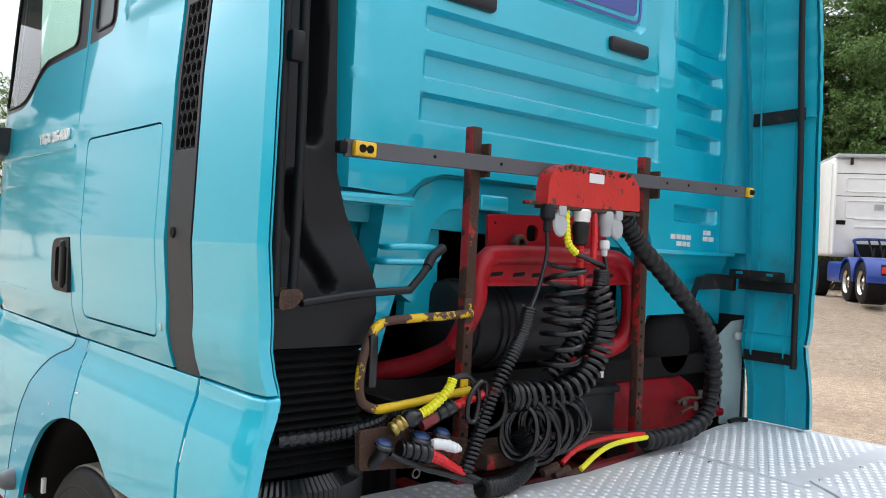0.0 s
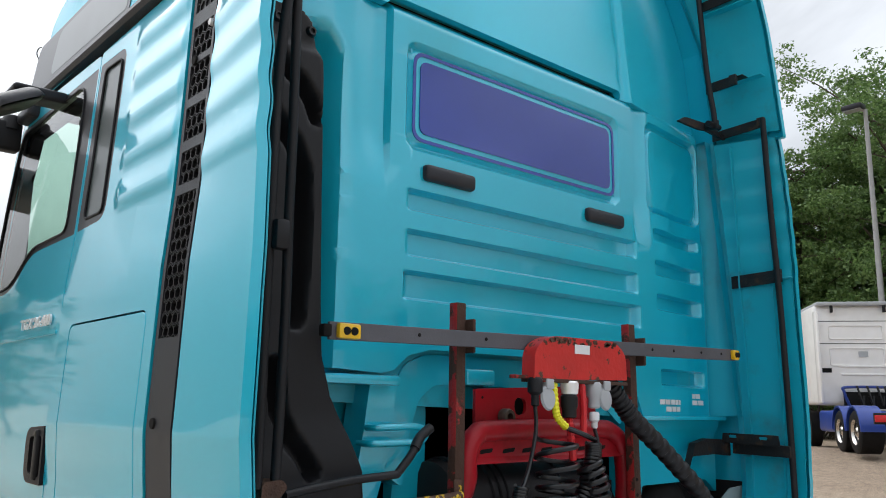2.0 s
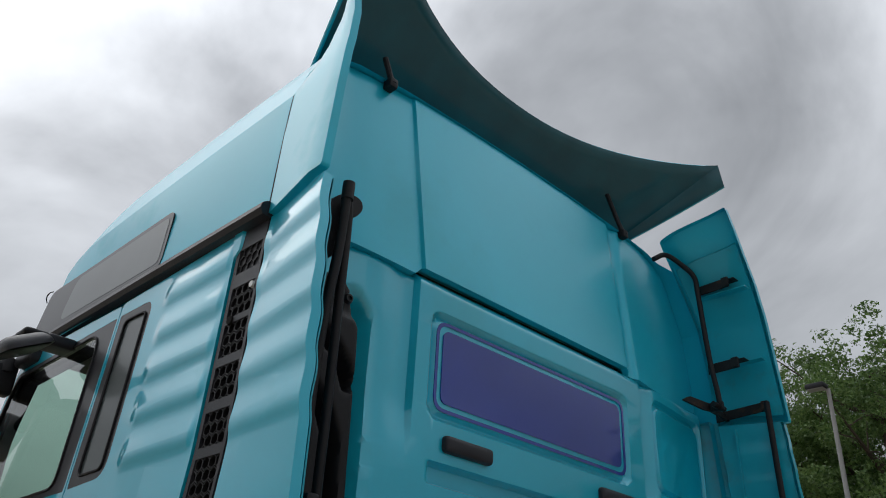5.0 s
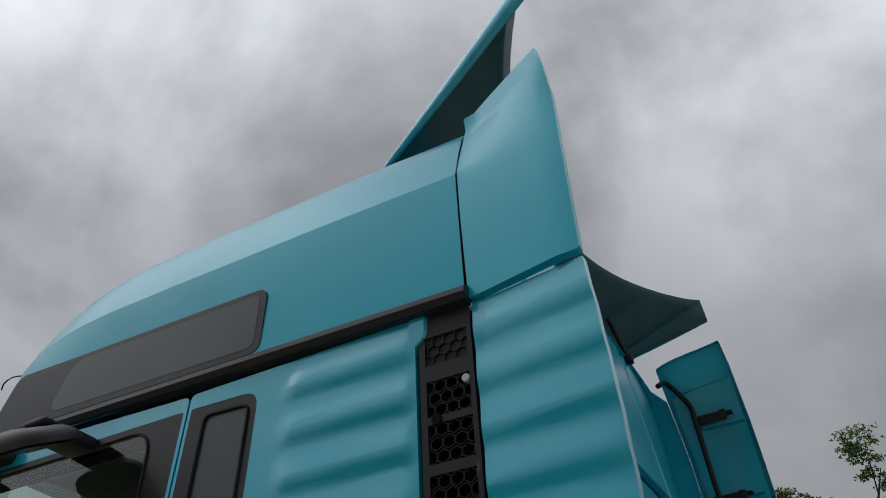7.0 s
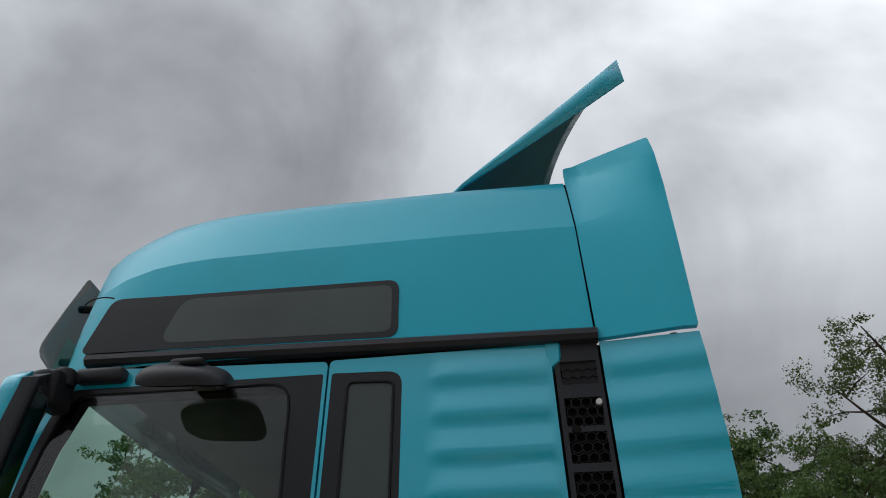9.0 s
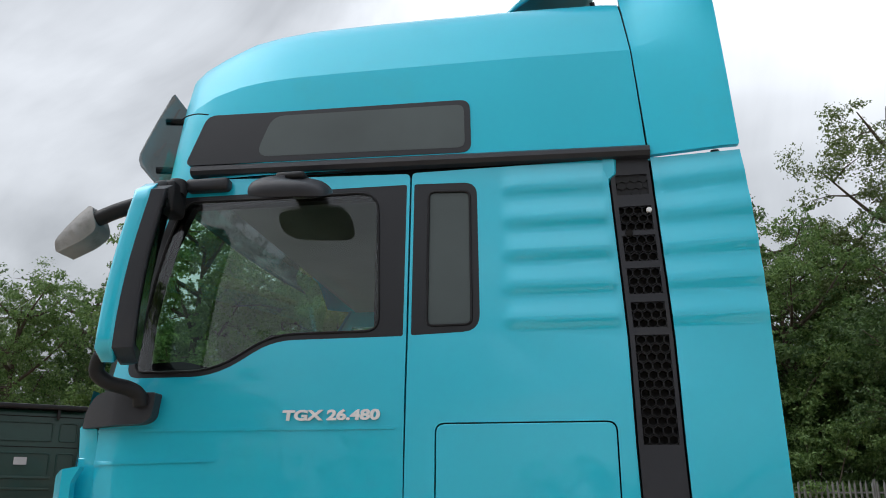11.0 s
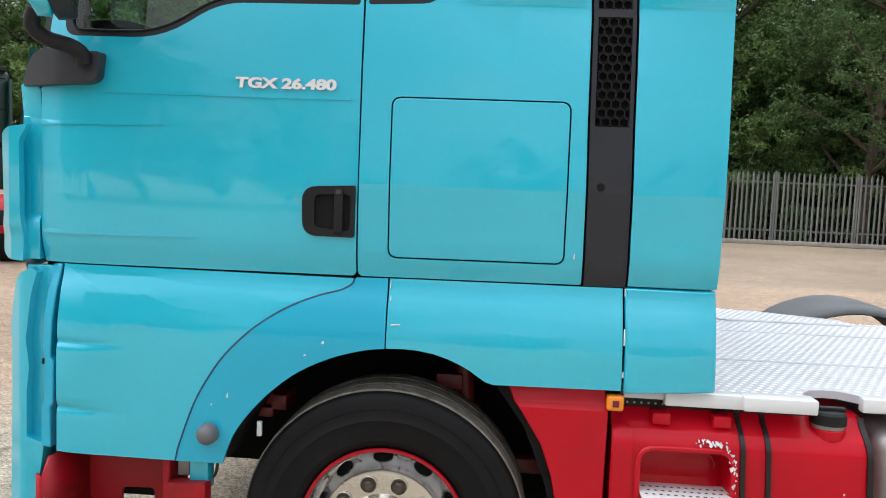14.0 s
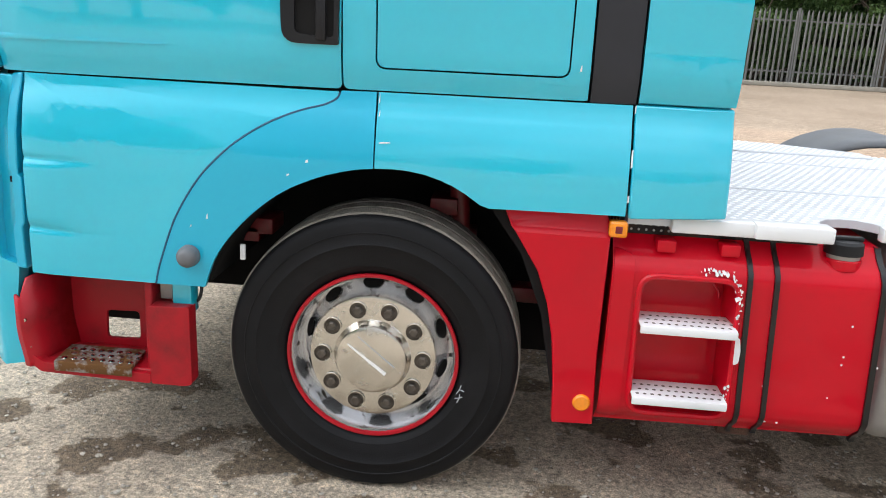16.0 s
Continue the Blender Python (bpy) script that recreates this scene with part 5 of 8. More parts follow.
part("lamp_core", boxed((0.764, -0.024, 1.007), (0.786, -0.02, 1.03), 0.002), RED_DULL, amb)

# entry step box: a well that narrows towards its back
sb = bmesh.new()
box(sb, (-1.20, 0.01, 0.362), (-0.75, 0.20, 0.395))
box(sb, (-0.79, 0.02, 0.37), (-0.762, 0.20, 0.72))
stepbox = part("entry_step", sb, RED, truck, "red entry step well", bevel=0.008)
wall = bmesh.new()
WELL = [(-1.232, 0.0, 0.640), (-1.216, -0.008, 0.628), (-1.20, 0.004, 0.70), (-1.158, 0.20, 0.72)]
cols = [[wall.verts.new((x + 0.020 * step(0.52 - z, 0.0, 0.14), y, z)) for z in (0.38, 0.40, 0.44, 0.48, 0.52, top)] for x, y, top in WELL]
for p, q in zip(cols, cols[1:]):
    for i in range(5):
        wall.faces.new((p[i], p[i + 1], q[i + 1], q[i]))
well_side = part("well_side", wall, RED, stepbox, smooth=50)
well_sheet = well_side.modifiers.new("sheet", "SOLIDIFY")
well_sheet.thickness = 0.012
part("step_cheek", panel(rounded([(-0.763, 0.352), (-0.622, 0.353), (-0.624, 0.642), (-0.763, 0.638)], 0.012), lambda u, v, d: (u, -0.012 + 0.5 * max(u + 0.645, 0) + d, v), us=[-0.645], thick=0.06), RED, stepbox, bevel=0.006)
part("step_lip", panel(rounded([(-1.205, 0.395), (-1.16, 0.362), (-0.765, 0.352), (-0.765, 0.388), (-1.15, 0.398), (-1.20, 0.43)], 0.012), lambda u, v, d: (u, -0.012 + d, v), thick=0.04), RED, stepbox, bevel=0.005)
WELL_HOLE = rounded([(-1.022, 0.418), (-0.896, 0.422), (-0.895, 0.530), (-1.019, 0.526)], 0.018)
part("well_back", panel([(-1.165, 0.38), (-0.78, 0.38), (-0.78, 0.72), (-1.165, 0.72)], lambda u, v, d: (u, 0.20 + d, v), [WELL_HOLE], thick=0.015), RED, stepbox, bevel=0.004)
# black box added as the dark of the hole's upper part
part("hole_bracket", boxed((-1.10, 0.30, 0.455), (-0.85, 0.36, 0.60), 0.01), VOID, stepbox)
part("cable_loop", rod([(-0.63, 0.10, 0.73), (-0.612, 0.09, 0.69), (-0.618, 0.08, 0.645), (-0.64, 0.08, 0.63)], 0.006, 8), HOSE, stepbox, "black cable behind the step")
part("well_shade", boxed((-0.745, 0.05, 0.645), (-0.70, 0.12, 0.73), 0.006), TANK_GREY, stepbox)
tread = part("tread_plate", panel([(-1.105, -0.018), (-0.828, -0.018), (-0.845, 0.13), (-1.122, 0.13)], lambda u, v, d: (u, v, 0.412 - d), thick=0.012), TREAD_RUST, stepbox, "worn rusty perforated metal tread")
part("tread_lip", boxed((-1.105, -0.026, 0.376), (-0.826, -0.0185, 0.414), 0.003), TREAD_RUST, tread)
for i in range(8):
    for j in range(3):
        part("stud", lathe(bmesh.new(), [(0.0, 0.004), (0.008, 0.003), (0.012, 0.0)], (-1.085 + i * 0.034 + 0.017 * (j % 2) - 0.004 * j, 0.012 + j * 0.04, 0.412), "z", 8), STEEL, tread)
for q in ((-1.185, 0.07, 0.60), (-1.207, -0.008, 0.55), (-1.197, -0.006, 0.45)):
    part("rivet", lathe(bmesh.new(), [(0.0, -0.006), (0.007, -0.005), (0.009, 0.0)], q, "y", 10), STEEL, stepbox)


# paint worn to white along the gap before the deflector's tail
rc = random.Random(17)
for z0, z1 in ((1.372, 1.399), (1.212, 1.268), (1.105, 1.128)):
    w = 0.002 + 0.004 * rc.random()
    part("worn_edge", panel([(0.7895, z0), (0.7895 + w, z0 + 0.004), (0.7895 + w * 0.8, z1), (0.7895, z1 - 0.003)], lambda u, v, d: (u, side_y(u, v) + 0.003 + d, v), thick=0.006), WHITE_CHIP, truck)

# ---- wheels ----
def build_wheel(centre, sign, dressed=True):
    """sign -1: the face points to -y."""
    cx, cy, cz = centre
    R = 0.506
    tb = bmesh.new()
    P = [(0.298, 0.030), (0.312, 0.014), (0.328, 0.008), (0.330, 0.0065), (0.333, 0.0065), (0.335, 0.006), (0.37, -0.001), (0.400, -0.003), (0.402, -0.0045), (0.4045, -0.0045), (0.4065, -0.003), (0.440, -0.001), (0.442, -0.0025), (0.4445, -0.0025), (0.4465, 0.0), (0.470, 0.004), (0.486, 0.010), (0.496, 0.018), (0.5005, 0.028)]
    lathe(tb, [(r, h * -sign) for r, h in P], centre, "y", 72)
    lathe(tb, [(r, (0.30 - h) * -sign) for r, h in reversed(P)], centre, "y", 72)
    for v in tb.verts:                       # flattened foot
        if v.co.z < 0.012:
            v.co.z = 0.012 + (v.co.z - 0.012) * 0.1
            v.co.y += sign * 0.006
    tyre = part("tyre", tb, RUBBER, None, "black tyre with a worn dusty tread", smooth=35)
    trb = bmesh.new()
    h0, h1 = 0.028, 0.272
    lathe(trb, [(0.500, h0 * -sign), (R, 0.034 * -sign), (R + 0.003, 0.10 * -sign), (R - 0.008, 0.103 * -sign), (R - 0.008, 0.110 * -sign), (R + 0.003, 0.113 * -sign), (R + 0.003, 0.185 * -sign),
                (R - 0.008, 0.188 * -sign), (R - 0.008, 0.195 * -sign), (R + 0.003, 0.198 * -sign), (R, 0.266 * -sign), (0.500, h1 * -sign)], centre, "y", 72)
    for v in trb.verts:
        if v.co.z < 0.012:
            v.co.z = 0.012 + (v.co.z - 0.012) * 0.1
    tread_ = part("tread", trb, TREAD, None, smooth=30)
    rim = bmesh.new()
    lathe(rim, [(0.299, 0.020 * -sign), (0.297, 0.010 * -sign), (0.288, 0.010 * -sign), (0.284, 0.02 * -sign)], centre, "y", 64)
    ring = part("rim_ring", rim, RED, None, "red painted rim edge")
    rim = bmesh.new()
    s = -sign
    lathe(rim, [(0.285, 0.018 * s), (0.279, 0.03 * s), (0.275, 0.08 * s), (0.271, 0.118 * s), (0.262, 0.130 * s), (0.252, 0.122 * s), (0.226, 0.078 * s), (0.210, 0.058 * s), (0.19, 0.058 * s), (0.06, 0.058 * s)], centre, "y", 80)
    disc = part("rim", rim, ALLOY, None, "silver steel rim with scuffs")
    made = [tyre, tread_, ring, disc]
    for k in range(10):
        t = radians(36 * k + 18 + 4)
        hb_ = bmesh.new()
        lathe(hb_, [(0.0, 0.0), (0.0265, 0.0)], (0, 0, 0), "y", 20)
        for v in hb_.verts:
            v.co.x *= 1.36
        m = Matrix.Translation((cx + 0.241 * math.cos(t), cy + 0.1025 * s, cz + 0.241 * math.sin(t))) @ Matrix.Rotation(-t + math.pi / 2, 4, "Y") @ Matrix.Rotation(radians(58) * sign, 4, "X")
        bmesh.ops.transform(hb_, matrix=Matrix.Translation((0, 0.004 * sign, 0)), verts=hb_.verts)
        bmesh.ops.transform(hb_, matrix=m, verts=hb_.verts)
        made.append(part("hand_hole", hb_, VOID, None))
    cov = bmesh.new()
    lathe(cov, [(0.212, 0.052 * s), (0.221, 0.030 * s), (0.217, 0.022 * s), (0.209, 0.020 * s), (0.134, 0.020 * s), (0.131, 0.017 * s), (0.128, 0.004 * s), (0.119, -0.014 * s), (0.108, -0.018 * s), (0.0, -0.020 * s)], centre, "y", 72)
    cover = part("hub_cover", cov, STEEL, None, "polished stainless hub cover", smooth=35)
    made.append(cover)
    for k in range(10):
        t = radians(36 * k)
        q = (cx + 0.174 * math.cos(t), cy, cz + 0.174 * math.sin(t))
        nb = bmesh.new()
        lathe(nb, [(0.032, 0.0185 * s), (0.031, 0.012 * s), (0.0285, 0.012 * s), (0.027, 0.0195 * s)], q, "y", 20)
        made.append(part("nut_cup", nb, STEEL, None))
        nb = bmesh.new()
        lathe(nb, [(0.0, 0.019 * s), (0.0275, 0.019 * s)], q, "y", 20)
        made.append(part("cup_floor", nb, LOCKNUT, None))
        nb = bmesh.new()
        lathe(nb, [(0.0, 0.002 * s), (0.013, 0.002 * s), (0.017, 0.006 * s), (0.017, 0.019 * s)], q, "y", 6)
        made.append(part("wheel_nut", nb, LOCKNUT, None, smooth=20))
    # the emblem's wedge is plain white, its glint put into the colour
    for (ax, az), (bx, bz), w, mt in (((-0.080, 0.055), (0.052, -0.045), 0.006, FAR_WHITE), ((-0.045, 0.085), (0.082, -0.018), 0.0012, SOCKET_GREY)):
        ln, tilt_ = math.hypot(bx - ax, bz - az), math.atan2(bz - az, bx - ax)
        lb = boxed((0, -0.0015, -w), (ln, 0.0015, w))
        for v in lb.verts:                              # drawn to a point at its upper end
            v.co.z *= 0.25 + 0.75 * v.co.x / ln
        bmesh.ops.transform(lb, matrix=Matrix.Translation((cx + ax, cy - 0.0215 * s, cz + az)) @ Matrix.Rotation(-tilt_, 4, "Y"), verts=lb.verts)
        made.append(part("cover_emblem", lb, mt, None, smooth=1.0))
    return made


def fit_wheel(centre, sign):
    made = build_wheel(centre, sign)
    tyre, tread_, ring, disc = made[:4]
    hub = new("wheel_hub", mesh_of("wheel_hub", lathe(bmesh.new(), [(0.0, 0.0), (0.10, 0.0), (0.10, 0.14 * -sign), (0.0, 0.14 * -sign)], (centre[0], centre[1] + 0.07 * -sign, centre[2]), "y", 24), LOCKNUT))
    hub.name = "wheel"
    tagged(hub, "front wheel with a black tyre and polished hub cover")
    hub.parent = truck
    hub.matrix_parent_inverse = BASE[truck].inverted()
    for o in made:
        o.parent = hub
    return hub


front_wheel = fit_wheel((0.0, 0.033, 0.494), -1)
for ax, az, bx, bz in ((0.296, 0.392, 0.312, 0.425), (0.305, 0.41, 0.322, 0.402), (0.292, 0.375, 0.318, 0.382), (0.300, 0.36, 0.309, 0.392)):
    part("chalk_mark", tube(bmesh.new(), [(ax, 0.0265, az), ((ax + bx) / 2 + 0.003, 0.0262, (az + bz) / 2), (bx, 0.0265, bz)], 0.0016, 5), SOCKET_GREY, front_wheel, "faint chalk mark")
fit_wheel((0.0, W - 0.033, 0.494), 1)

# ---- fuel tank with climbing steps ----
TK_RECESS = rounded([(0.868, 0.395), (1.188, 0.395), (1.175, 0.875), (0.860, 0.872)], 0.06)


def tank_y(z, x=0.0):
    return 0.0 + 0.09 * step(z, 0.86, 0.99) ** 2 + 0.08 * step(z, 0.44, 0.325) ** 2


tank_out = [(0.772, 0.325), (1.628, 0.335), (1.615, 0.99), (0.772, 0.985)]
TZ = [0.34, 0.36, 0.39, 0.42, 0.45, 0.84, 0.87, 0.9, 0.93, 0.96]
tank = part("fuel_tank", panel(tank_out, lambda u, v, d: (u, tank_y(v) + d, v), [TK_RECESS], vs=TZ, thick=0.6), RED_PANEL, truck, "red painted fuel tank with a step recess", bevel=0.012)
part("tank_top", boxed((0.772, 0.09, 0.972), (1.615, 0.62, 0.992), 0.008), RED_PANEL, tank)
part("tank_end", boxed((1.645, 0.03, 0.34), (2.4, 0.62, 0.96), 0.07, 4), TANK_GREY, truck, "dull aluminium air tank")
rec = bmesh.new()
n = len(TK_RECESS)
fr_ = [rec.verts.new((u, tank_y(v) + 0.001, v)) for u, v in TK_RECESS]
mid = [rec.verts.new((1.02 + (u - 1.02) * 0.95, 0.05, 0.635 + (v - 0.635) * 0.96)) for u, v in TK_RECESS]
bk = [rec.verts.new((1.02 + (u - 1.02) * 0.90, 0.14, 0.635 + (v - 0.635) * 0.93)) for u, v in TK_RECESS]
for i in range(n):
    rec.faces.new((fr_[i - 1], fr_[i], mid[i], mid[i - 1]))
    rec.faces.new((mid[i - 1], mid[i], bk[i], bk[i - 1]))
rec.faces.new(bk)
part("step_recess", rec, RED_PANEL, tank, smooth=60)
rim_pts = [(u, tank_y(v) - 0.002, v) for u, v in TK_RECESS]
part("recess_lip", tube(bmesh.new(), rim_pts, 0.010, 8, closed=True), RED_PANEL, tank)
rq = random.Random(12)
for x0, z0, x1, z1, n in ((1.05, 0.905, 1.15, 0.892, 22), (1.15, 0.892, 1.183, 0.80, 20), (1.182, 0.80, 1.182, 0.73, 9), (1.180, 0.52, 1.176, 0.46, 8)):
    for k in range(n):                               # flakes of paint worn off to the white primer
        q = (k + rq.random()) / n
        x, z = x0 + (x1 - x0) * q + rq.gauss(0, 0.006), z0 + (z1 - z0) * q + rq.gauss(0, 0.005)
        a, r = rq.random() * 6.28, 0.0012 + 0.0045 * rq.random() ** 1.5
        poly = [(x + r * (0.6 + 0.8 * rq.random()) * math.cos(a + t), z + 1.5 * r * (0.6 + 0.8 * rq.random()) * math.sin(a + t)) for t in (0, 1.2, 2.5, 3.6, 5.0)]
        part("paint_flake", panel(poly, lambda u, v, d: (u, tank_y(v) - (0.0125 if 1.165 < u < 1.2 or v > 0.865 else 0.004) + d, v), thick=0.006), WHITE, tank)
part("primer_patch", panel(rounded([(1.185, 0.594), (1.201, 0.602), (1.203, 0.64), (1.195, 0.688), (1.181, 0.683), (1.183, 0.64)], 0.006), lambda u, v, d: (u, tank_y(v) - 0.012 + d, v), thick=0.012), WHITE, tank, "chipped white patch")
for z in (0.709, 0.462):
    st = part("climbing_step", boxed((0.872, -0.055, z - 0.014), (1.176, -0.045, z + 0.012), 0.003), WHITE, tank, "white perforated metal climbing step")
    part("step_top", boxed((0.872, -0.048, z + 0.006), (1.176, 0.09, z + 0.013), 0.002), WHITE, st)
    for i in range(12):
        for j in range(3):
            x = 0.892 + i * 0.024 + (0.012 if j % 2 else 0)
            if x < 1.17:
                part("hole", lathe(bmesh.new(), [(0.0, 0.0), (0.0065, 0.0)], (x, -0.025 + j * 0.036, z + 0.0140), "z", 8), LOCKNUT, st)
for x0, w in ((1.205, 0.016), (1.288, 0.016), (1.612, 0.018)):
    sbm = bmesh.new()
    ring = []
    for z in [0.318, 0.325, 0.35, 0.38, 0.42, 0.45, 0.84, 0.87, 0.9, 0.93, 0.96, 0.985, 0.994]:
        xx = x0 + (0.63 - z) * 0.05
        y = tank_y(z) - 0.010
        ring.append([sbm.verts.new((xx, y, z)), sbm.verts.new((xx + w, y, z)), sbm.verts.new((xx + w, y + 0.02, z)), sbm.verts.new((xx, y + 0.02, z))])
    for a, b in zip(ring, ring[1:]):
        for k in range(4):
            sbm.faces.new((a[k], a[(k + 1) % 4], b[(k + 1) % 4], b[k]))
    part("tank_strap", sbm, HOSE, tank, "black rubber-lined strap")
for x in (0.905, 1.105):
    part("tank_lug", boxed((x, 0.02, 0.945), (x + 0.06, 0.09, 0.985), 0.006), RED_PANEL, tank)
arc = [(1.02 + 0.128 * math.cos(t), 0.128, 0.775 + 0.085 * math.sin(t)) for t in (math.pi * k / 20 for k in range(21))]
part("recess_bead", tube(bmesh.new(), arc, 0.005, 6), RED_PANEL, tank)
part("tank_flange", panel(rounded([(0.776, 0.345), (0.842, 0.345), (0.842, 0.93), (0.776, 0.95)], 0.02), lambda u, v, d: (u, tank_y(v) - 0.006 + d, v), vs=TZ, thick=0.012), RED_PANEL, tank, bevel=0.004)
grille = part("perforated_strip", boxed((0.79, 0.088, 0.985), (1.42, 0.094, 1.035), 0.002), BLACK_WORN, tank, "black perforated strip under the deck edge")
dots = bmesh.new()
for i in range(26):
    for j in range(2):
        lathe(dots, [(0.0, 0.0), (0.004, 0.0), (0.0045, 0.003)], (0.805 + i * 0.024 + 0.012 * j, 0.0865, 1.0 + 0.018 * j), "y", 8)
part("perforation", dots, SOCKET_GREY, grille, kind="stuff")
cap = part("filler_neck", lathe(bmesh.new(), [(0.058, 0.0), (0.058, 0.03), (0.054, 0.034)], (1.495, 0.075, 0.925), "z", 28), RED_PANEL, tank)
part("neck_ring", lathe(bmesh.new(), [(0.053, 0.03), (0.053, 0.05)], (1.495, 0.075, 0.925), "z", 28), TANK_GREY, cap)
part("fuel_cap", lathe(bmesh.new(), [(0.0, 0.092), (0.05, 0.09), (0.058, 0.082), (0.060, 0.048)], (1.495, 0.075, 0.925), "z", 28), BLACK, cap, "black plastic fuel cap")
part("cap_grip", boxed((1.439, 0.063, 1.012), (1.551, 0.087, 1.028), 0.006), BLACK, cap)
part("tank_bracket", boxed((1.2, 0.10, 0.29), (1.31, 0.5, 0.325), 0.008), RUSTY, tank)
rv = random.Random(3)
for k in range(14):
    x, z = 0.79 + rv.random() * 0.85, 0.36 + rv.random() * 0.55
    if not (0.85 < x < 1.2):
        part("paint_speck", lathe(bmesh.new(), [(0.0, -0.0015), (0.0012 + 0.003 * rv.random(), -0.001), (0.0045, 0.002)], (x, tank_y(z), z), "y", 7), WHITE, tank)

# ---- mirrors ----
# kerb mirror over the door: a dish whose glass looks down and in at the door
KM, KE, KN = Vector((-0.520, -0.112, 2.802)), Vector((0, -0.88, -0.475)), Vector((0, -0.475, 0.88))


def dish(r, inner, h):
    """A rounded dish of half-length 0.15, narrower ahead; r scales its rim, h its height along the back."""
    bm = bmesh.new()
    rings = []
    for k in range(9):
        t = k / 8
        f, up = math.cos(t * math.pi / 2) ** 0.55 if k < 8 else 0.0, math.sin(t * math.pi / 2)
        ring = []
        for i in range(36):
            a = 2 * math.pi * i / 36
            c, sn = math.cos(a), math.sin(a)
            u = math.copysign(abs(c) ** 0.55, c) * 0.150 * r
            w = math.copysign(abs(sn) ** 0.6, sn) * (0.080 + 0.012 * c) * r
            ring.append(bm.verts.new(KM + Vector((u * f - 0.012 * up, 0, -0.010 * c)) + KE * (w * f) + KN * (up * h + inner)))
        rings.append(ring)
    for p, q in zip(rings, rings[1:]):
        for i in range(36):
            bm.faces.new((p[i - 1], p[i], q[i], q[i - 1]))
    bm.faces.new(rings[0])
    bmesh.ops.remove_doubles(bm, verts=bm.verts, dist=1e-5)
    return bm


kerb_mirror = part("kerb_mirror", dish(1.0, 0.0, 0.058), GREY_PLASTIC, truck, "black plastic kerb mirror pod over the door", smooth=55)
# black face: the pod's dark reflection is put into its colour
part("mirror_face", dish(0.90, -0.004, 0.002), FRIT, kerb_mirror)
part("mirror_clamp", boxed((-0.575, -0.135, 2.850), (-0.465, -0.03, 2.882), 0.014, 3), BLACK, kerb_mirror)
part("mirror_arm", boxed((-0.565, -0.06, 2.838), (-0.455, 0.05, 2.880), 0.014, 3), GREY_PLASTIC, kerb_mirror)


# tall main mirror: painted shell ahead, black housing behind
def tower(outer, inner, ya, yb, r, lean, n=16):
    """A leaning upright housing with rounded edges and ends; its foot spans outer along ya and inner along yb."""
    bm = bmesh.new()
    rings = []
    for k in range(n + 1):
        t = k / n
        z = 2.198 + 0.635 * t
        sq = max(0.25, min(1.0, math.sqrt(max(0, 1 - (1 - min(t / 0.07, 1)) ** 2)), math.sqrt(max(0, 1 - (1 - min((1 - t) / 0.04, 1)) ** 2))))
        off = lean * t - 0.018 * math.sin(math.pi * min(1.0, t * 1.1))          # the edge bows forward
        cx, cy = (outer[0] + outer[1]) / 2 + off, (ya + yb) / 2
        ring = rounded([(outer[0] + off, ya), (outer[1] + off, ya), (inner[1] + off, yb), (inner[0] + off, yb)], r, 4)
        rings.append([bm.verts.new((cx + (x - cx) * (0.6 + 0.4 * sq), cy + (y - cy) * sq, z)) for x, y in ring])
    for a, b in zip(rings, rings[1:]):
        for i in range(len(a)):
            bm.faces.new((a[i - 1], a[i], b[i], b[i - 1]))
    bm.faces.new(rings[0])
    bm.faces.new(rings[-1])
    return bm


main_mirror = part("main_mirror", tower((-1.122, -1.050), (-1.122, -1.080), -0.254, -0.135, 0.018, 0.084), TEAL, truck, "tall main mirror with a turquoise shell", smooth=50)
part("mirror_back", tower((-1.066, -0.976), (-1.108, -1.050), -0.250, -0.070, 0.016, 0.058), GREY_PLASTIC, main_mirror, smooth=50)
part("mirror_face", panel(rounded([(-0.225, 2.25), (-0.085, 2.25), (-0.085, 2.78), (-0.225, 2.78)], 0.03), lambda u, v, d: (-0.973 - 0.411 * (u + 0.249) + 0.058 * (v - 2.198) / 0.635 - 0.018 * math.sin(math.pi * min(1.0, (v - 2.198) / 0.577)) + d * 0.1, u, v), vs=[2.3, 2.4, 2.5, 2.6, 2.7], thick=0.003), DARK_MIRROR, main_mirror)
part("lower_arm", rod([(-1.150, -0.15, 2.235), (-1.166, -0.14, 2.205), (-1.168, -0.13, 2.172), (-1.133, -0.11, 2.143), (-1.073, -0.08, 2.126), (-1.045, -0.06, 2.105), (-1.04, -0.05, 2.07)], 0.026, 12), BLACK, main_mirror)
part("arm_base", panel(rounded([(-1.300, 2.000), (-1.036, 2.008), (-0.998, 2.026), (-0.989, 2.116), (-1.061, 2.116), (-1.165, 2.130), (-1.245, 2.115), (-1.288, 2.062)], [0.01, 0.02, 0.02, 0.012, 0.01, 0.03, 0.03, 0.02]), lambda u, v, d: (u, side_y(u, v) - 0.048 + 0.12 * max(-1.14 - u, 0) + d, v), us=NOSE_X + [-1.14], thick=0.06), GREY_PLASTIC, main_mirror, "black mirror arm base", bevel=0.010)
part("upper_arm", rod([(-1.04, -0.14, 2.80), (-1.04, -0.10, 2.855), (-1.02, -0.04, 2.885), (-1.0, 0.02, 2.90)], 0.028, 12), BLACK, main_mirror)
part("mirror_bracket", boxed((-1.055, -0.085, 2.775), (-0.985, 0.03, 2.90), 0.015, 3), BLACK, main_mirror)
part("upper_pivot", lathe(bmesh.new(), [(0.0, 0.03), (0.028, 0.028), (0.036, 0.018), (0.036, -0.03), (0.0, -0.035)], (-1.01, -0.01, 2.895), "z", 20), BLACK, main_mirror)
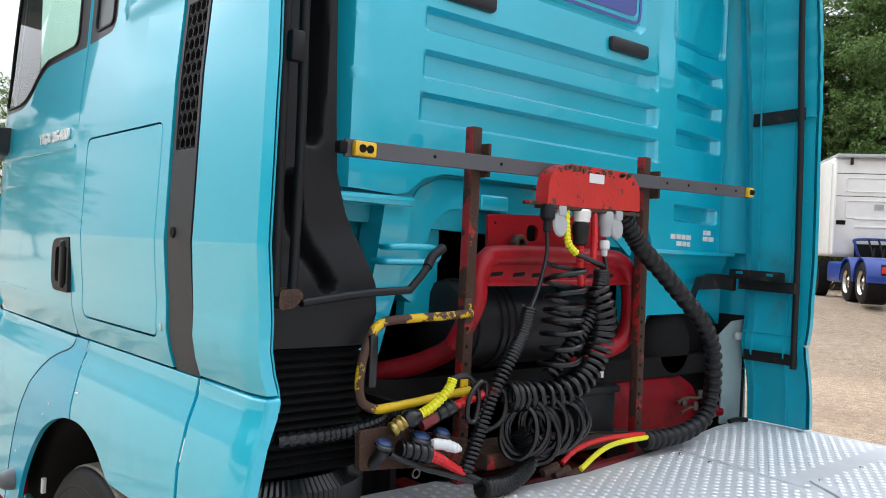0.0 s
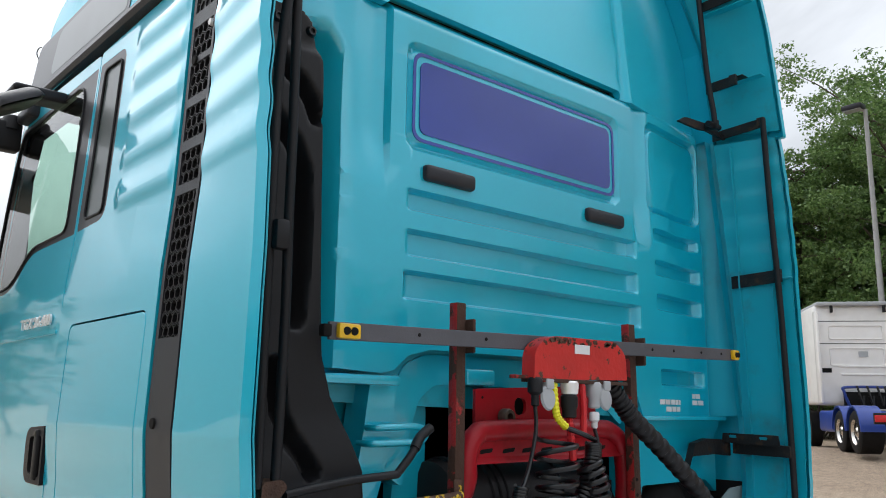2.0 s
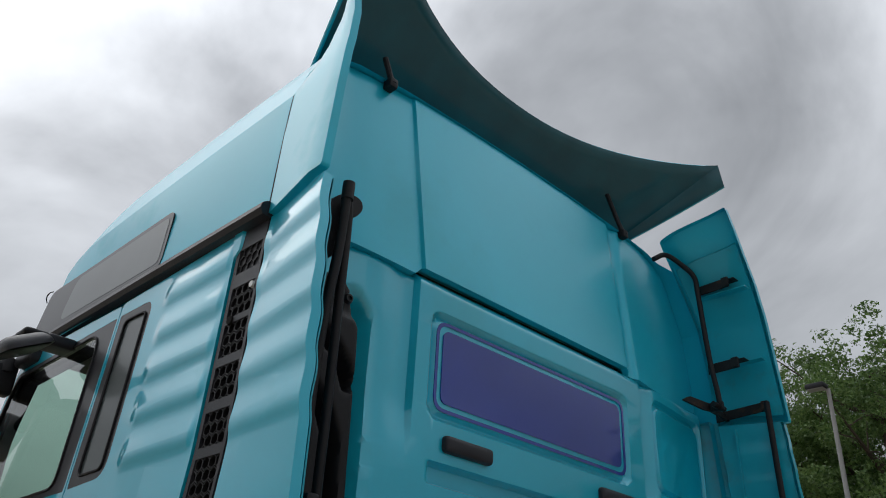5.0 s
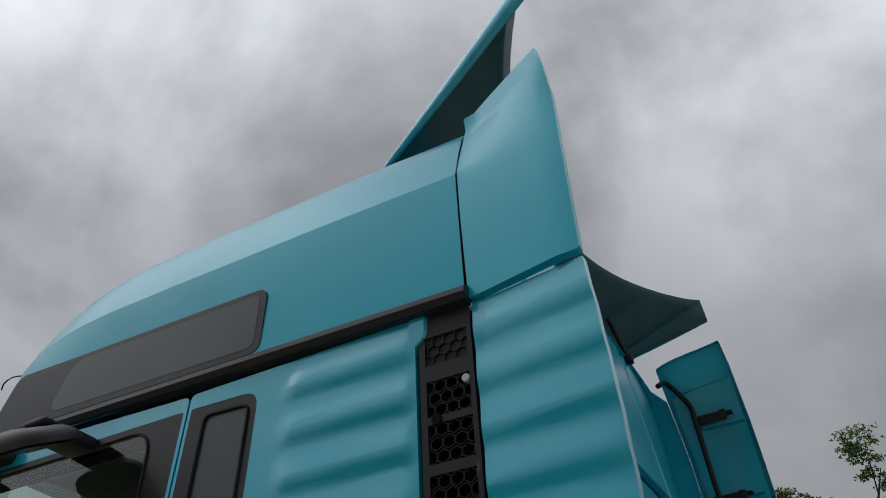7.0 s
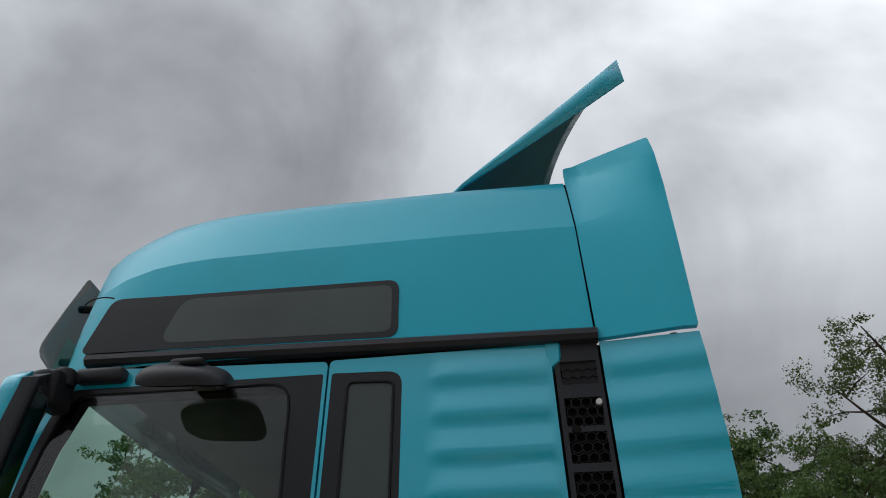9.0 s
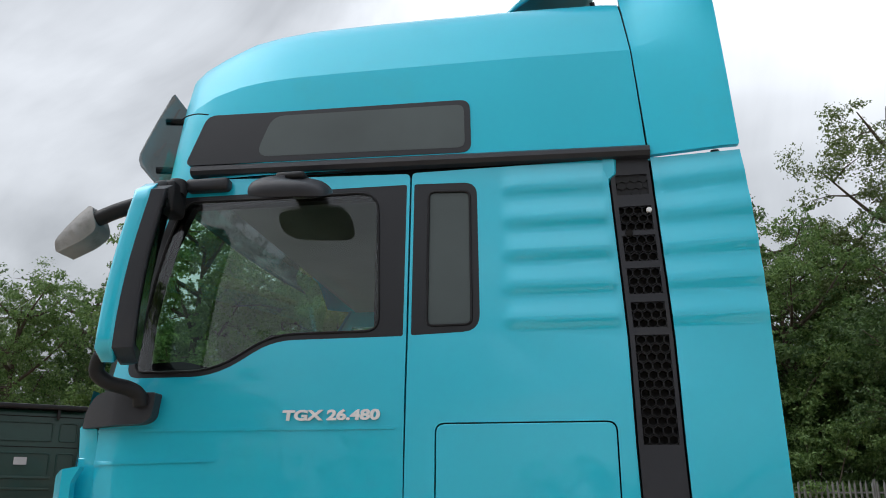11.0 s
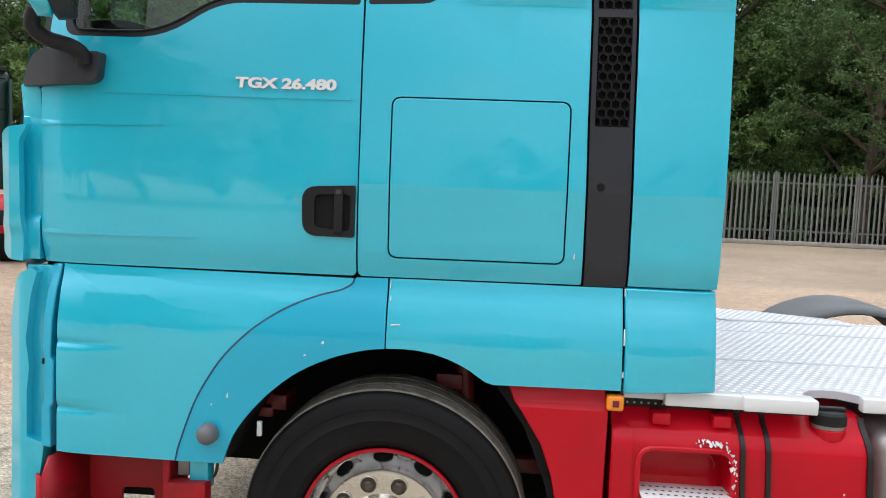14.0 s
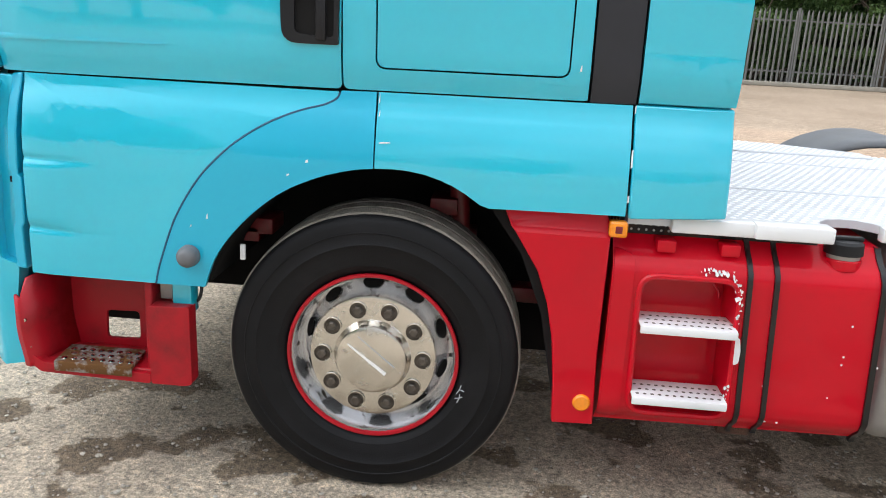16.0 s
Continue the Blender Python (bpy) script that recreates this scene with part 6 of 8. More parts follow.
part("upper_base", boxed((-0.99, 0.0, 2.885), (-0.815, 0.07, 2.935), 0.016, 3), GREY_PLASTIC, main_mirror)
far_mirror = part("main_mirror", tower((-1.122, -1.050), (-1.122, -1.080), W + 0.254, W + 0.135, 0.018, 0.084), TEAL, truck, "tall main mirror with a turquoise shell", smooth=50)
part("mirror_back", tower((-1.066, -0.976), (-1.108, -1.050), W + 0.250, W + 0.070, 0.016, 0.058), GREY_PLASTIC, far_mirror, smooth=50)
part("lower_arm", rod([(-1.150, W + 0.15, 2.235), (-1.168, W + 0.13, 2.172), (-1.133, W + 0.11, 2.143), (-1.05, W + 0.03, 2.10)], 0.026, 12), BLACK, far_mirror)
# front mirror: a wedge-shaped weathered shell on a forward arm
front_mirror = part("front_mirror", rod([(-1.05, -0.06, 2.84), (-1.13, -0.09, 2.80), (-1.20, -0.10, 2.775), (-1.28, -0.10, 2.745)], 0.029, 12), BLACK, truck, "front mirror on a forward arm")
FM = rounded([(-1.398, 2.618), (-1.405, 2.668), (-1.357, 2.738), (-1.295, 2.800), (-1.276, 2.790), (-1.254, 2.725), (-1.258, 2.70), (-1.30, 2.665)], [0.012, 0.03, 0.05, 0.012, 0.015, 0.03, 0.02, 0.03])
part("mirror_shell", panel(FM, lambda u, v, d: (u, -0.135 + 0.25 * abs(0.7 * (u + 1.34) - (v - 2.70)) + d, v), us=[-1.40, -1.37, -1.34, -1.31, -1.28], vs=[2.64, 2.67, 2.70, 2.73, 2.76], thick=0.10), SHELL_GREY, front_mirror, "weathered pale grey mirror shell", bevel=0.008)
# ---- chassis and deck behind the cab ----
for y in (0.80, W - 0.88):
    part("chassis_rail", boxed((-1.2, y, 0.72), (4.6, y + 0.08, 0.98), 0.01), RED_DULL, truck, "red chassis rail")
part("cross_member", boxed((0.55, 0.86, 0.74), (0.68, W - 0.88, 0.96), 0.01), RED_DULL, truck)
# unseen box in the engine's place, added to darken the ground below
part("engine_block", boxed((-1.15, 0.62, 0.55), (-0.31, W - 0.62, 1.22), 0.05, 2), VOID, truck, "plain black box under the cab, added to shade the ground")
# black boxes stand in for the unlit depth of the tunnel
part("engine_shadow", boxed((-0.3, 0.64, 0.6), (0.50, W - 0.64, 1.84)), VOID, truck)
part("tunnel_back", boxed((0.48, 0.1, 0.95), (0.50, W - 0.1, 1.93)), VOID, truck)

DK = 1.06
notch = [(1.40, 0.02), (1.405, 0.06), (1.425, 0.12), (1.46, 0.165), (1.51, 0.18), (1.56, 0.175), (1.60, 0.14), (1.63, 0.10), (1.68, 0.085), (2.2, 0.085)]
DECKO = [(0.805, 0.03)] + notch + [(2.2, 0.5), (4.6, 0.5), (4.6, W - 0.5), (2.25, W - 0.75), (1.80, W - 0.45), (1.60, W - 0.42), (1.58, 2.51), (0.765, 2.51), (0.80, 2.2), (0.905, 1.70), (0.97, 1.2), (0.965, 0.92), (0.80, 0.74)]
deck = part("deck_plate", panel(DECKO, lambda u, v, d: (u, v, DK - d), thick=0.03), DECK, truck, "bare aluminium tread-plate catwalk", bevel=0.003)
for a, b in (((0.94, 0.005, 1.015), (1.21, 0.06, 1.063)), ((1.19, -0.02, 1.018), (1.428, 0.06, 1.066)), ((1.60, 0.06, 1.015), (2.2, 0.10, 1.063))):
    part("deck_edge", boxed(a, b, 0.006), WHITE, deck, "white painted deck edge")
part("deck_joint", boxed((0.82, 0.60, DK - 0.001), (3.0, 0.606, DK + 0.003)), DECK, deck)
part("deck_joint", panel([(0.925, 1.722), (1.43, 1.650), (1.43, 1.655), (0.925, 1.727)], lambda u, v, d: (u, v, DK + 0.003 - d), thick=0.004), DECK, deck)
part("deck_joint", boxed((1.43, 1.30, DK - 0.001), (3.0, 1.306, DK + 0.003)), DECK, deck)
part("deck_hatch", panel(rounded([(1.405, 1.735), (1.56, 1.62), (2.2, 1.62), (2.2, 1.80), (1.82, W - 0.49), (1.58, W - 0.44), (1.56, 2.34), (1.405, 2.34)], 0.012), lambda u, v, d: (u, v, DK + 0.006 - d), thick=0.0065), DECK, deck, "raised aluminium deck hatch", bevel=0.002)
for x, y in ((1.43, 1.76), (1.43, 2.05), (1.43, 2.31), (1.0, 1.66), (1.12, 1.645)):
    part("deck_rivet", lathe(bmesh.new(), [(0.0, DK + 0.010), (0.006, DK + 0.009), (0.008, DK + 0.005)], (x, y, 0), "z", 10), STEEL, deck)


def inside(x, y, poly):
    c = False
    for (a, b), (p, q) in zip(poly, poly[1:] + poly[:1]):
        if (b > y) != (q > y) and x < a + (y - b) / (q - b) * (p - a):
            c = not c
    return c


vs_, fs_ = [], []
nx, ny = int((3.3 - 0.8) / 0.036), int(2.5 / 0.033)
for i in range(nx):
    for j in range(ny):
        x, y = 0.80 + i * 0.036 + (0.018 if j % 2 else 0), 0.05 + j * 0.033
        if not all(inside(x + p, y + q, DECKO) for p, q in ((0, 0), (-0.035, 0), (0, 0.03), (0, -0.03))):
            continue
        if abs(y - 1.724 + 0.143 * (x - 0.925)) < 0.024 and x < 1.43 or abs(y - 0.603) < 0.02 or abs(y - 1.303) < 0.02 and x > 1.43:
            continue                                  # plain bands along the joints
        if (1.335 < x < 1.425 and y > 1.70) or (x > 1.40 and 1.60 < y < 1.745 and abs(y - 1.735 + 0.74 * (x - 1.405)) < 0.03):
            continue
        top = DK + (0.006 if x > 1.41 and y > 1.64 else 0.0)
        k = len(vs_)
        for r, h in ((1.0, -0.0005), (0.66, 0.0022), (0.34, 0.0028)):
            for q in range(8):
                t = math.pi * q / 4
                vs_.append((x + 0.0125 * r * math.cos(t), y + 0.0090 * r * math.sin(t), top + h))
        for r in (0, 8):
            fs_ += [(k + r + q, k + r + (q + 1) % 8, k + r + 8 + (q + 1) % 8, k + r + 8 + q) for q in range(8)]
        fs_.append(tuple(k + 16 + q for q in range(8)))
me = bpy.data.meshes.new("tread_pattern")
me.from_pydata(vs_, [], fs_)
me.materials.append(STUD)
part("tread_pattern", me, STUD, deck, kind="stuff")

# far rear wheel with its mudguard
gb = bmesh.new()
prof_y = [(1.86, 0.585), (1.88, 0.612), (1.95, 0.625), (2.34, 0.625), (2.40, 0.612), (2.42, 0.58)]
rings = []
for k in range(25):
    t = radians(-5 + 190 * k / 24)
    rings.append([gb.verts.new((2.345 + (r + 0.012) * math.cos(t), y, 0.500 + (r + 0.012) * math.sin(t))) for y, r in prof_y])
for a, b in zip(rings, rings[1:]):
    for i in range(len(a) - 1):
        gb.faces.new((a[i], a[i + 1], b[i + 1], b[i]))
guard = part("mudguard", gb, MUDGUARD, truck, "grey plastic rear mudguard", smooth=50)
gs = guard.modifiers.new("sheet", "SOLIDIFY")
gs.thickness = 0.012
for y in (1.98, 2.12):
    part("mudguard_slot", boxed((1.74, y, 0.75), (1.775, y + 0.03, 0.80), 0.006), VOID, guard)
rw_ = bmesh.new()
lathe(rw_, [(0.0, 0.0), (0.28, 0.0), (0.3, -0.02), (0.45, -0.02), (0.48, 0.02), (0.49, 0.06), (0.49, 0.26), (0.45, 0.3), (0.0, 0.3)], (2.36, 1.99, 0.49), "y", 48)
part("rear_wheel", rw_, RUBBER, truck, "black rear tyre")
rw_ = bmesh.new()
lathe(rw_, [(0.0, 0.0), (0.28, 0.0), (0.3, -0.02), (0.45, -0.02), (0.48, 0.02), (0.49, 0.06), (0.49, 0.26), (0.45, 0.3), (0.0, 0.3)], (2.95, 0.17, 0.49), "y", 48)
part("rear_wheel", rw_, RUBBER, truck, "black rear tyre")

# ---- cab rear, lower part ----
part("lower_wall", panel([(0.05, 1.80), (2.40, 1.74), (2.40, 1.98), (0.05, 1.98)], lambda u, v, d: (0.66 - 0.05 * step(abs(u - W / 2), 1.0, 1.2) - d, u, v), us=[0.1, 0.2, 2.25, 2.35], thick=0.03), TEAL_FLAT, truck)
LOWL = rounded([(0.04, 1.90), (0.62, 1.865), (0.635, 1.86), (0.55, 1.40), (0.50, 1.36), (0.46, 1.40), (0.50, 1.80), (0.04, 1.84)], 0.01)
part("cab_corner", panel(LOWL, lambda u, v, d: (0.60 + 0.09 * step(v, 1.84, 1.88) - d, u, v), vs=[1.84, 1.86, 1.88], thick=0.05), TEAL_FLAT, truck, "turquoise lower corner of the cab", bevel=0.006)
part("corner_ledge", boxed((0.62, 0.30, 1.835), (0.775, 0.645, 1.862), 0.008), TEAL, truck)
# this corner's shade is put into the colour
part("corner_fill", panel([(0.05, 1.36), (0.5, 1.36), (0.56, 1.85), (0.05, 1.87)], lambda u, v, d: (0.53 - d, u, v), thick=0.03), TEAL_SHADED, truck)
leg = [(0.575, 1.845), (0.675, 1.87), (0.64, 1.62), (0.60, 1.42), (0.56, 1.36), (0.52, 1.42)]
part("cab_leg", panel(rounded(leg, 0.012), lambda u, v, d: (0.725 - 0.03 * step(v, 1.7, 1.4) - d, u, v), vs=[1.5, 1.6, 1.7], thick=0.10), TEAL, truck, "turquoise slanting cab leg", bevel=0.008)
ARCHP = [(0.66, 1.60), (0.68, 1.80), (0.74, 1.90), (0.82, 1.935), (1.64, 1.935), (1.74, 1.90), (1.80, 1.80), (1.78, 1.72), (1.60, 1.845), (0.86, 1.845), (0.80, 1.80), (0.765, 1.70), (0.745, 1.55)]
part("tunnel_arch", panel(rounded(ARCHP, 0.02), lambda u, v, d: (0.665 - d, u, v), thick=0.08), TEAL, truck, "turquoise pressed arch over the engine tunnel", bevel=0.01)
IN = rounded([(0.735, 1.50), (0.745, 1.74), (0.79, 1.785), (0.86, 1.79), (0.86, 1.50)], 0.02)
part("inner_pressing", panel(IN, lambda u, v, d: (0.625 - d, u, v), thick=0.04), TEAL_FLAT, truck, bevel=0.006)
part("cab_tie", boxed((0.60, 0.93, 1.845), (0.735, 1.05, 1.895), 0.008), TEAL, truck)
RLOW = [(1.80, 1.48), (1.845, 1.42), (1.875, 1.42), (1.895, 1.50), (2.33, 1.505), (2.41, 1.45), (2.42, 1.76), (1.84, 1.76), (1.80, 1.80)]
part("cab_corner", panel(rounded(RLOW, 0.012), lambda u, v, d: (0.69 - 0.02 * step(v, 1.72, 1.68) - d, u, v), vs=[1.68, 1.70, 1.72], thick=0.08), TEAL, truck, "turquoise lower corner of the cab", bevel=0.008)
# added black plates close the corner, as painted shade
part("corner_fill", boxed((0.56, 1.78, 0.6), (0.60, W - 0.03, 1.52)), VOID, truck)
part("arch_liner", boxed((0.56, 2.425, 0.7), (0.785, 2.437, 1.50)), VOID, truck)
part("wall_flange", boxed((0.66, 1.83, 1.742), (0.735, W - 0.05, 1.758), 0.004), TEAL, truck)
SHIELD = rounded([(2.285, 1.41), (2.36, 1.475), (2.44, 1.485), (2.455, 1.05), (2.315, 1.05), (2.322, 1.18), (2.315, 1.28), (2.30, 1.36)], 0.01)
shield = part("side_shield", panel(SHIELD, lambda u, v, d: (0.785 - 0.25 * (2.45 - u) - d, u, v), us=[2.3, 2.35, 2.4], thick=0.006), SHIELD_PALE, truck, "pale dusty plastic inner shield", bevel=0.002)
part("shield_clip", boxed((0.775, 2.36, 1.40), (0.79, 2.40, 1.43), 0.004), SOCKET_GREY, shield)
part("grab_loop", rod([(0.70, 0.57, 1.722), (0.765, 0.575, 1.722), (0.775, 0.66, 1.725), (0.775, 0.715, 1.722), (0.775, 0.735, 1.703), (0.775, 0.715, 1.684), (0.775, 0.66, 1.682), (0.765, 0.565, 1.680), (0.70, 0.56, 1.680)], 0.010, 10), TEAL, truck, "turquoise grab loop")
for q in ((0.735, 0.60, 1.515), (0.70, 1.83, 1.58)):
    part("bolt_hole", lathe(bmesh.new(), [(0.0, 0.0), (0.012, 0.0), (0.013, -0.004)], q, "x", 12), VOID, truck)
# cab mounting straps on the far corner
part("mount_bracket", panel(rounded([(2.10, 1.555), (2.125, 1.605), (2.30, 1.61), (2.41, 1.60), (2.41, 1.665), (2.24, 1.672), (2.15, 1.655)], 0.01), lambda u, v, d: (0.745 - d, u, v), thick=0.03), BLACK_WORN, truck, "black cab mounting bracket", bevel=0.004)
part("mount_plate", panel(rounded([(0.745, 1.655), (0.99, 1.648), (0.985, 1.690), (0.75, 1.694)], 0.006), lambda u, v, d: (u, 2.345 + d, v), [rounded([(0.775, 1.676), (0.81, 1.675), (0.81, 1.686), (0.775, 1.687)], 0.005), rounded([(0.905, 1.672), (0.94, 1.671), (0.94, 1.682), (0.905, 1.683)], 0.005)], thick=0.006), BLACK_WORN, truck, "black slotted mounting plate", bevel=0.0015)
part("mount_arm", panel([(0.775, 1.612), (1.018, 1.606), (1.018, 1.650), (0.775, 1.658)], lambda u, v, d: (u, 2.372 + d, v), thick=0.04), BLACK_WORN, truck, bevel=0.003)

# ---- far-side deflector stays ----
stay = part("deflector_stay", rod([(0.985, 2.378, 2.99), (0.992, 2.384, 2.6), (1.006, 2.388, 2.2), (1.014, 2.39, 1.7), (1.016, 2.39, 1.31)], 0.0125, 10), BLACK, truck, "black steel stay of the side deflector")


def strap(z, h, y, x0, x1, parent, drop=0.0):
    """A folded sheet strap between the deflector's skin and its stay."""
    bm = panel([(x0, z - h), (x1, z - h + drop), (x1, z + h), (x0, z + h - drop)], lambda u, v, d: (u, y + d, v), thick=0.005)
    box(bm, (x0, y + 0.003, z + h - drop - 0.005), (x0 + 0.17, y + 0.05, z + h - drop - 0.001))
    box(bm, (x1 - 0.03, y - 0.012, z - h + drop), (x1, y + 0.001, z + h))
    return part("stay_strap", bm, BLACK_WORN, parent, "worn black steel strap", bevel=0.0015)


strap(2.318, 0.030, 2.395, 0.795, 1.016, stay, 0.008)
strap(1.343, 0.022, 2.395, 0.80, 1.026, stay)
strap(2.972, 0.026, 2.385, 0.745, 0.99, stay, 0.012)
upper = part("upper_stay", rod([(0.70, 2.05, 3.64), (0.72, 2.125, 3.685), (0.76, 2.20, 3.645), (0.79, 2.24, 3.59), (0.797, 2.245, 3.50), (0.82, 2.24, 3.19), (0.84, 2.24, 3.03), (0.845, 2.24, 2.97)], 0.012, 10), BLACK, truck, "bent black steel stay")
for z in (3.15, 3.535):
    strap(z, 0.024, 2.275, 0.79, 0.935, upper, 0.004)
hinge = part("hinge_plate", panel(rounded([(2.13, 2.985), (2.22, 2.955), (2.40, 2.945), (2.40, 2.965), (2.25, 2.985), (2.16, 3.005)], 0.006), lambda u, v, d: (0.80 - 0.5 * (2.25 - u) * (u < 2.25) - d, u, v), us=[2.25], thick=0.012), BLACK_WORN, upper, "worn black hinge plate", bevel=0.002)
part("hinge_pin", rod([(0.835, 2.20, 2.965), (0.84, 2.28, 2.962)], 0.013, 10), BLACK, hinge)
part("hinge_lug", boxed((0.80, 2.232, 2.945), (0.86, 2.250, 2.985), 0.004), BLACK, hinge)

# ---- air intake on the near side ----
DUCT = [(2.785, 0.10, 0.265), (2.765, 0.10, 0.290), (2.69, 0.10, 0.305), (2.66, 0.10, 0.322), (2.60, 0.10, 0.325), (2.30, 0.105, 0.335), (2.05, 0.11, 0.345), (1.90, 0.115, 0.355), (1.80, 0.12, 0.385), (1.70, 0.125, 0.44), (1.62, 0.13, 0.475), (1.55, 0.135, 0.48), (1.47, 0.14, 0.46)]
outline_d = smooth_path([(0, y1, z) for z, y0, y1 in DUCT], 3)
outline_d = [(q.y, q.z) for q in outline_d] + [(y0, z) for z, y0, y1 in reversed(DUCT)]


SCOOPS = [([(0.185, 2.625), (0.237, 2.587), (0.272, 2.545), (0.289, 2.506)], 0.030, 0.06),
          ([(0.165, 2.48), (0.225, 2.424), (0.255, 2.361), (0.262, 2.25), (0.262, 2.10), (0.256, 1.985)], 0.033, 0.065),
          ([(0.208, 1.87), (0.222, 1.76), (0.25, 1.705), (0.285, 1.66), (0.310, 1.622)], 0.030, 0.06),
          ([(0.12, 2.66), (0.15, 2.62)], 0.025, 0.04), ([(0.12, 2.44), (0.155, 2.40), (0.16, 2.3)], 0.025, 0.04)]


def off_line(y, z, line):
    best = 9.0
    for (a, b), (p, q) in zip(line, line[1:]):
        k = min(max(((y - a) * (p - a) + (z - b) * (q - b)) / ((p - a) ** 2 + (q - b) ** 2), 0), 1)
        best = min(best, math.hypot(y - a - k * (p - a), z - b - k * (q - b)))
    return best


def duct_x(y, z):
    """The stack's rear face, with the scoops moulded into it."""
    y1 = interp(-z, [(-a, c) for a, b, c in DUCT])
    x = 0.85 + 0.02 * step(z, 1.78, 1.62) - 0.05 * step(y, y1 - 0.03, y1) ** 2 - 0.012 * step(z, 2.67, 2.70)
    for line, r, deep in SCOOPS:
        x -= deep * (1 - step(off_line(y, z, line), r * 0.1, r))
    return x


duct = part("air_intake", panel(outline_d, lambda u, v, d: (duct_x(u, v) - d, u, v), us=[0.108 + 0.0062 * k for k in range(60)], vs=[1.48 + 0.0098 * k for k in range(133)], thick=0.16), BLACK, truck, "black plastic air intake stack", smooth=50)
for y, z in ((0.265, 2.735), (0.165, 2.745)):
    part("flange_bolt", lathe(bmesh.new(), [(0.0, 0.004), (0.007, 0.004), (0.007, 0.010), (0.011, 0.010), (0.016, 0.0)], (duct_x(y, z), y, z), "x", 14), HOSE, duct)
bl = bmesh.new()
rings = []
for k in range(31):
    z = 1.475 - k * 0.0105
    e = 0.014 if k % 2 else 0.0
    ring = rounded([(0.66, 0.13 - e), (0.85 + e, 0.13 - e), (0.85 + e, 0.44 + e), (0.66, 0.44 + e)], 0.05, 3)
    rings.append([bl.verts.new((x, y, z)) for x, y in ring])
for a, b in zip(rings, rings[1:]):
    for i in range(len(a)):
        bl.faces.new((a[i - 1], a[i], b[i], b[i - 1]))
part("bellows", bl, BELLOWS, duct, "black ribbed rubber bellows", smooth=25)
lower = bmesh.new()
rings = []
for z, e in ((1.15, 0.0), (1.12, 0.03), (0.98, 0.03), (0.95, 0.0)):
    ring = []
    for k in range(192):
        t = 2 * math.pi * k / 192
        r = 0.17 + e + (0.005 if k % 2 else 0)
        ring.append(lower.verts.new((0.70 + 0.9 * r * math.cos(t), 0.29 + r * 1.15 * math.sin(t), z)))
    rings.append(ring)
for a, b in zip(rings, rings[1:]):
    for i in range(192):
        lower.faces.new((a[i - 1], a[i], b[i], b[i - 1]))
part("filter_housing", lower, HOSE, duct, "black ribbed filter housing", smooth=15)
# stays behind the near deflector
for pts, r in (([(0.985, 0.119, 2.948), (0.975, 0.12, 2.77), (0.965, 0.112, 2.61), (0.955, 0.112, 2.45), (0.95, 0.116, 2.2), (0.94, 0.122, 1.95), (0.93, 0.13, 1.60)], 0.013), ([(0.975, 0.13, 2.93), (0.965, 0.145, 2.86), (0.955, 0.155, 2.62), (0.95, 0.162, 2.40), (0.945, 0.166, 2.2), (0.935, 0.176, 1.95), (0.93, 0.175, 1.60)], 0.012)):
    st = part("deflector_stay", rod(pts, r, 10), BLACK, truck, "black steel stay of the side deflector")
part("stay_head", lathe(bmesh.new(), [(0.0, -0.03), (0.016, -0.03), (0.016, 0.02), (0.0, 0.02)], (0.985, 0.12, 2.945), "z", 12), BLACK, st)
HEAD = rounded([(0.055, 2.88), (0.12, 2.945), (0.165, 2.962), (0.19, 2.955), (0.195, 2.93), (0.175, 2.90), (0.14, 2.885), (0.13, 2.84), (0.125, 2.77), (0.055, 2.70)], 0.012)
part("stay_bracket", panel(HEAD, lambda u, v, d: (0.955 - d, u, v), thick=0.10), BLACK, st, bevel=0.006)
part("stay_link", boxed((0.68, 0.08, 2.905), (0.86, 0.20, 2.93), 0.006), BLACK, st)
part("stay_foot", panel(rounded([(0.135, 1.568), (0.175, 1.572), (0.20, 1.60), (0.185, 1.618), (0.135, 1.612)], 0.012), lambda u, v, d: (0.945 - d, u, v), thick=0.06), RUSTY, st, "rusty stay foot", bevel=0.004)
part("stay_clip", boxed((0.955, 0.115, 2.12), (0.985, 0.15, 2.19), 0.008), BLACK, st)
part("cable", rod([(0.93, 0.17, 1.95), (0.90, 0.20, 1.80), (0.89, 0.205, 1.70)], 0.006, 6), HOSE, truck)
lever = part("lock_lever", rod([(0.93, 0.20, 1.583), (0.92, 0.287, 1.593), (0.915, 0.399, 1.605), (0.915, 0.515, 1.612), (0.915, 0.530, 1.617), (0.914, 0.545, 1.631), (0.91, 0.577, 1.661), (0.90, 0.61, 1.70)], 0.0105, 10), BLACK, truck, "bent black locking lever")
part("lever_grip", rod([(0.908, 0.588, 1.674), (0.90, 0.612, 1.702), (0.895, 0.65, 1.725)], 0.0135, 10), BLACK, lever)
part("corrugated_hose", tube(bmesh.new(), *(lambda p: (p, [0.013 + (0.0045 if i % 2 else 0) for i in range(len(p))]))(smooth_path([(0.90, 0.17, 1.262), (0.90, 0.277, 1.262), (0.90, 0.342, 1.263), (0.90, 0.411, 1.27), (0.89, 0.468, 1.279), (0.88, 0.504, 1.296), (0.86, 0.575, 1.298)], 8)), 10), HOSE, truck, "black corrugated cable hose", smooth=10)

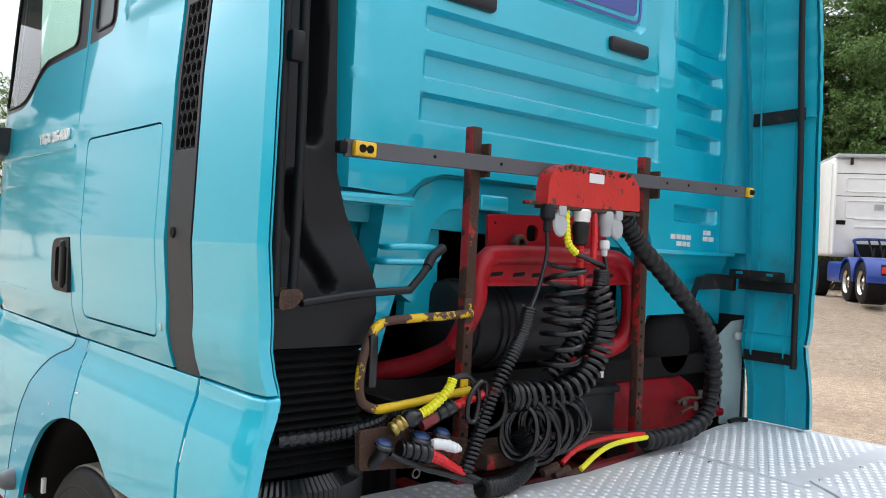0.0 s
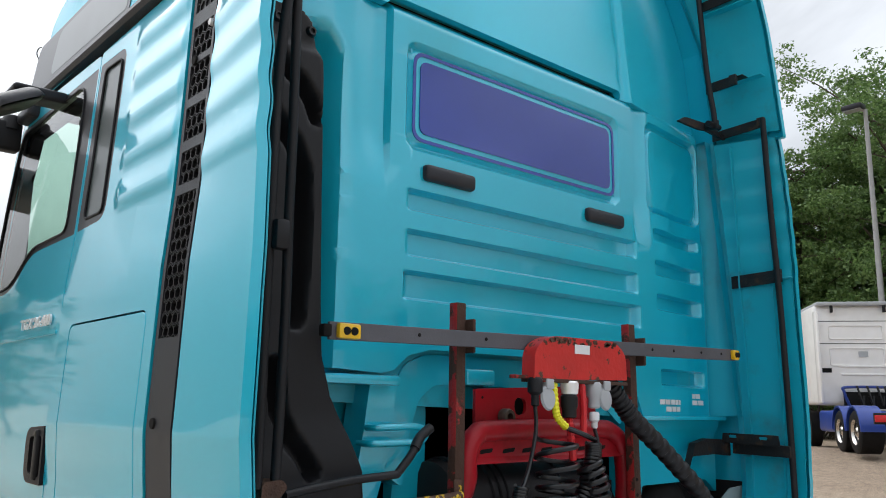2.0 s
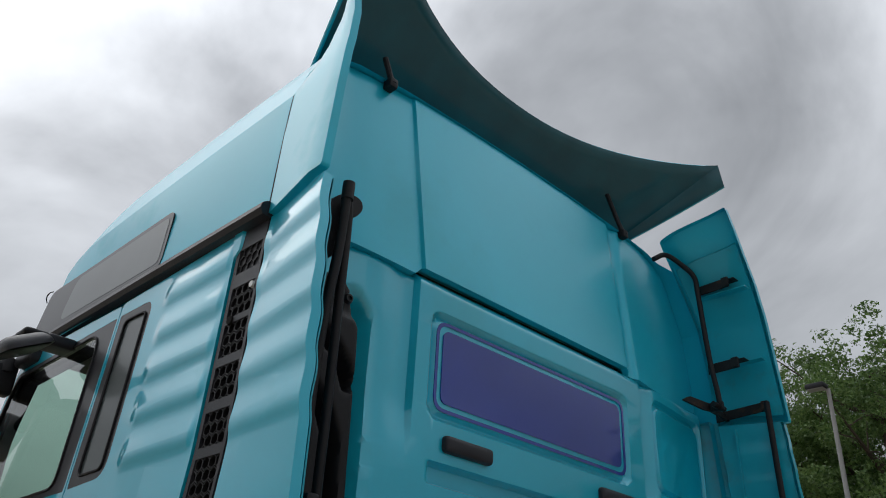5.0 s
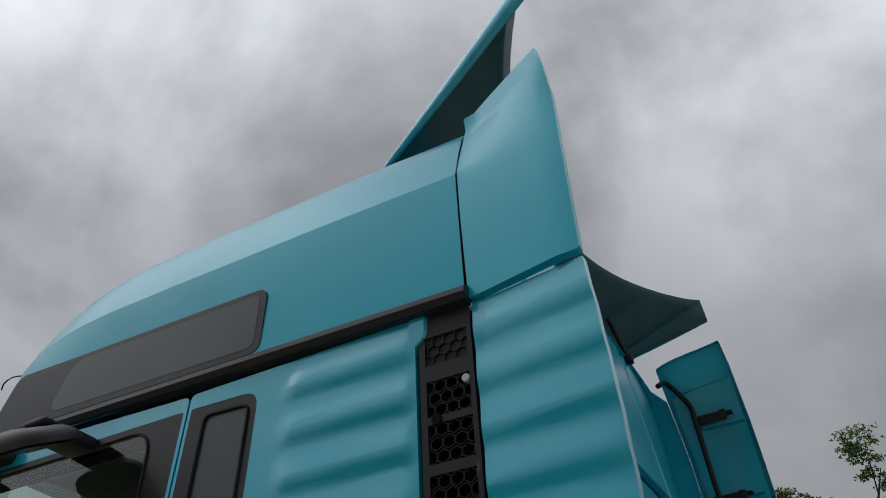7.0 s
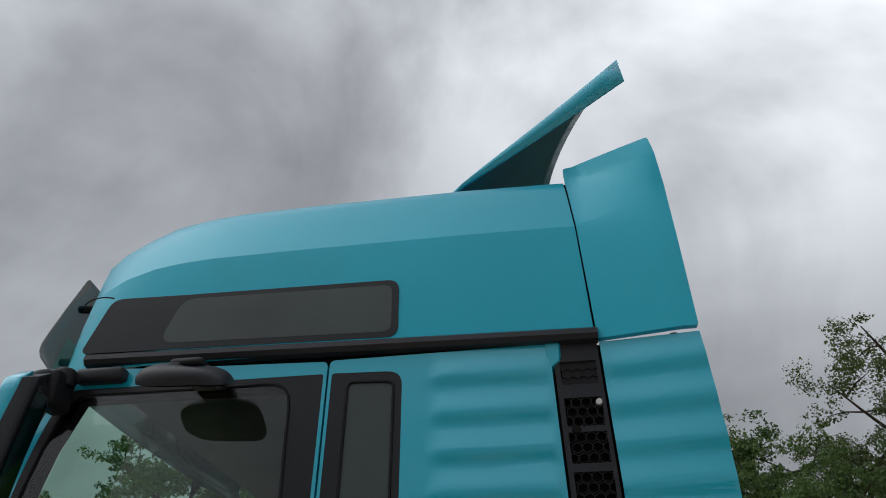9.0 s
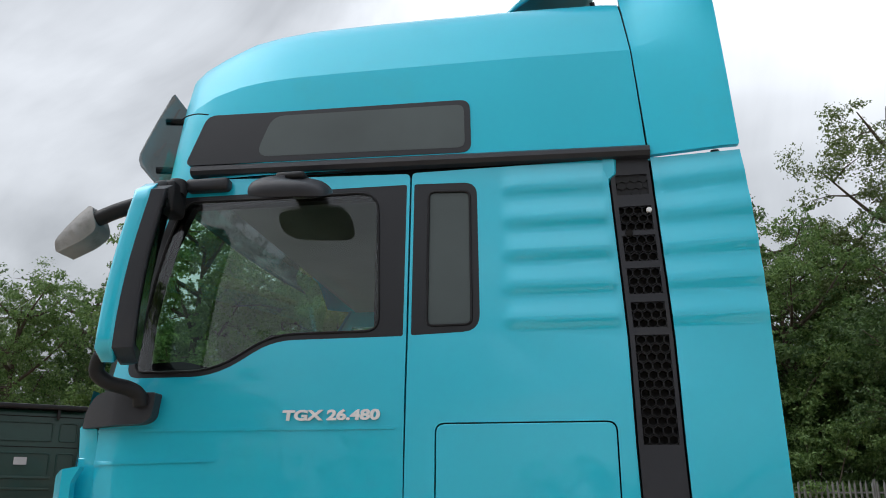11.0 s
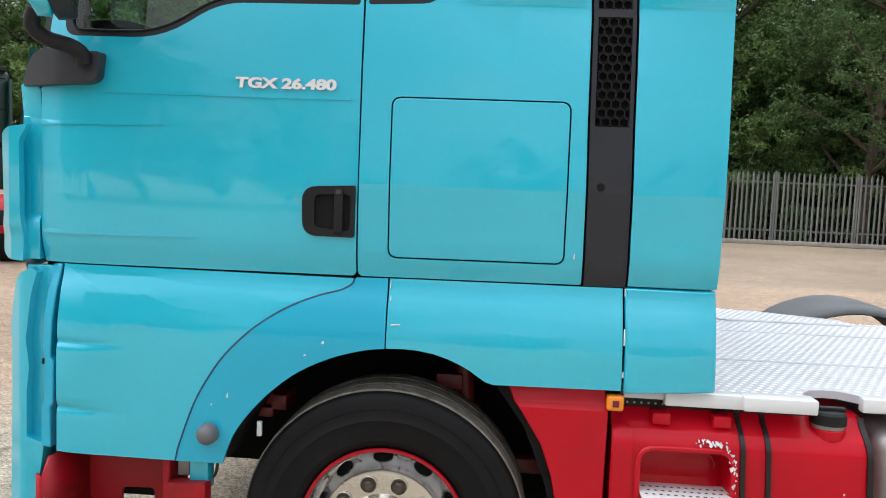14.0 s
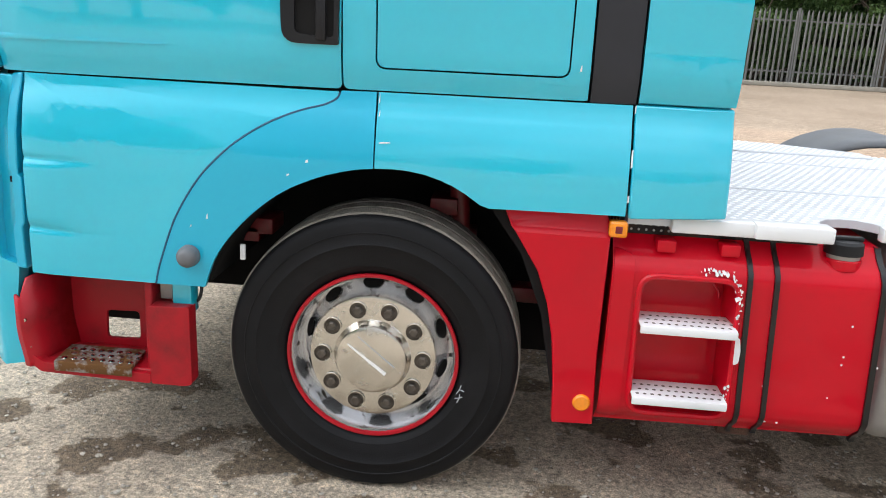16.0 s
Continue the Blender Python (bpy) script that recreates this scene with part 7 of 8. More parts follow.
# ---- headboard stand: posts, cross bar, connector box ----
PXR = 0.862
stand = part("headboard_stand", boxed((0.70, 0.76, 1.085), (0.86, 1.60, 1.115), 0.006), RUST, truck, "rusty red connector stand")
for y, lean in ((0.788, 0.0), (1.60, 0.02)):
    pb = boxed((PXR - 0.034, y - 0.018, 1.02), (PXR, y + 0.018, 2.072), 0.004)
    for v in pb.verts:
        v.co.y += lean * (1.6 - v.co.z)
    post = part("post", pb, RUST, stand, "rusty red square post")
    post.data.materials.append(RED_FLAKY)
    for f in post.data.polygons:
        f.material_index = 1 if f.normal.y < -0.5 else 0
    part("post_bracket", boxed((PXR - 0.02, y + 0.017, 1.93), (PXR + 0.03, y + 0.028, 2.025), 0.003), RUST, stand)
    for z in (1.95, 2.015):
        part("bracket_bolt", lathe(bmesh.new(), [(0.0, 0.02), (0.009, 0.02), (0.010, 0.012), (0.006, 0.0)], (PXR - 0.005, y + 0.026, z), "y", 6), RUSTY, stand)
    for z in [1.10 + 0.05 * k for k in range(10)]:
        part("post_hole", lathe(bmesh.new(), [(0.0, 0.0), (0.006, 0.0), (0.0065, -0.002)], (PXR + 0.0012, y - 0.006 + lean * (1.6 - z), z), "x", 8), VOID, stand)


def bar_z(y):
    return 1.957 + (y - 0.32) * 0.0205


bb = bmesh.new()
ends = []
for y in (0.318, 2.205):
    z = bar_z(y)
    ends.append([bb.verts.new(q) for q in ((0.893, y, z - 0.022), (0.903, y, z - 0.022), (0.903, y, z + 0.022), (0.893, y, z + 0.022))])
for k in range(4):
    bb.faces.new((ends[0][k - 1], ends[0][k], ends[1][k], ends[1][k - 1]))
bb.faces.new(ends[0])
bb.faces.new(ends[1])
part("cross_bar", bb, BAR_GREY, stand, "grey steel flat bar with bolt holes", bevel=0.002)
for y in (0.60, 0.845, 1.05, 1.65, 1.78, 1.96, 2.10):
    part("bar_hole", lathe(bmesh.new(), [(0.0, 0.0), (0.005, 0.0), (0.0055, -0.002)], (0.9042, y, bar_z(y) + 0.002), "x", 10), VOID, stand)
for y0, y1 in ((0.335, 0.40), (2.165, 2.205)):
    z = bar_z(y0)
    part("marker_lamp", boxed((0.903, y0, z - 0.019), (0.922, y1, z + 0.019), 0.006), AMBER_Y, stand, "yellow end marker lamp")
    for k in (0.33, 0.67):
        part("marker_bolt", lathe(bmesh.new(), [(0.0, 0.003), (0.010, 0.003), (0.0105, 0.0)], (0.922, y0 + (y1 - y0) * k, z), "x", 12), VOID, stand)
part("bar_end", boxed((0.885, 0.298, 1.942), (0.91, 0.322, 1.972), 0.004), VOID, stand)
cb = rounded([(0.985, 1.862), (1.425, 1.872), (1.42, 1.955), (1.365, 1.992), (1.06, 1.992), (0.99, 1.955)], [0.006, 0.006, 0.03, 0.03, 0.05, 0.04])
cbox = part("connector_box", panel(cb, lambda u, v, d: (0.958 - d, u, v), thick=0.05), RED_CHIPPED, stand, "chipped bright red connector box", bevel=0.004)
rb_ = random.Random(4)
for k in range(34):                                  # paint flaked off along the box's upper edge
    q = rb_.random()
    y, z = 1.0 + 0.40 * q, interp(1.0 + 0.40 * q, [(1.0, 1.955), (1.05, 1.985), (1.36, 1.985), (1.41, 1.955)]) + rb_.uniform(-0.016, 0.002)
    r, a = 0.003 + 0.010 * rb_.random() ** 1.6, rb_.random() * 6.28
    poly = [(y + 1.5 * r * (0.5 + 0.7 * rb_.random()) * math.cos(a + t), min(z + r * (0.5 + 0.7 * rb_.random()) * math.sin(a + t), 1.990)) for t in (0, 1.1, 2.3, 3.5, 4.8)]
    part("rust_patch", panel(poly, lambda u, v, d: (0.9592 - d, u, v), thick=0.003), RUSTY, cbox)
part("box_label", boxed((0.9585, 1.165, 1.944), (0.9605, 1.235, 1.972)), WHITE, stand, "small white label")
part("box_floor", boxed((0.905, 0.985, 1.855), (0.96, 1.425, 1.866), 0.002), RUST, stand)
part("box_bracket", boxed((0.91, 0.93, 1.864), (0.935, 1.0, 1.874), 0.002), RUST, stand)
for y in (1.06, 1.10, 1.14):
    part("box_bolt", lathe(bmesh.new(), [(0.0, 0.004), (0.007, 0.004), (0.008, 0.0)], (0.9585, y, 1.979), "x", 8), RUSTY, stand)


def plug(y, z0, z1, r0, r1, mat, name, label=""):
    prof = [(0.0, z0), (r0 * 0.8, z0), (r0, z0 - 0.006), (r0, z0 + (z1 - z0) * 0.5), (r1, z0 + (z1 - z0) * 0.62), (r1, z1 + 0.004), (r1 * 0.7, z1), (0.0, z1)]
    return part(name, lathe(bmesh.new(), prof, (0.945, y, 0), "z", 16), mat, stand, label)


plug(1.002, 1.868, 1.785, 0.022, 0.012, BLACK, "cable_plug", "black cable plug")
plug(1.155, 1.862, 1.820, 0.028, 0.026, CHROME, "cable_socket", "silver cable socket")
plug(1.152, 1.822, 1.752, 0.026, 0.022, BLACK, "cable_plug", "black cable plug")
plug(1.270, 1.862, 1.782, 0.024, 0.018, SOCKET_GREY, "cable_socket", "pale grey cable socket")
plug(1.270, 1.772, 1.722, 0.016, 0.010, WHITE, "cable_plug", "white cable plug")
for y, z in ((1.045, 1.81), (1.312, 1.812)):
    fb_ = bmesh.new()
    lathe(fb_, [(0.0, 0.008), (0.026, 0.006), (0.030, 0.0), (0.026, -0.006), (0.0, -0.006)], (0, 0, 0), "x", 18)
    for v in fb_.verts:
        v.co.z *= 1.25
    bmesh.ops.transform(fb_, matrix=pose(0.955, y, z, 18, 0, 0), verts=fb_.verts)
    part("socket_flap", fb_, SOCKET_GREY, stand, "pale grey socket flap")
    part("flap_hinge", boxed((0.94, y - 0.012, z + 0.025), (0.965, y + 0.02, z + 0.055), 0.004), SOCKET_GREY, stand)


def ribbed(pts, r, step_n=10, amp=0.25):
    p = smooth_path(pts, step_n)
    return p, [r * (1 + (amp if i % 2 else 0)) for i in range(len(p))]


def hose(name, pts, r, mat, label="", rib=0, seg=8):
    if rib:
        p, rr = ribbed(pts, r, rib)
        return part(name, tube(bmesh.new(), p, rr, seg), mat, stand, label, smooth=30)
    return part(name, rod(pts, r, seg), mat, stand, label)


def coil(name, pts, radius, turns, r, mat=HOSE, label="", per=14):
    return part(name, tube(bmesh.new(), helix(smooth_path(pts, 8), radius, turns, per), r, 6), mat, stand, label, smooth=60)


hose("air_hose", [(0.945, 1.082, 1.855), (0.95, 1.082, 1.80), (0.955, 1.088, 1.755), (0.965, 1.115, 1.725)], 0.010, YELLOW, "yellow air hose", 8)
hose("air_hose", [(0.945, 1.213, 1.855), (0.95, 1.213, 1.78), (0.955, 1.205, 1.70)], 0.009, RED_HOSE, "red air hose", 8)
hose("air_hose", [(0.945, 1.152, 1.752), (0.95, 1.152, 1.70), (0.955, 1.155, 1.63)], 0.010, RED_HOSE, "red air hose", 8)
hose("cable", [(0.965, 1.115, 1.725), (0.98, 1.16, 1.71), (0.985, 1.22, 1.69)], 0.008, HOSE)
hose("cable", [(0.945, 1.002, 1.785), (0.95, 1.0, 1.73), (0.955, 0.985, 1.68), (0.97, 0.945, 1.61), (0.985, 0.905, 1.565)], 0.006, HOSE, "thin black cable")
hose("cable", [(0.945, 1.27, 1.722), (0.955, 1.272, 1.68), (0.965, 1.25, 1.63)], 0.006, HOSE)
# coiled lines
coil("coiled_cable", [(0.985, 0.901, 1.571), (0.985, 0.88, 1.50), (0.985, 0.84, 1.437), (0.985, 0.775, 1.339), (0.985, 0.73, 1.237), (0.985, 0.686, 1.138)], 0.0165, 44, 0.0048, label="tightly coiled black cable")
coil("coiled_hose", [(0.97, 1.06, 1.70), (0.98, 1.056, 1.58), (0.98, 1.05, 1.50), (0.97, 1.055, 1.40)], [0.056, 0.060, 0.058, 0.060] * 10, 7, 0.0075, label="loosely coiled black air hose", per=18)
coil("coiled_cable", [(0.985, 1.212, 1.68), (0.985, 1.209, 1.637), (0.985, 1.17, 1.546), (0.985, 1.10, 1.466), (0.985, 0.999, 1.375)], 0.020, 26, 0.0060, label="tightly coiled black cable")
coil("coiled_hose", [(0.985, 1.185, 1.63), (1.0, 1.20, 1.56), (1.0, 1.205, 1.49), (1.0, 1.175, 1.415), (1.0, 1.116, 1.353), (1.0, 1.01, 1.321), (0.99, 0.90, 1.322), (0.985, 0.83, 1.325)], 0.036, 23, 0.0085, label="coiled black air hose", per=16)
for k in range(10):                                  # hanging loops, each a little askew
    a = radians(22 + 6 * k)
    c = Vector((1.0 + 0.006 * math.sin(k * 2.1), 0.865 + 0.021 * k, 1.225 + 0.014 * math.sin(k * 1.7) + 0.012 * (k > 6)))
    rl = 0.074 + 0.009 * math.sin(k * 2.7)
    loop = [c + Vector((rl * 0.6 * math.cos(t), rl * math.sin(a) * math.cos(t) * 0.9 + 0.012 * math.sin(t + k), rl * math.sin(t))) for t in (2 * math.pi * q / 26 for q in range(26))]
    part("hose_loop", tube(bmesh.new(), loop, 0.0078, 6, closed=True), HOSE, stand, "loop of coiled black air hose", smooth=60)
hose("air_hose", [(0.98, 0.626, 1.387), (0.98, 0.675, 1.394), (0.98, 0.709, 1.372), (0.985, 0.722, 1.331), (0.99, 0.705, 1.272), (0.99, 0.680, 1.285), (0.99, 0.686, 1.339), (0.985, 0.726, 1.372), (0.98, 0.755, 1.359), (0.98, 0.747, 1.31), (0.98, 0.727, 1.268), (0.985, 0.752, 1.240), (0.99, 0.811, 1.266), (0.985, 0.822, 1.335), (0.975, 0.785, 1.352)], 0.0068, HOSE, "looped black air hose")
SPIRAL = [(0.92, 1.36, 1.88), (0.925, 1.39, 1.84), (0.935, 1.43, 1.793), (0.945, 1.47, 1.749), (0.945, 1.584, 1.679), (0.945, 1.704, 1.60), (0.945, 1.831, 1.511), (0.945, 1.911, 1.419), (0.945, 1.932, 1.318), (0.945, 1.925, 1.228), (0.945, 1.88, 1.152), (0.945, 1.761, 1.116), (0.945, 1.63, 1.110), (0.945, 1.52, 1.113)]
sp = smooth_path(SPIRAL, 22)
part("spiral_hose", tube(bmesh.new(), sp, [0.0255 + (0.0, 0.006, 0.0068, 0.0068, 0.006, 0.0, -0.001)[i % 7] for i in range(len(sp))], 14), WRAP, stand, "thick black spiral-wrapped hose", smooth=30)
hose("air_pipe", [(0.95, 1.56, 1.125), (0.96, 1.491, 1.129), (0.96, 1.396, 1.130), (0.965, 1.312, 1.125), (0.97, 1.245, 1.108), (0.975, 1.17, 1.075)], 0.0085, YELLOW, "yellow air pipe")
hose("air_pipe", [(0.94, 1.56, 1.132), (0.95, 1.452, 1.142), (0.95, 1.337, 1.146), (0.95, 1.229, 1.140), (0.955, 1.153, 1.125), (0.96, 1.10, 1.10)], 0.0085, RED_HOSE, "red air pipe")
hose("cable", [(0.95, 1.17, 1.19), (0.94, 1.3, 1.165), (0.94, 1.45, 1.15), (0.945, 1.58, 1.142)], 0.004, HOSE)
thick_ = smooth_path([(1.0, 0.735, 1.090), (1.0, 0.813, 1.090), (1.0, 0.874, 1.108), (0.995, 0.915, 1.138), (0.98, 0.912, 1.175), (0.96, 0.90, 1.22)], 12)
part("corrugated_hose", tube(bmesh.new(), thick_, [0.024 + (0.005 if i % 2 else 0) for i in range(len(thick_))], 14, caps=False), HOSE, stand, "thick black corrugated hose", smooth=30)
part("hose_mouth", lathe(bmesh.new(), [(0.0, 0.004), (0.019, 0.004), (0.0195, -0.004), (0.026, -0.004), (0.028, 0.0), (0.028, 0.01)], (1.0, 0.732, 1.090), "y", 18), VOID, stand)
for y, z in ((1.10, 1.075), (1.145, 1.06), (1.05, 1.09)):
    part("pipe_union", rod([(0.955, y - 0.03, z - 0.01), (0.96, y + 0.03, z + 0.004)], 0.014, 8), RUSTY, stand)

# parking bracket with the spare couplings
part("coupling_bracket", panel(rounded([(0.385, 1.169), (0.496, 1.160), (0.76, 1.13), (0.76, 1.20), (0.60, 1.24), (0.483, 1.267), (0.38, 1.266)], 0.01), lambda u, v, d: (0.93 - d, u, v), thick=0.02), RUST, stand, "rusty coupling bracket", bevel=0.003)
part("bracket_arm", boxed((0.80, 0.80, 1.115), (0.95, 1.05, 1.16), 0.004), RUST, stand)
for y, z, r in ((0.429, 1.236, 0.021), (0.546, 1.240, 0.024), (0.616, 1.243, 0.021)):
    part("coupling", rod([(0.925, y - 0.004, z - 0.055), (0.95, y, z - 0.03), (0.968, y, z - 0.006)], r * 0.82, 14), HOSE, stand, "black coupling head")
    for nm, rr, dz, mt in (("cap_rim", r * 1.35, 0.0, HOSE), ("coupling_cap", r * 1.05, 0.006, BLUE)):
        cbm = bmesh.new()
        lathe(cbm, [(0.0, 0.006), (rr * 0.6, 0.006), (rr * 0.9, 0.003), (rr, -0.002), (rr * 0.9, -0.006), (0.0, -0.006)], (0, 0, 0), "z", 20)
        for v in cbm.verts:
            v.co.x *= 0.8
        bmesh.ops.transform(cbm, matrix=pose(0.968, y, z + dz, -8, 26, 0), verts=cbm.verts)
        part(nm, cbm, mt, stand, "blue coupling cap" if mt is BLUE else "")
BR = [Vector(q) for q in ((0.955, 0.458, 1.264), (0.96, 0.492, 1.287), (0.965, 0.540, 1.300))]
part("coupling", tube(bmesh.new(), [BR[0].lerp(BR[1], k / 8) for k in range(9)], [0.017, 0.021, 0.021, 0.018, 0.021, 0.021, 0.018, 0.021, 0.020], 16), BRASS, stand, "brass coupling", smooth=30)
part("coupling_sleeve", tube(bmesh.new(), [BR[1].lerp(BR[2], k / 6) for k in range(7)], [0.018, 0.024, 0.025, 0.025, 0.022, 0.018, 0.014], 14), HOSE, stand, smooth=40)
hose("air_hose", [(0.965, 0.536, 1.300), (0.97, 0.565, 1.313), (0.975, 0.599, 1.338), (0.98, 0.622, 1.365), (0.98, 0.632, 1.388)], 0.0115, YELLOW, "yellow air hose", 7)
part("coupling", rod([(0.95, 0.553, 1.272), (0.955, 0.595, 1.289)], 0.021, 14), RED_DULL, stand, "dark red coupling")
part("coupling_sleeve", rod([(0.955, 0.588, 1.287), (0.96, 0.655, 1.309)], 0.020, 14), HOSE, stand)
for y in (0.60, 0.625, 0.645):
    part("sleeve_ring", rod([(0.9565, y, 1.289 + (y - 0.59) * 0.33), (0.957, y + 0.006, 1.291 + (y - 0.59) * 0.33)], 0.0225, 14), BLACK, stand)
hose("air_hose", [(0.96, 0.650, 1.308), (0.965, 0.69, 1.320), (0.97, 0.726, 1.331), (0.975, 0.80, 1.346)], 0.0105, RED_HOSE, "red air hose", 6)
part("coupling_sleeve", rod([(0.965, 0.478, 1.218), (0.975, 0.53, 1.208), (0.985, 0.562, 1.200)], 0.024, 14), HOSE, stand)
for k, y in enumerate((0.485, 0.505, 0.525, 0.545)):
    part("sleeve_ring", rod([(0.968 + k * 0.004, y, 1.217 - k * 0.004), (0.969 + k * 0.004, y + 0.006, 1.216 - k * 0.004)], 0.0265, 14), BLACK, stand)
red_ = smooth_path([(0.985, 0.553, 1.203), (0.985, 0.59, 1.187), (0.985, 0.62, 1.170), (0.985, 0.678, 1.136)], 7)
part("air_hose", tube(bmesh.new(), red_, [(0.0155 - 0.006 * i / len(red_)) * (1.14 if i % 2 else 1) for i in range(len(red_))], 10), RED_HOSE, stand, "ribbed red hose sleeve", smooth=30)
white_ = [Vector((0.985, 0.566, 1.228)).lerp(Vector((0.985, 0.612, 1.219)), k / 5) for k in range(6)] + [Vector((0.985, 0.617, 1.217)).lerp(Vector((0.985, 0.664, 1.200)), k / 7) for k in range(8)]
part("cable_plug", tube(bmesh.new(), white_, [0.010, 0.014, 0.015, 0.014, 0.0145, 0.014, 0.016, 0.016, 0.013, 0.015, 0.012, 0.014, 0.010, 0.008], 12), WHITE, stand, "white cable plug", smooth=30)
hose("cable", [(0.98, 0.44, 1.215), (0.985, 0.459, 1.204), (0.985, 0.519, 1.179), (0.985, 0.543, 1.167), (0.99, 0.654, 1.130), (0.995, 0.739, 1.100), (1.0, 0.765, 1.085)], 0.0075, HOSE)
hose("cable", [(0.985, 0.675, 1.138), (0.99, 0.71, 1.122), (0.998, 0.745, 1.105)], 0.009, HOSE)
part("steel_ring", lathe(bmesh.new(), [(0.009, -0.002), (0.013, -0.002), (0.013, 0.002), (0.009, 0.002), (0.009, -0.002)], (0.99, 0.515, 1.160), "x", 16), LOCKNUT, stand)
# yellow guard rail
part("guard_hoop", rod([(0.88, 0.775, 1.546), (0.89, 0.681, 1.541), (0.89, 0.567, 1.537), (0.895, 0.478, 1.532), (0.90, 0.444, 1.522), (0.905, 0.420, 1.500), (0.91, 0.396, 1.45), (0.91, 0.387, 1.395), (0.91, 0.389, 1.356), (0.91, 0.404, 1.328), (0.91, 0.444, 1.312), (0.90, 0.495, 1.311), (0.90, 0.586, 1.317), (0.89, 0.675, 1.323), (0.88, 0.785, 1.328)], 0.0122, 10), YELLOW_RUST, stand, "bent guard hoop in flaking yellow paint")
for z in (1.556, 1.328):
    part("hoop_plate", boxed((0.862, 0.762, z - 0.02), (0.868, 0.79, z + 0.03), 0.002), YELLOW_RUST, stand)
part("rubber_strap", boxed((0.905, 0.405, 1.37), (0.925, 0.43, 1.50), 0.005), HOSE, stand)
part("strut_tip", boxed((0.70, 0.43, 1.40), (0.73, 0.50, 1.58), 0.01), TEAL, truck)

# ---- engine tunnel: cab tilt frame, air tank, boxes ----
tilt = part("tilt_frame", rod([(0.75, 0.83, 1.43), (0.79, 0.872, 1.56), (0.79, 0.878, 1.64), (0.79, 0.91, 1.695), (0.785, 1.0, 1.712), (0.785, 1.45, 1.715), (0.79, 1.56, 1.70), (0.79, 1.612, 1.64), (0.79, 1.622, 1.50), (0.78, 1.59, 1.42), (0.74, 1.50, 1.385), (0.66, 1.40, 1.37)], 0.032, 12, 8), RED, truck, "bent red cab support frame")
# same tube as the frame, coloured darker in place of shadow
part("lower_tube", rod([(0.40, 0.40, 1.30), (0.50, 0.54, 1.315), (0.64, 0.72, 1.36), (0.72, 0.80, 1.405), (0.757, 0.837, 1.443)], 0.031, 12, 8), RED_DEEP, tilt, "red lower tube with shade in its colour")
for y, z, q in ((0.47, 1.42, 20), (0.56, 1.40, -15), (0.52, 1.465, 40)):
    bt = boxed((-0.01, -0.035, -0.012), (0.01, 0.035, 0.012), 0.005)
    bmesh.ops.transform(bt, matrix=pose(0.60, y, z, q, 0, 0), verts=bt.verts)
    part("small_bracket", bt, RED_DEEP, tilt)
part("frame_plate", panel(rounded([(0.955, 1.72), (1.53, 1.72), (1.53, 1.86), (0.955, 1.835)], 0.006), lambda u, v, d: (0.745 - d, u, v), [rounded([(1.125, 1.758), (1.178, 1.758), (1.178, 1.812), (1.125, 1.812)], 0.026)], thick=0.012), RED, tilt, "red mounting plate", bevel=0.002)
part("plate_backing", boxed((0.70, 1.08, 1.70), (0.715, 1.25, 1.83)), VOID, tilt)
part("plate_bush", lathe(bmesh.new(), [(0.013, 0.0), (0.013, 0.03), (0.022, 0.03), (0.026, 0.022), (0.026, 0.0)], (0.748, 1.073, 1.752), "x", 18), LOCKNUT, tilt)
part("plate_hole", lathe(bmesh.new(), [(0.0, 0.0), (0.004, 0.0), (0.0045, -0.002)], (0.7462, 0.984, 1.81), "x", 10), VOID, tilt)
part("frame_web", panel(rounded([(0.885, 1.618), (1.60, 1.625), (1.59, 1.70), (0.90, 1.70)], 0.01), lambda u, v, d: (0.795 + 0.02 * step(v, 1.64, 1.62) - d, u, v), vs=[1.622, 1.628, 1.634, 1.64], thick=0.02), RED, tilt, bevel=0.003)
for y in (0.925, 1.02, 1.105, 1.19, 1.275, 1.37, 1.46):
    slot = rounded([(y, 1.645), (y + 0.05, 1.650), (y + 0.055, 1.662), (y + 0.005, 1.658)], 0.005)
    part("web_slot", panel(slot, lambda u, v, d: (0.7965 - d, u, v), thick=0.003), VOID, tilt)
cyl = part("air_tank", lathe(bmesh.new(), [(0.0, 0.83), (0.10, 0.835), (0.13, 0.85), (0.135, 0.88), (0.135, 1.46), (0.13, 1.50), (0.10, 1.53), (0.0, 1.54)], (0.655, 0, 1.49), "y", 40), BLACK, truck, "black horizontal silencer tank")
for y in (0.89, 0.99, 1.02, 1.05, 1.30):
    part("tank_band", lathe(bmesh.new(), [(0.137, y), (0.143, y + 0.003), (0.143, y + 0.02), (0.137, y + 0.023)], (0.655, 0, 1.49), "y", 40), BLACK, cyl)
cast = panel(rounded([(1.62, 1.02), (2.36, 1.02), (2.35, 1.09), (2.25, 1.18), (2.13, 1.275), (2.0, 1.31), (1.62, 1.315)], [0.02, 0.02, 0.02, 0.08, 0.10, 0.08, 0.02]), lambda u, v, d: (0.70 - 0.10 * step(v, 1.16, 1.31) ** 1.5 - 0.06 * step(abs(u - 1.95), 0.2, 0.42) - d, u, v),
             us=[1.7, 1.75, 1.8, 2.1, 2.15, 2.2, 2.25, 2.3], vs=[1.08, 1.12, 1.16, 1.19, 1.22, 1.25, 1.28, 1.30], thick=0.12)
part("red_casting", cast, RED_DEEP, truck, "dark red rounded wheel-arch pressing", bevel=0.015)
part("red_casting", boxed((0.42, 0.46, 1.08), (0.62, 0.76, 1.32), 0.05, 3), RED_DULL, truck)
bag = bmesh.new()
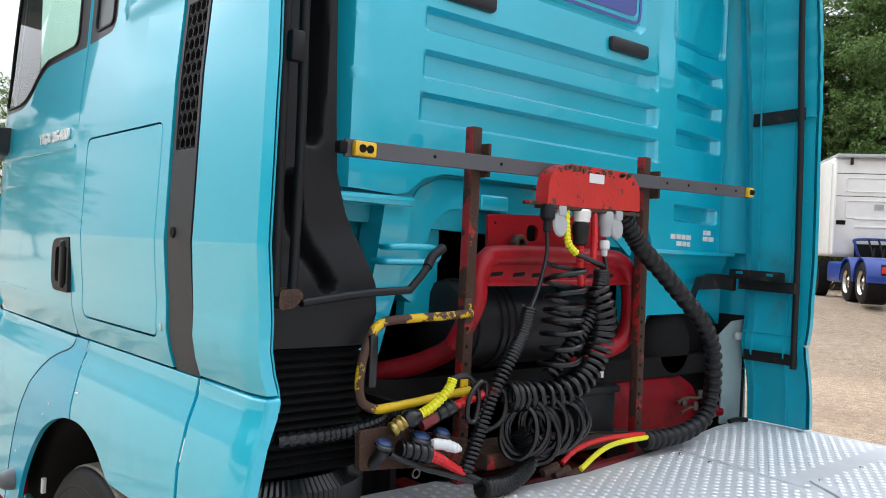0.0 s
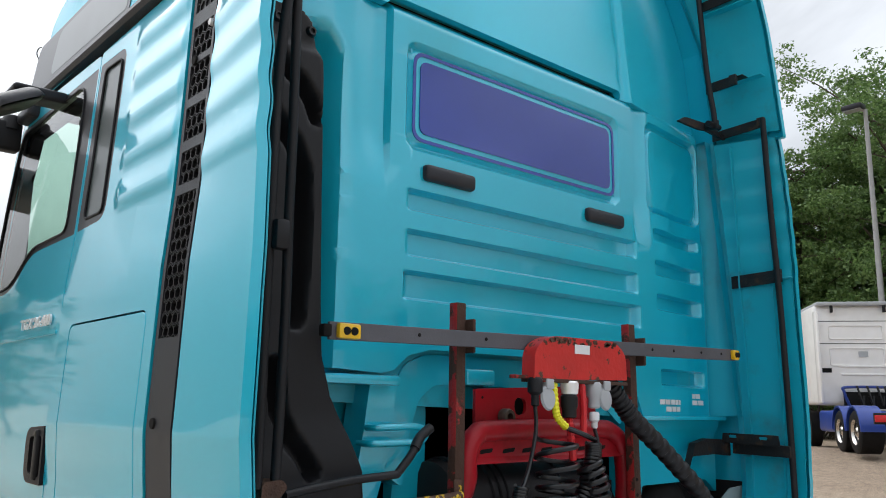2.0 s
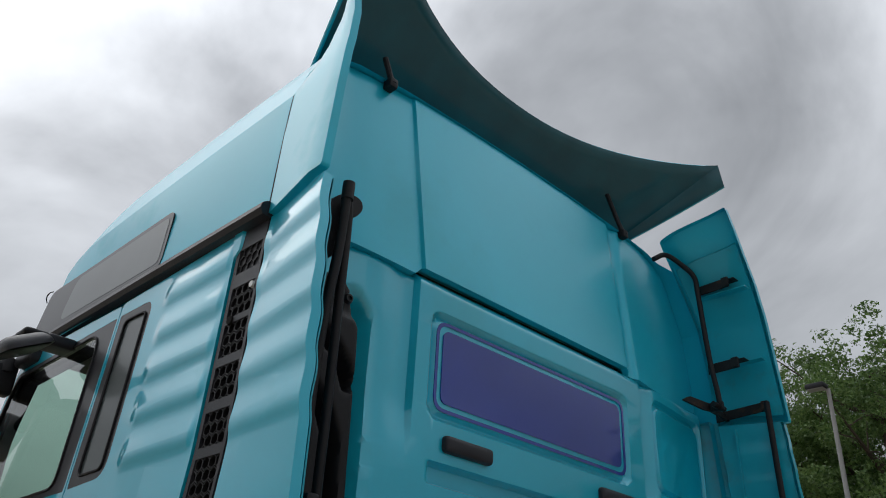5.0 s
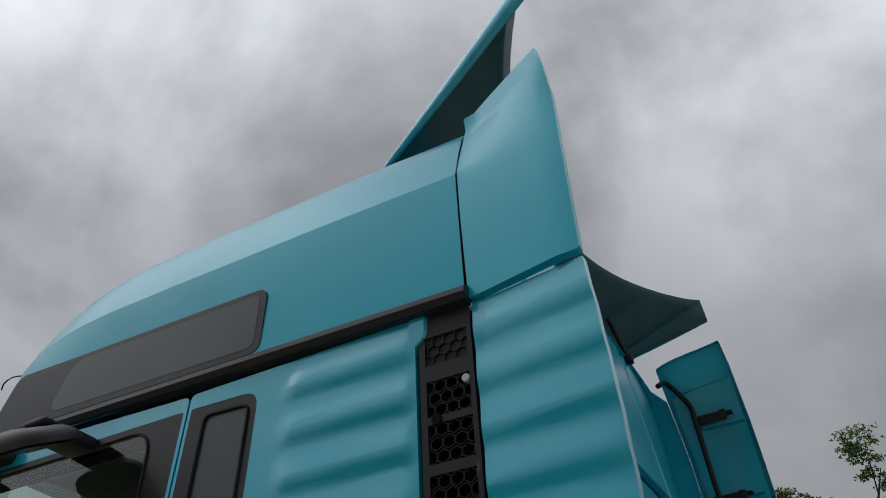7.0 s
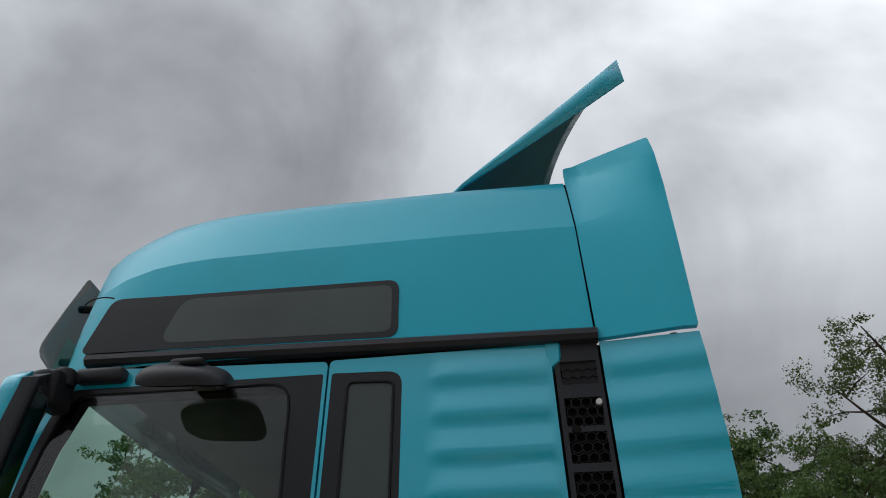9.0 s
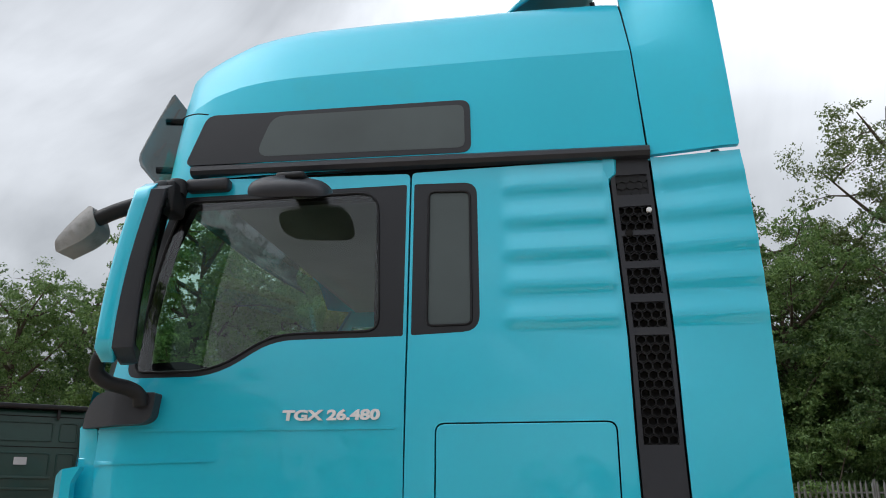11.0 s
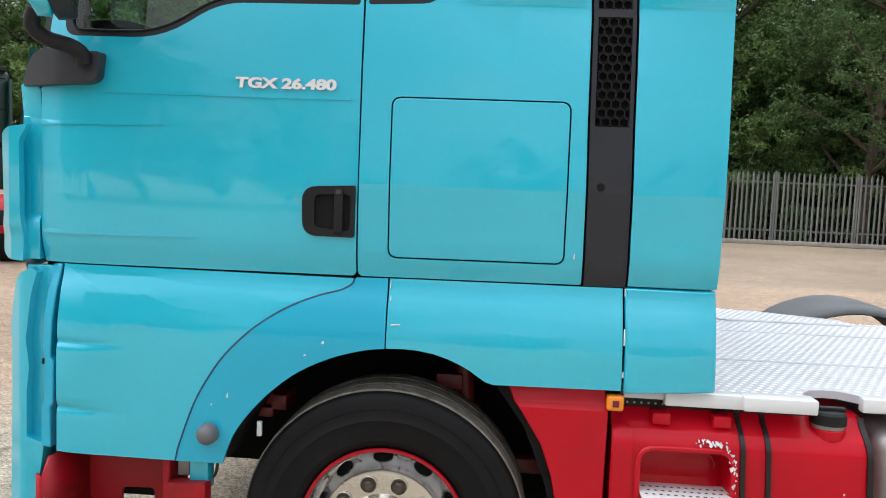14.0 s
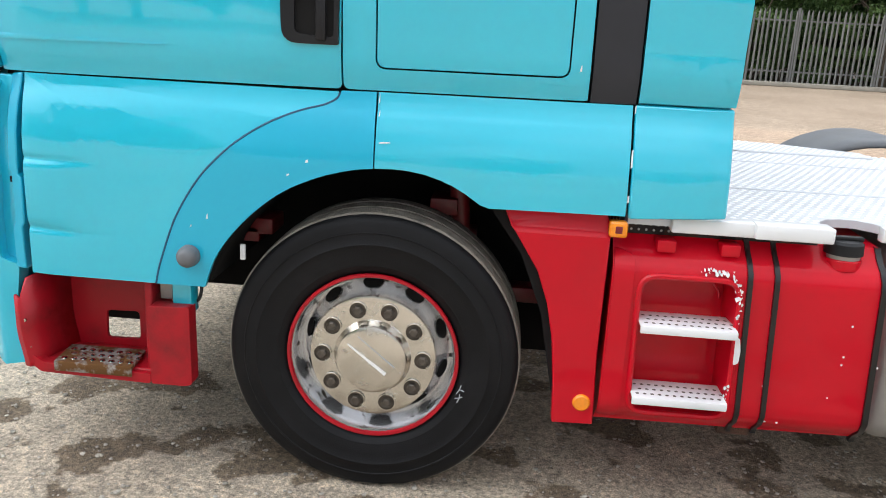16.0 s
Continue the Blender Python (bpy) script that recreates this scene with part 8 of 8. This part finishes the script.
lathe(bag, [(0.0, 0.06), (0.10, 0.06), (0.15, 0.03), (0.165, -0.02), (0.15, -0.07), (0.0, -0.07)], (0.60, 2.11, 1.36), "x", 32)
part("air_bag", bag, VOID, truck, "black rubber air bag", smooth=50)
part("battery_box", boxed((0.66, 1.36, 1.06), (0.80, 1.56, 1.26), 0.015), BLACK, truck, "black battery box")
part("box_lid", boxed((0.65, 1.35, 1.25), (0.81, 1.57, 1.275), 0.008), BLACK, truck)
for y0, y1, z in ((2.02, 2.15, 1.16), (2.05, 2.12, 1.12)):
    part("brake_line", rod([(0.74, y0, z), (0.75, y0 + 0.05, z + 0.018), (0.755, y1, z + 0.012)], 0.006, 8), RUSTY, truck)
for y, z in ((2.05, 1.165), (2.13, 1.14), (2.16, 1.185)):
    part("line_clip", boxed((0.735, y, z - 0.02), (0.75, y + 0.03, z + 0.015), 0.004), LOCKNUT, truck)
part("link_end", rod([(0.72, 2.24, 1.085), (0.735, 2.30, 1.10), (0.74, 2.335, 1.098)], 0.022, 10), RED_DEEP, truck)
part("cable_end", rod([(0.80, 2.31, 1.07), (0.805, 2.35, 1.075), (0.815, 2.39, 1.073), (0.82, 2.41, 1.07)], 0.010, 8), BLACK, truck)
part("label", boxed((0.775, 1.475, 1.30), (0.777, 1.51, 1.322)), WHITE, truck)
part("under_pipes", rod([(0.90, 0.80, 1.02), (0.92, 1.0, 1.03), (0.93, 1.3, 1.05), (0.88, 1.6, 1.04)], 0.02, 8), RED_DULL, truck)
# ---- yard ----
def ground_z(x, y):
    return 0.85 * step(y, 14.5, 19.5) * step(-x, -3, 5) * (1 - step(y, 60, 90))


GN = 120
xs = [(-1 if k < 0 else 1) * (abs(k) / 60) ** 2.6 * 900 for k in range(-60, 61)]
vs_, fs_ = [], []
for y in xs:
    for x in xs:
        z = ground_z(x, y) + (0.006 * noise.noise(Vector((x * 1.3, y * 1.3, 0))) if abs(x) < 40 and abs(y) < 40 else 0.0) - 0.006
        vs_.append((x, y, z))
for j in range(GN):
    for i in range(GN):
        a = j * (GN + 1) + i
        fs_.append((a, a + 1, a + GN + 2, a + GN + 1))
me = bpy.data.meshes.new("ground")
me.from_pydata(vs_, [], fs_)
me.materials.append(GROUND)
me.shade_smooth()
tagged(new("ground", me), "dusty compacted gravel yard with damp patches", "ground", kind="structure")

rk = random.Random(5)
stone_me = []
for k in range(3):
    sb_ = bmesh.new()
    bmesh.ops.create_icosphere(sb_, subdivisions=1, radius=1)
    for v in sb_.verts:
        v.co *= 0.75 + 0.5 * rk.random()
        v.co.z *= 0.6
    stone_me.append(sb_)
vs_, fs_ = [], []
for k in range(12000):
    x, y = -3.2 + 6.5 * rk.random(), -0.9 + 3.4 * rk.random() ** 1.2
    r = 0.0024 + 0.0085 * rk.random() ** 5
    src = stone_me[k % 3]
    base, a = len(vs_), rk.random() * 6.3
    for v in src.verts:
        q = v.co * r
        vs_.append((x + q.x * math.cos(a) - q.y * math.sin(a), y + q.x * math.sin(a) + q.y * math.cos(a), q.z + r * 0.25))
    src.verts.index_update()
    fs_ += [tuple(base + v.index for v in f.verts) for f in src.faces]
me = bpy.data.meshes.new("gravel")
me.from_pydata(vs_, [], fs_)
me.materials.append(surface("loose_stones", (0.38, 0.345, 0.295), 0.9, vary=0.55, scale=30))
tagged(new("gravel", me), "loose small stones on the yard", "gravel", kind="stuff")

# ---- palisade fence along the far edge ----
FY = 26.0
fence = thing("palisade_fence", (9, FY, 0), "grey galvanised palisade fence with pointed pales", "fence")
pb = bmesh.new()
w, h = 0.036, 2.46
pr = [(-w, 0.0), (-w * 0.5, -0.012), (0, -0.02), (w * 0.5, -0.012), (w, 0.0)]
rows = [[pb.verts.new((x, y, z)) for x, y in pr] for z in (0.05, h - 0.14)]
for i in range(4):
    pb.faces.new((rows[0][i], rows[0][i + 1], rows[1][i + 1], rows[1][i]))
tip = pb.verts.new((0, -0.012, h))
for i in range(4):
    pb.faces.new((rows[1][i], rows[1][i + 1], tip))
pale = mesh_of("pale", pb, FENCE, 0)
for k in range(148):
    x = -4 + 0.17 * k
    piece("pale", pale, Matrix.Translation((x, FY, rk.uniform(-0.015, 0.015))) @ Matrix.Rotation(radians(rk.uniform(-0.6, 0.6)), 4, "Y"), fence)
post_me = mesh_of("fence_post", boxed((-0.03, 0.0, -0.1), (0.03, 0.07, 2.48)), FENCE, 0)
for k in range(10):
    piece("fence_post", post_me, Matrix.Translation((-4.08 + 2.72 * k, FY + 0.02, 0)), fence)
for z in (0.42, 2.05):
    part("fence_rail", boxed((-4.1, FY + 0.005, z), (21.2, FY + 0.05, z + 0.05)), FENCE, fence)
part("kerb", boxed((-12, FY - 0.75, 0.0), (24, FY - 0.5, 0.14), 0.02), KERB, tagged(new("kerb_edging"), "low concrete kerb before the fence", "kerb", kind="structure"))


# ---- trees ----
def leaf_cloud(name, clumps, count, size, mat, rng):
    """Many small leaves gathered in clumps of (centre, radius)."""
    cs = np.array([c for c, _ in clumps])
    rs = np.array([r for _, r in clumps])
    fine_c, fine_r = [], []                     # each clump is a handful of leafy sprays
    for c, r in zip(cs, rs):
        d = rng.normal(size=(11, 3))
        d /= np.linalg.norm(d, axis=1)[:, None]
        fine_c.append(c + d * (r * rng.uniform(0.45, 1.05, 11))[:, None] * np.array([1.0, 1.0, 0.7]))
        fine_r.append(r * rng.uniform(0.26, 0.46, 11))
    cs, rs = np.concatenate(fine_c), np.concatenate(fine_r)
    wgt = rs ** 1.9
    idx = rng.choice(len(cs), count, p=wgt / wgt.sum())
    d = rng.normal(size=(count, 3))
    d /= np.linalg.norm(d, axis=1)[:, None]
    pos = cs[idx] + d * (rs[idx] * rng.random(count) ** 0.5 * rng.uniform(0.7, 1.2, count))[:, None] * np.array([1.0, 1.0, 0.6])
    s = size * rng.uniform(0.55, 1.35, count)
    n = d * 0.6 + rng.normal(size=(count, 3)) * 0.6 + np.array([0, 0, 0.5])
    n /= np.linalg.norm(n, axis=1)[:, None]
    a = np.cross(n, rng.normal(size=(count, 3)))
    a /= np.linalg.norm(a, axis=1)[:, None]
    b = np.cross(n, a)
    a, b = a * s[:, None], b * (s * 0.55)[:, None]
    v = np.stack([pos - a - b * 0.7, pos + a - b * 0.7, pos + b * 1.3 + n * 0.15 * s[:, None]], 1).reshape(-1, 3)
    f = np.arange(count * 3).reshape(-1, 3)
    me = bpy.data.meshes.new(name)
    me.from_pydata(v.tolist(), [], f.tolist())
    me.materials.append(mat)
    return me


def make_tree(seed, height, spread, count, size, mat, bare=0.0, label="leafy green tree behind the yard"):
    rng, rr = np.random.default_rng(seed), random.Random(seed)
    tree = thing("tree", (0, 0, 0), label, "tree", "trees round the yard")
    tb = bmesh.new()
    lean = Vector((rr.uniform(-0.5, 0.5), rr.uniform(-0.5, 0.5), 0))
    trunk = [Vector((0, 0, -0.2)), lean * 0.3 + Vector((0, 0, height * 0.25)), lean * 0.7 + Vector((0, 0, height * 0.5)), lean + Vector((0, 0, height * 0.82))]
    tp = smooth_path(trunk, 5)
    r0 = height * 0.020
    tube(tb, tp, [r0 * (1 - 0.85 * i / (len(tp) - 1)) for i in range(len(tp))], 8)
    clumps = []
    for k in range(22):
        t = 0.22 + 0.75 * (k / 21)
        p = tp[int(t * (len(tp) - 1))]
        a = k * 2.4 + rr.uniform(-0.4, 0.4)
        ln = spread * (0.55 + 0.45 * math.sin(math.pi * min(1, 0.2 + t * 0.8))) * rr.uniform(0.65, 1.1)
        e = p + Vector((math.cos(a) * ln, math.sin(a) * ln, height * rr.uniform(0.06, 0.20)))
        m = p.lerp(e, 0.5) + Vector((rr.uniform(-0.3, 0.3), rr.uniform(-0.3, 0.3), -0.05 * height * rr.random()))
        lp = smooth_path([p, m, e], 4)
        tube(tb, lp, [r0 * 0.42 * (1 - 0.85 * i / (len(lp) - 1)) for i in range(len(lp))], 5)
        for q in range(5):
            s = lp[int((0.35 + 0.65 * rr.random()) * (len(lp) - 1))]
            o = s + Vector((rr.gauss(0, 1), rr.gauss(0, 1), rr.gauss(0.3, 0.6))) * spread * 0.2
            tube(tb, [s, s.lerp(o, 0.5) + Vector((0, 0, 0.1)), o], [r0 * 0.12, r0 * 0.08, r0 * 0.03], 4, caps=False)
            if rr.random() > bare * (0.4 + 0.9 * o.z / height):
                clumps.append((tuple(o), spread * rr.uniform(0.13, 0.30)))
        if rr.random() > bare:
            clumps.append((tuple(e), spread * rr.uniform(0.2, 0.34)))
    part("trunk", tb, BARK, tree, smooth=60)
    part("crown", leaf_cloud("crown", clumps, count, size, mat, rng), mat, tree)
    return tree


def make_bush(seed, height, spread, count, size, mat):
    rng, rr = np.random.default_rng(seed), random.Random(seed)
    bush = thing("bush", (0, 0, 0), "dense dark green undergrowth behind the fence", "bush", "bushes round the yard")
    tb = bmesh.new()
    clumps = []
    for k in range(16):
        a, r = rr.uniform(0, 6.28), spread * rr.random() ** 0.6
        z = height * (0.12 + 0.85 * rr.random()) * (1 - 0.35 * (r / spread) ** 2)
        clumps.append(((r * math.cos(a), 0.6 * r * math.sin(a), z), spread * rr.uniform(0.25, 0.42)))
        tube(tb, [(0.15 * r * math.cos(a), 0.1 * r * math.sin(a), -0.1), (0.6 * r * math.cos(a), 0.4 * r * math.sin(a), z * 0.6), (r * math.cos(a), 0.6 * r * math.sin(a), z)], [0.05, 0.03, 0.012], 5, caps=False)
    part("stem", tb, BARK, bush, smooth=60, kind="stuff")
    part("leaves", leaf_cloud("leaves", clumps, count, size, mat, rng), mat, bush)
    return bush


kinds = [make_tree(11, 11.5, 3.6, 46000, 0.066, LEAF), make_tree(12, 12.5, 3.9, 46000, 0.066, LEAF), make_tree(13, 10.5, 3.8, 54000, 0.070, LEAF_DARK), make_tree(14, 13.0, 3.5, 52000, 0.072, LEAF, 0.05)]
thin_kinds = [make_tree(15, 11.0, 3.8, 13000, 0.100, LEAF), make_tree(16, 12.0, 3.6, 13000, 0.100, LEAF_DARK)]
tall = make_tree(21, 18.0, 4.9, 60000, 0.064, LEAF_PALE, 0.2, "tall half-bare tree with thin young leaves")
ivy = make_tree(22, 13.0, 3.4, 40000, 0.056, LEAF_DARK, 0.0, "old tree with an ivy-clad trunk behind the fence")
bush0 = make_bush(31, 4.6, 2.9, 23000, 0.064, LEAF_DARK)
bush1 = make_bush(32, 5.4, 3.1, 24000, 0.064, LEAF)


def plant(src, x, y, turn, k):
    m = Matrix.Translation((x, y, ground_z(x, y) - 0.05)) @ Matrix.Rotation(turn, 4, "Z")
    o = copy_thing(src, m)
    o.scale = (k, k, k * 1.0)
    return o


spots = []
rt = random.Random(8)
for k in range(17):                                   # the wood along the far side
    spots.append((-44 + 4.0 * k + rt.uniform(-1, 1), 31.5 + rt.uniform(-1.5, 2.5), rt.uniform(0.95, 1.12) * (1.1 if 7 <= k <= 11 else 0.92 if k < 7 else 1.0)))
for k in range(9):
    spots.append((-42 + 8.0 * k + rt.uniform(-2, 2), 38 + rt.uniform(-1, 3), rt.uniform(1.0, 1.2)))
for k in range(20):                                   # the wood behind the camera, seen in the glass and paint
    spots.append((-34 + 3.3 * k + rt.uniform(-1.0, 1.0), -28 + rt.uniform(-2.0, 2.0), rt.uniform(0.8, 1.0) if k < 7 else rt.uniform(0.35, 0.5)))
for k in range(6):                                    # trees past the yard's end, ahead of the truck
    spots.append((-48 + rt.uniform(-2, 2), 24 - 7.0 * k, rt.uniform(0.8, 1.0)))
for k in range(8):                                    # the wood goes on behind the truck, seen in its rear wall
    spots.append((24 + 4.2 * k, 33 - 1.2 * k + (k * 0.7) % 1.3, 0.8 + (k * 0.37) % 0.22))
for i, (x, y, k) in enumerate(spots):
    plant(kinds[i % 4] if 5 <= i < 16 or 30 <= i <= 32 else thin_kinds[i % 2], x, y, rt.uniform(0, 6.28) if i < 52 else 1.7 * i, k)
for src, x, y, k in ((kinds[1], -8.8, 36.0, 1.36), (kinds[0], -12.8, 34.5, 1.32), (kinds[2], 4.9, 34.2, 1.38), (kinds[0], 7.8, 34.6, 1.42)):
    plant(src, x, y, rt.uniform(0, 6.28), k)
for x, y, k in ((15.8, 33.0, 1.14), (12.4, 35.0, 0.92)):
    plant(tall, x, y, rt.uniform(0, 6.28), k)
for k in range(17):
    x = -44 + 4.0 * k + rt.uniform(-0.8, 0.8)
    plant(bush0 if k % 2 else bush1, x, 28.9 + rt.uniform(-0.4, 1.0), rt.uniform(-0.6, 0.6), rt.uniform(0.85, 1.2))
for k in range(9):
    plant(bush0 if k % 2 else bush1, 3 + 2.2 * k, 27.5 + rt.uniform(-0.2, 0.3), rt.uniform(-0.6, 0.6), rt.uniform(0.42, 0.55))
for k in range(6):
    plant(bush1 if k % 2 else bush0, 5 + 3.2 * k, 28.3 + rt.uniform(-0.3, 0.5), rt.uniform(-0.6, 0.6), rt.uniform(0.7, 1.0))
ivy.location = (12.9, 27.2, -0.05)
for src in kinds + thin_kinds + [tall, bush0, bush1]:              # the first of each kind stands in the row too
    x = {kinds[0]: -4.0, kinds[1]: 0.5, kinds[2]: 6.5, kinds[3]: 16.5, tall: -30.0, thin_kinds[0]: -20.0, thin_kinds[1]: 26.0, bush0: 2.2, bush1: 21.5}[src]
    src.location = (x, 34.5 if src not in (bush0, bush1) else 28.8, ground_z(x, 34.0) - 0.05)

tall.scale = (0.7, 0.7, 0.7)

# ---- yard lamp ----
lx, ly = -7.36, 25.9
ylamp = thing("yard_lamp", (lx, ly, ground_z(lx, ly)), "tall grey steel pole with a floodlight", "street lamp")
part("pole", tube(bmesh.new(), [(lx, ly, 0.3), (lx, ly, 6), (lx, ly, 11.42)], [0.10, 0.085, 0.065], 12), POLE, ylamp)
part("lamp_arm", rod([(lx, ly, 11.38), (lx - 0.18, ly - 0.05, 11.46)], 0.05, 8), POLE, ylamp)
part("floodlight", boxed((lx - 0.62, ly - 0.38, 11.42), (lx + 0.02, ly + 0.05, 11.60), 0.05), GREY_PLASTIC, ylamp, "dark grey floodlight head")
part("lamp_face", boxed((lx - 0.58, ly - 0.33, 11.405), (lx - 0.04, ly, 11.42)), SOCKET_GREY, ylamp)


# ---- other tractor units parked in the yard ----
def parked_truck(m, cab_mat, chassis_mat, label, high):
    """Built with its rear towards +x, standing on its own origin."""
    t = thing("parked_tractor_unit", (0, 0, 0), label, "truck", "parked tractor units")
    top = 3.88 if high else 3.6
    part("cab", boxed((-2.2, -1.22, 1.15), (0, 1.22, top), 0.12, 3), cab_mat, t)
    for z in (2.80, 3.42):
        part("panel_joint", boxed((-0.005, -1.14, z), (0.006, 1.14, z + 0.018)), VOID, t)
    for y0, y1, z0, z1 in ((-0.85, 0.55, 2.92, 3.32), (-0.85, 0.55, 2.2, 2.7), (0.66, 1.02, 2.92, 3.32), (0.66, 1.02, 2.2, 2.7)):
        part("rear_pressing", panel(rounded([(y0, z0), (y1, z0), (y1, z1), (y0, z1)], 0.07), lambda u, v, d: (0.026 - d, u, v), [rounded([(y0 + 0.03, z0 + 0.03), (y1 - 0.03, z0 + 0.03), (y1 - 0.03, z1 - 0.03), (y0 + 0.03, z1 - 0.03)], 0.05)], thick=0.03), cab_mat, t, bevel=0.006)
    for y in (-0.75, 0.6):
        part("spoiler_bracket", boxed((0.02, y - 0.03, top - 0.22), (0.14, y + 0.03, top - 0.02), 0.01), BLACK, t)
    for k in range(2):
        part("rear_rib", boxed((-0.005, -0.6, 1.95 + 0.22 * k), (0.03, 0.6, 2.0 + 0.22 * k), 0.01), cab_mat, t)
    part("roof_spoiler", boxed((-1.9, -1.15, top - 0.03), (0.18, 1.15, top + 0.07), 0.03), SOCKET_GREY if cab_mat is FAR_WHITE else BLACK, t)
    part("label", boxed((0.018, -0.12, 2.45), (0.024, 0.12, 2.6)), SOCKET_GREY, t)
    for y in (-0.95, 0.95):
        part("vent", boxed((0.0, y - 0.12, 2.02), (0.02, y + 0.12, 2.14)), VOID, t)
    for y in (-1.2, 1.2):
        part("side_fin", boxed((-0.05, y - 0.03, 1.2), (0.35, y + 0.03, top - 0.2), 0.02), cab_mat, t)
        part("tank", boxed((-0.2, y - 0.3 * (y > 0), 0.45), (1.3, y + 0.3 * (y < 0), 1.0), 0.08, 3), chassis_mat, t)
    for y in (-0.42, 0.34):
        part("chassis_rail", boxed((-2.0, y, 0.75), (4.2, y + 0.08, 1.0), 0.01), chassis_mat, t)
    part("hose_frame", rod([(0.25, -0.45, 1.0), (0.25, -0.55, 1.25), (0.25, -0.62, 1.5), (0.25, -0.55, 1.62), (0.25, 0.55, 1.62), (0.25, 0.62, 1.5), (0.25, 0.55, 1.25), (0.25, 0.45, 1.0)], 0.04, 8), chassis_mat, t)
    for y in (-0.3, -0.05, 0.2, 0.38):
        part("hose", rod([(0.28, y, 1.66), (0.33, y + 0.05, 1.4), (0.32, y + 0.12, 1.15), (0.3, y + 0.15, 1.4)], 0.03, 6), HOSE, t)
    part("engine_box", boxed((0.05, -0.6, 0.9), (0.22, 0.6, 1.5), 0.03), VOID, t)
    part("deck", boxed((0.3, -0.42, 1.0), (2.2, 0.42, 1.04), 0.01), TANK_GREY, t)
    for x in (1.75, 3.0):
        for y in (-1.2, 1.2):
            s = 1 if y > 0 else -1
            wb_ = bmesh.new()
            lathe(wb_, [(0.0, -0.16 * s), (0.10, -0.16 * s), (0.14, -0.10 * s), (0.27, -0.06 * s), (0.29, -0.01 * s), (0.30, 0.0), (0.46, 0.0), (0.5, -0.03 * s), (0.5, -0.5 * s), (0.0, -0.5 * s)], (x, y, 0.5), "y", 32)
            part("wheel", wb_, RUBBER, t)
            dsc = bmesh.new()
            lathe(dsc, [(0.0, -0.02 * s), (0.09, -0.02 * s), (0.12, -0.06 * s), (0.16, -0.07 * s), (0.25, -0.10 * s), (0.285, -0.02 * s), (0.295, 0.003 * s)], (x, y, 0.5), "y", 32)
            part("rim", dsc, STEEL, t)
            mg = bmesh.new()
            rr_ = []
            for k in range(15):
                a = radians(180 * k / 14)
                rr_.append([mg.verts.new((x + r * math.cos(a), y + yy * s, 0.52 + r * math.sin(a))) for yy, r in ((0.03, 0.55), (0.03, 0.60), (-0.5, 0.60), (-0.5, 0.55))])
            for a, b in zip(rr_, rr_[1:]):
                for i in range(4):
                    mg.faces.new((a[i], a[(i + 1) % 4], b[(i + 1) % 4], b[i]))
            part("mudguard", mg, chassis_mat, t)
    part("rear_beam", boxed((4.1, -1.1, 0.7), (4.2, 1.1, 0.95), 0.01), BLACK, t)
    for y in (-0.9, 0.9):
        part("tail_lamp", boxed((4.2, y - 0.2, 0.75), (4.24, y + 0.2, 0.9), 0.01), RED_HOSE, t)
    for y in (-1.23, 1.23):
        part("front_wheel", lathe(bmesh.new(), [(0.0, 0.0), (0.5, 0.0), (0.5, -0.3 * (1 if y > 0 else -1)), (0.0, -0.3 * (1 if y > 0 else -1))], (-1.5, y * 0.98, 0.5), "y", 24), RUBBER, t)
    t.matrix_basis = m
    return t


wx, wy = -6.75, 22.65
parked_truck(pose(wx, wy, ground_z(wx, wy), 0, 0, -52), FAR_WHITE, BLUE_PAINT, "white tractor unit with a blue chassis parked across the yard", True)
parked_truck(pose(-10.9, 12.9, 0.0, 0, 0, -52), GREEN_PAINT, RED, "dark green tractor unit with a red chassis parked ahead", False)
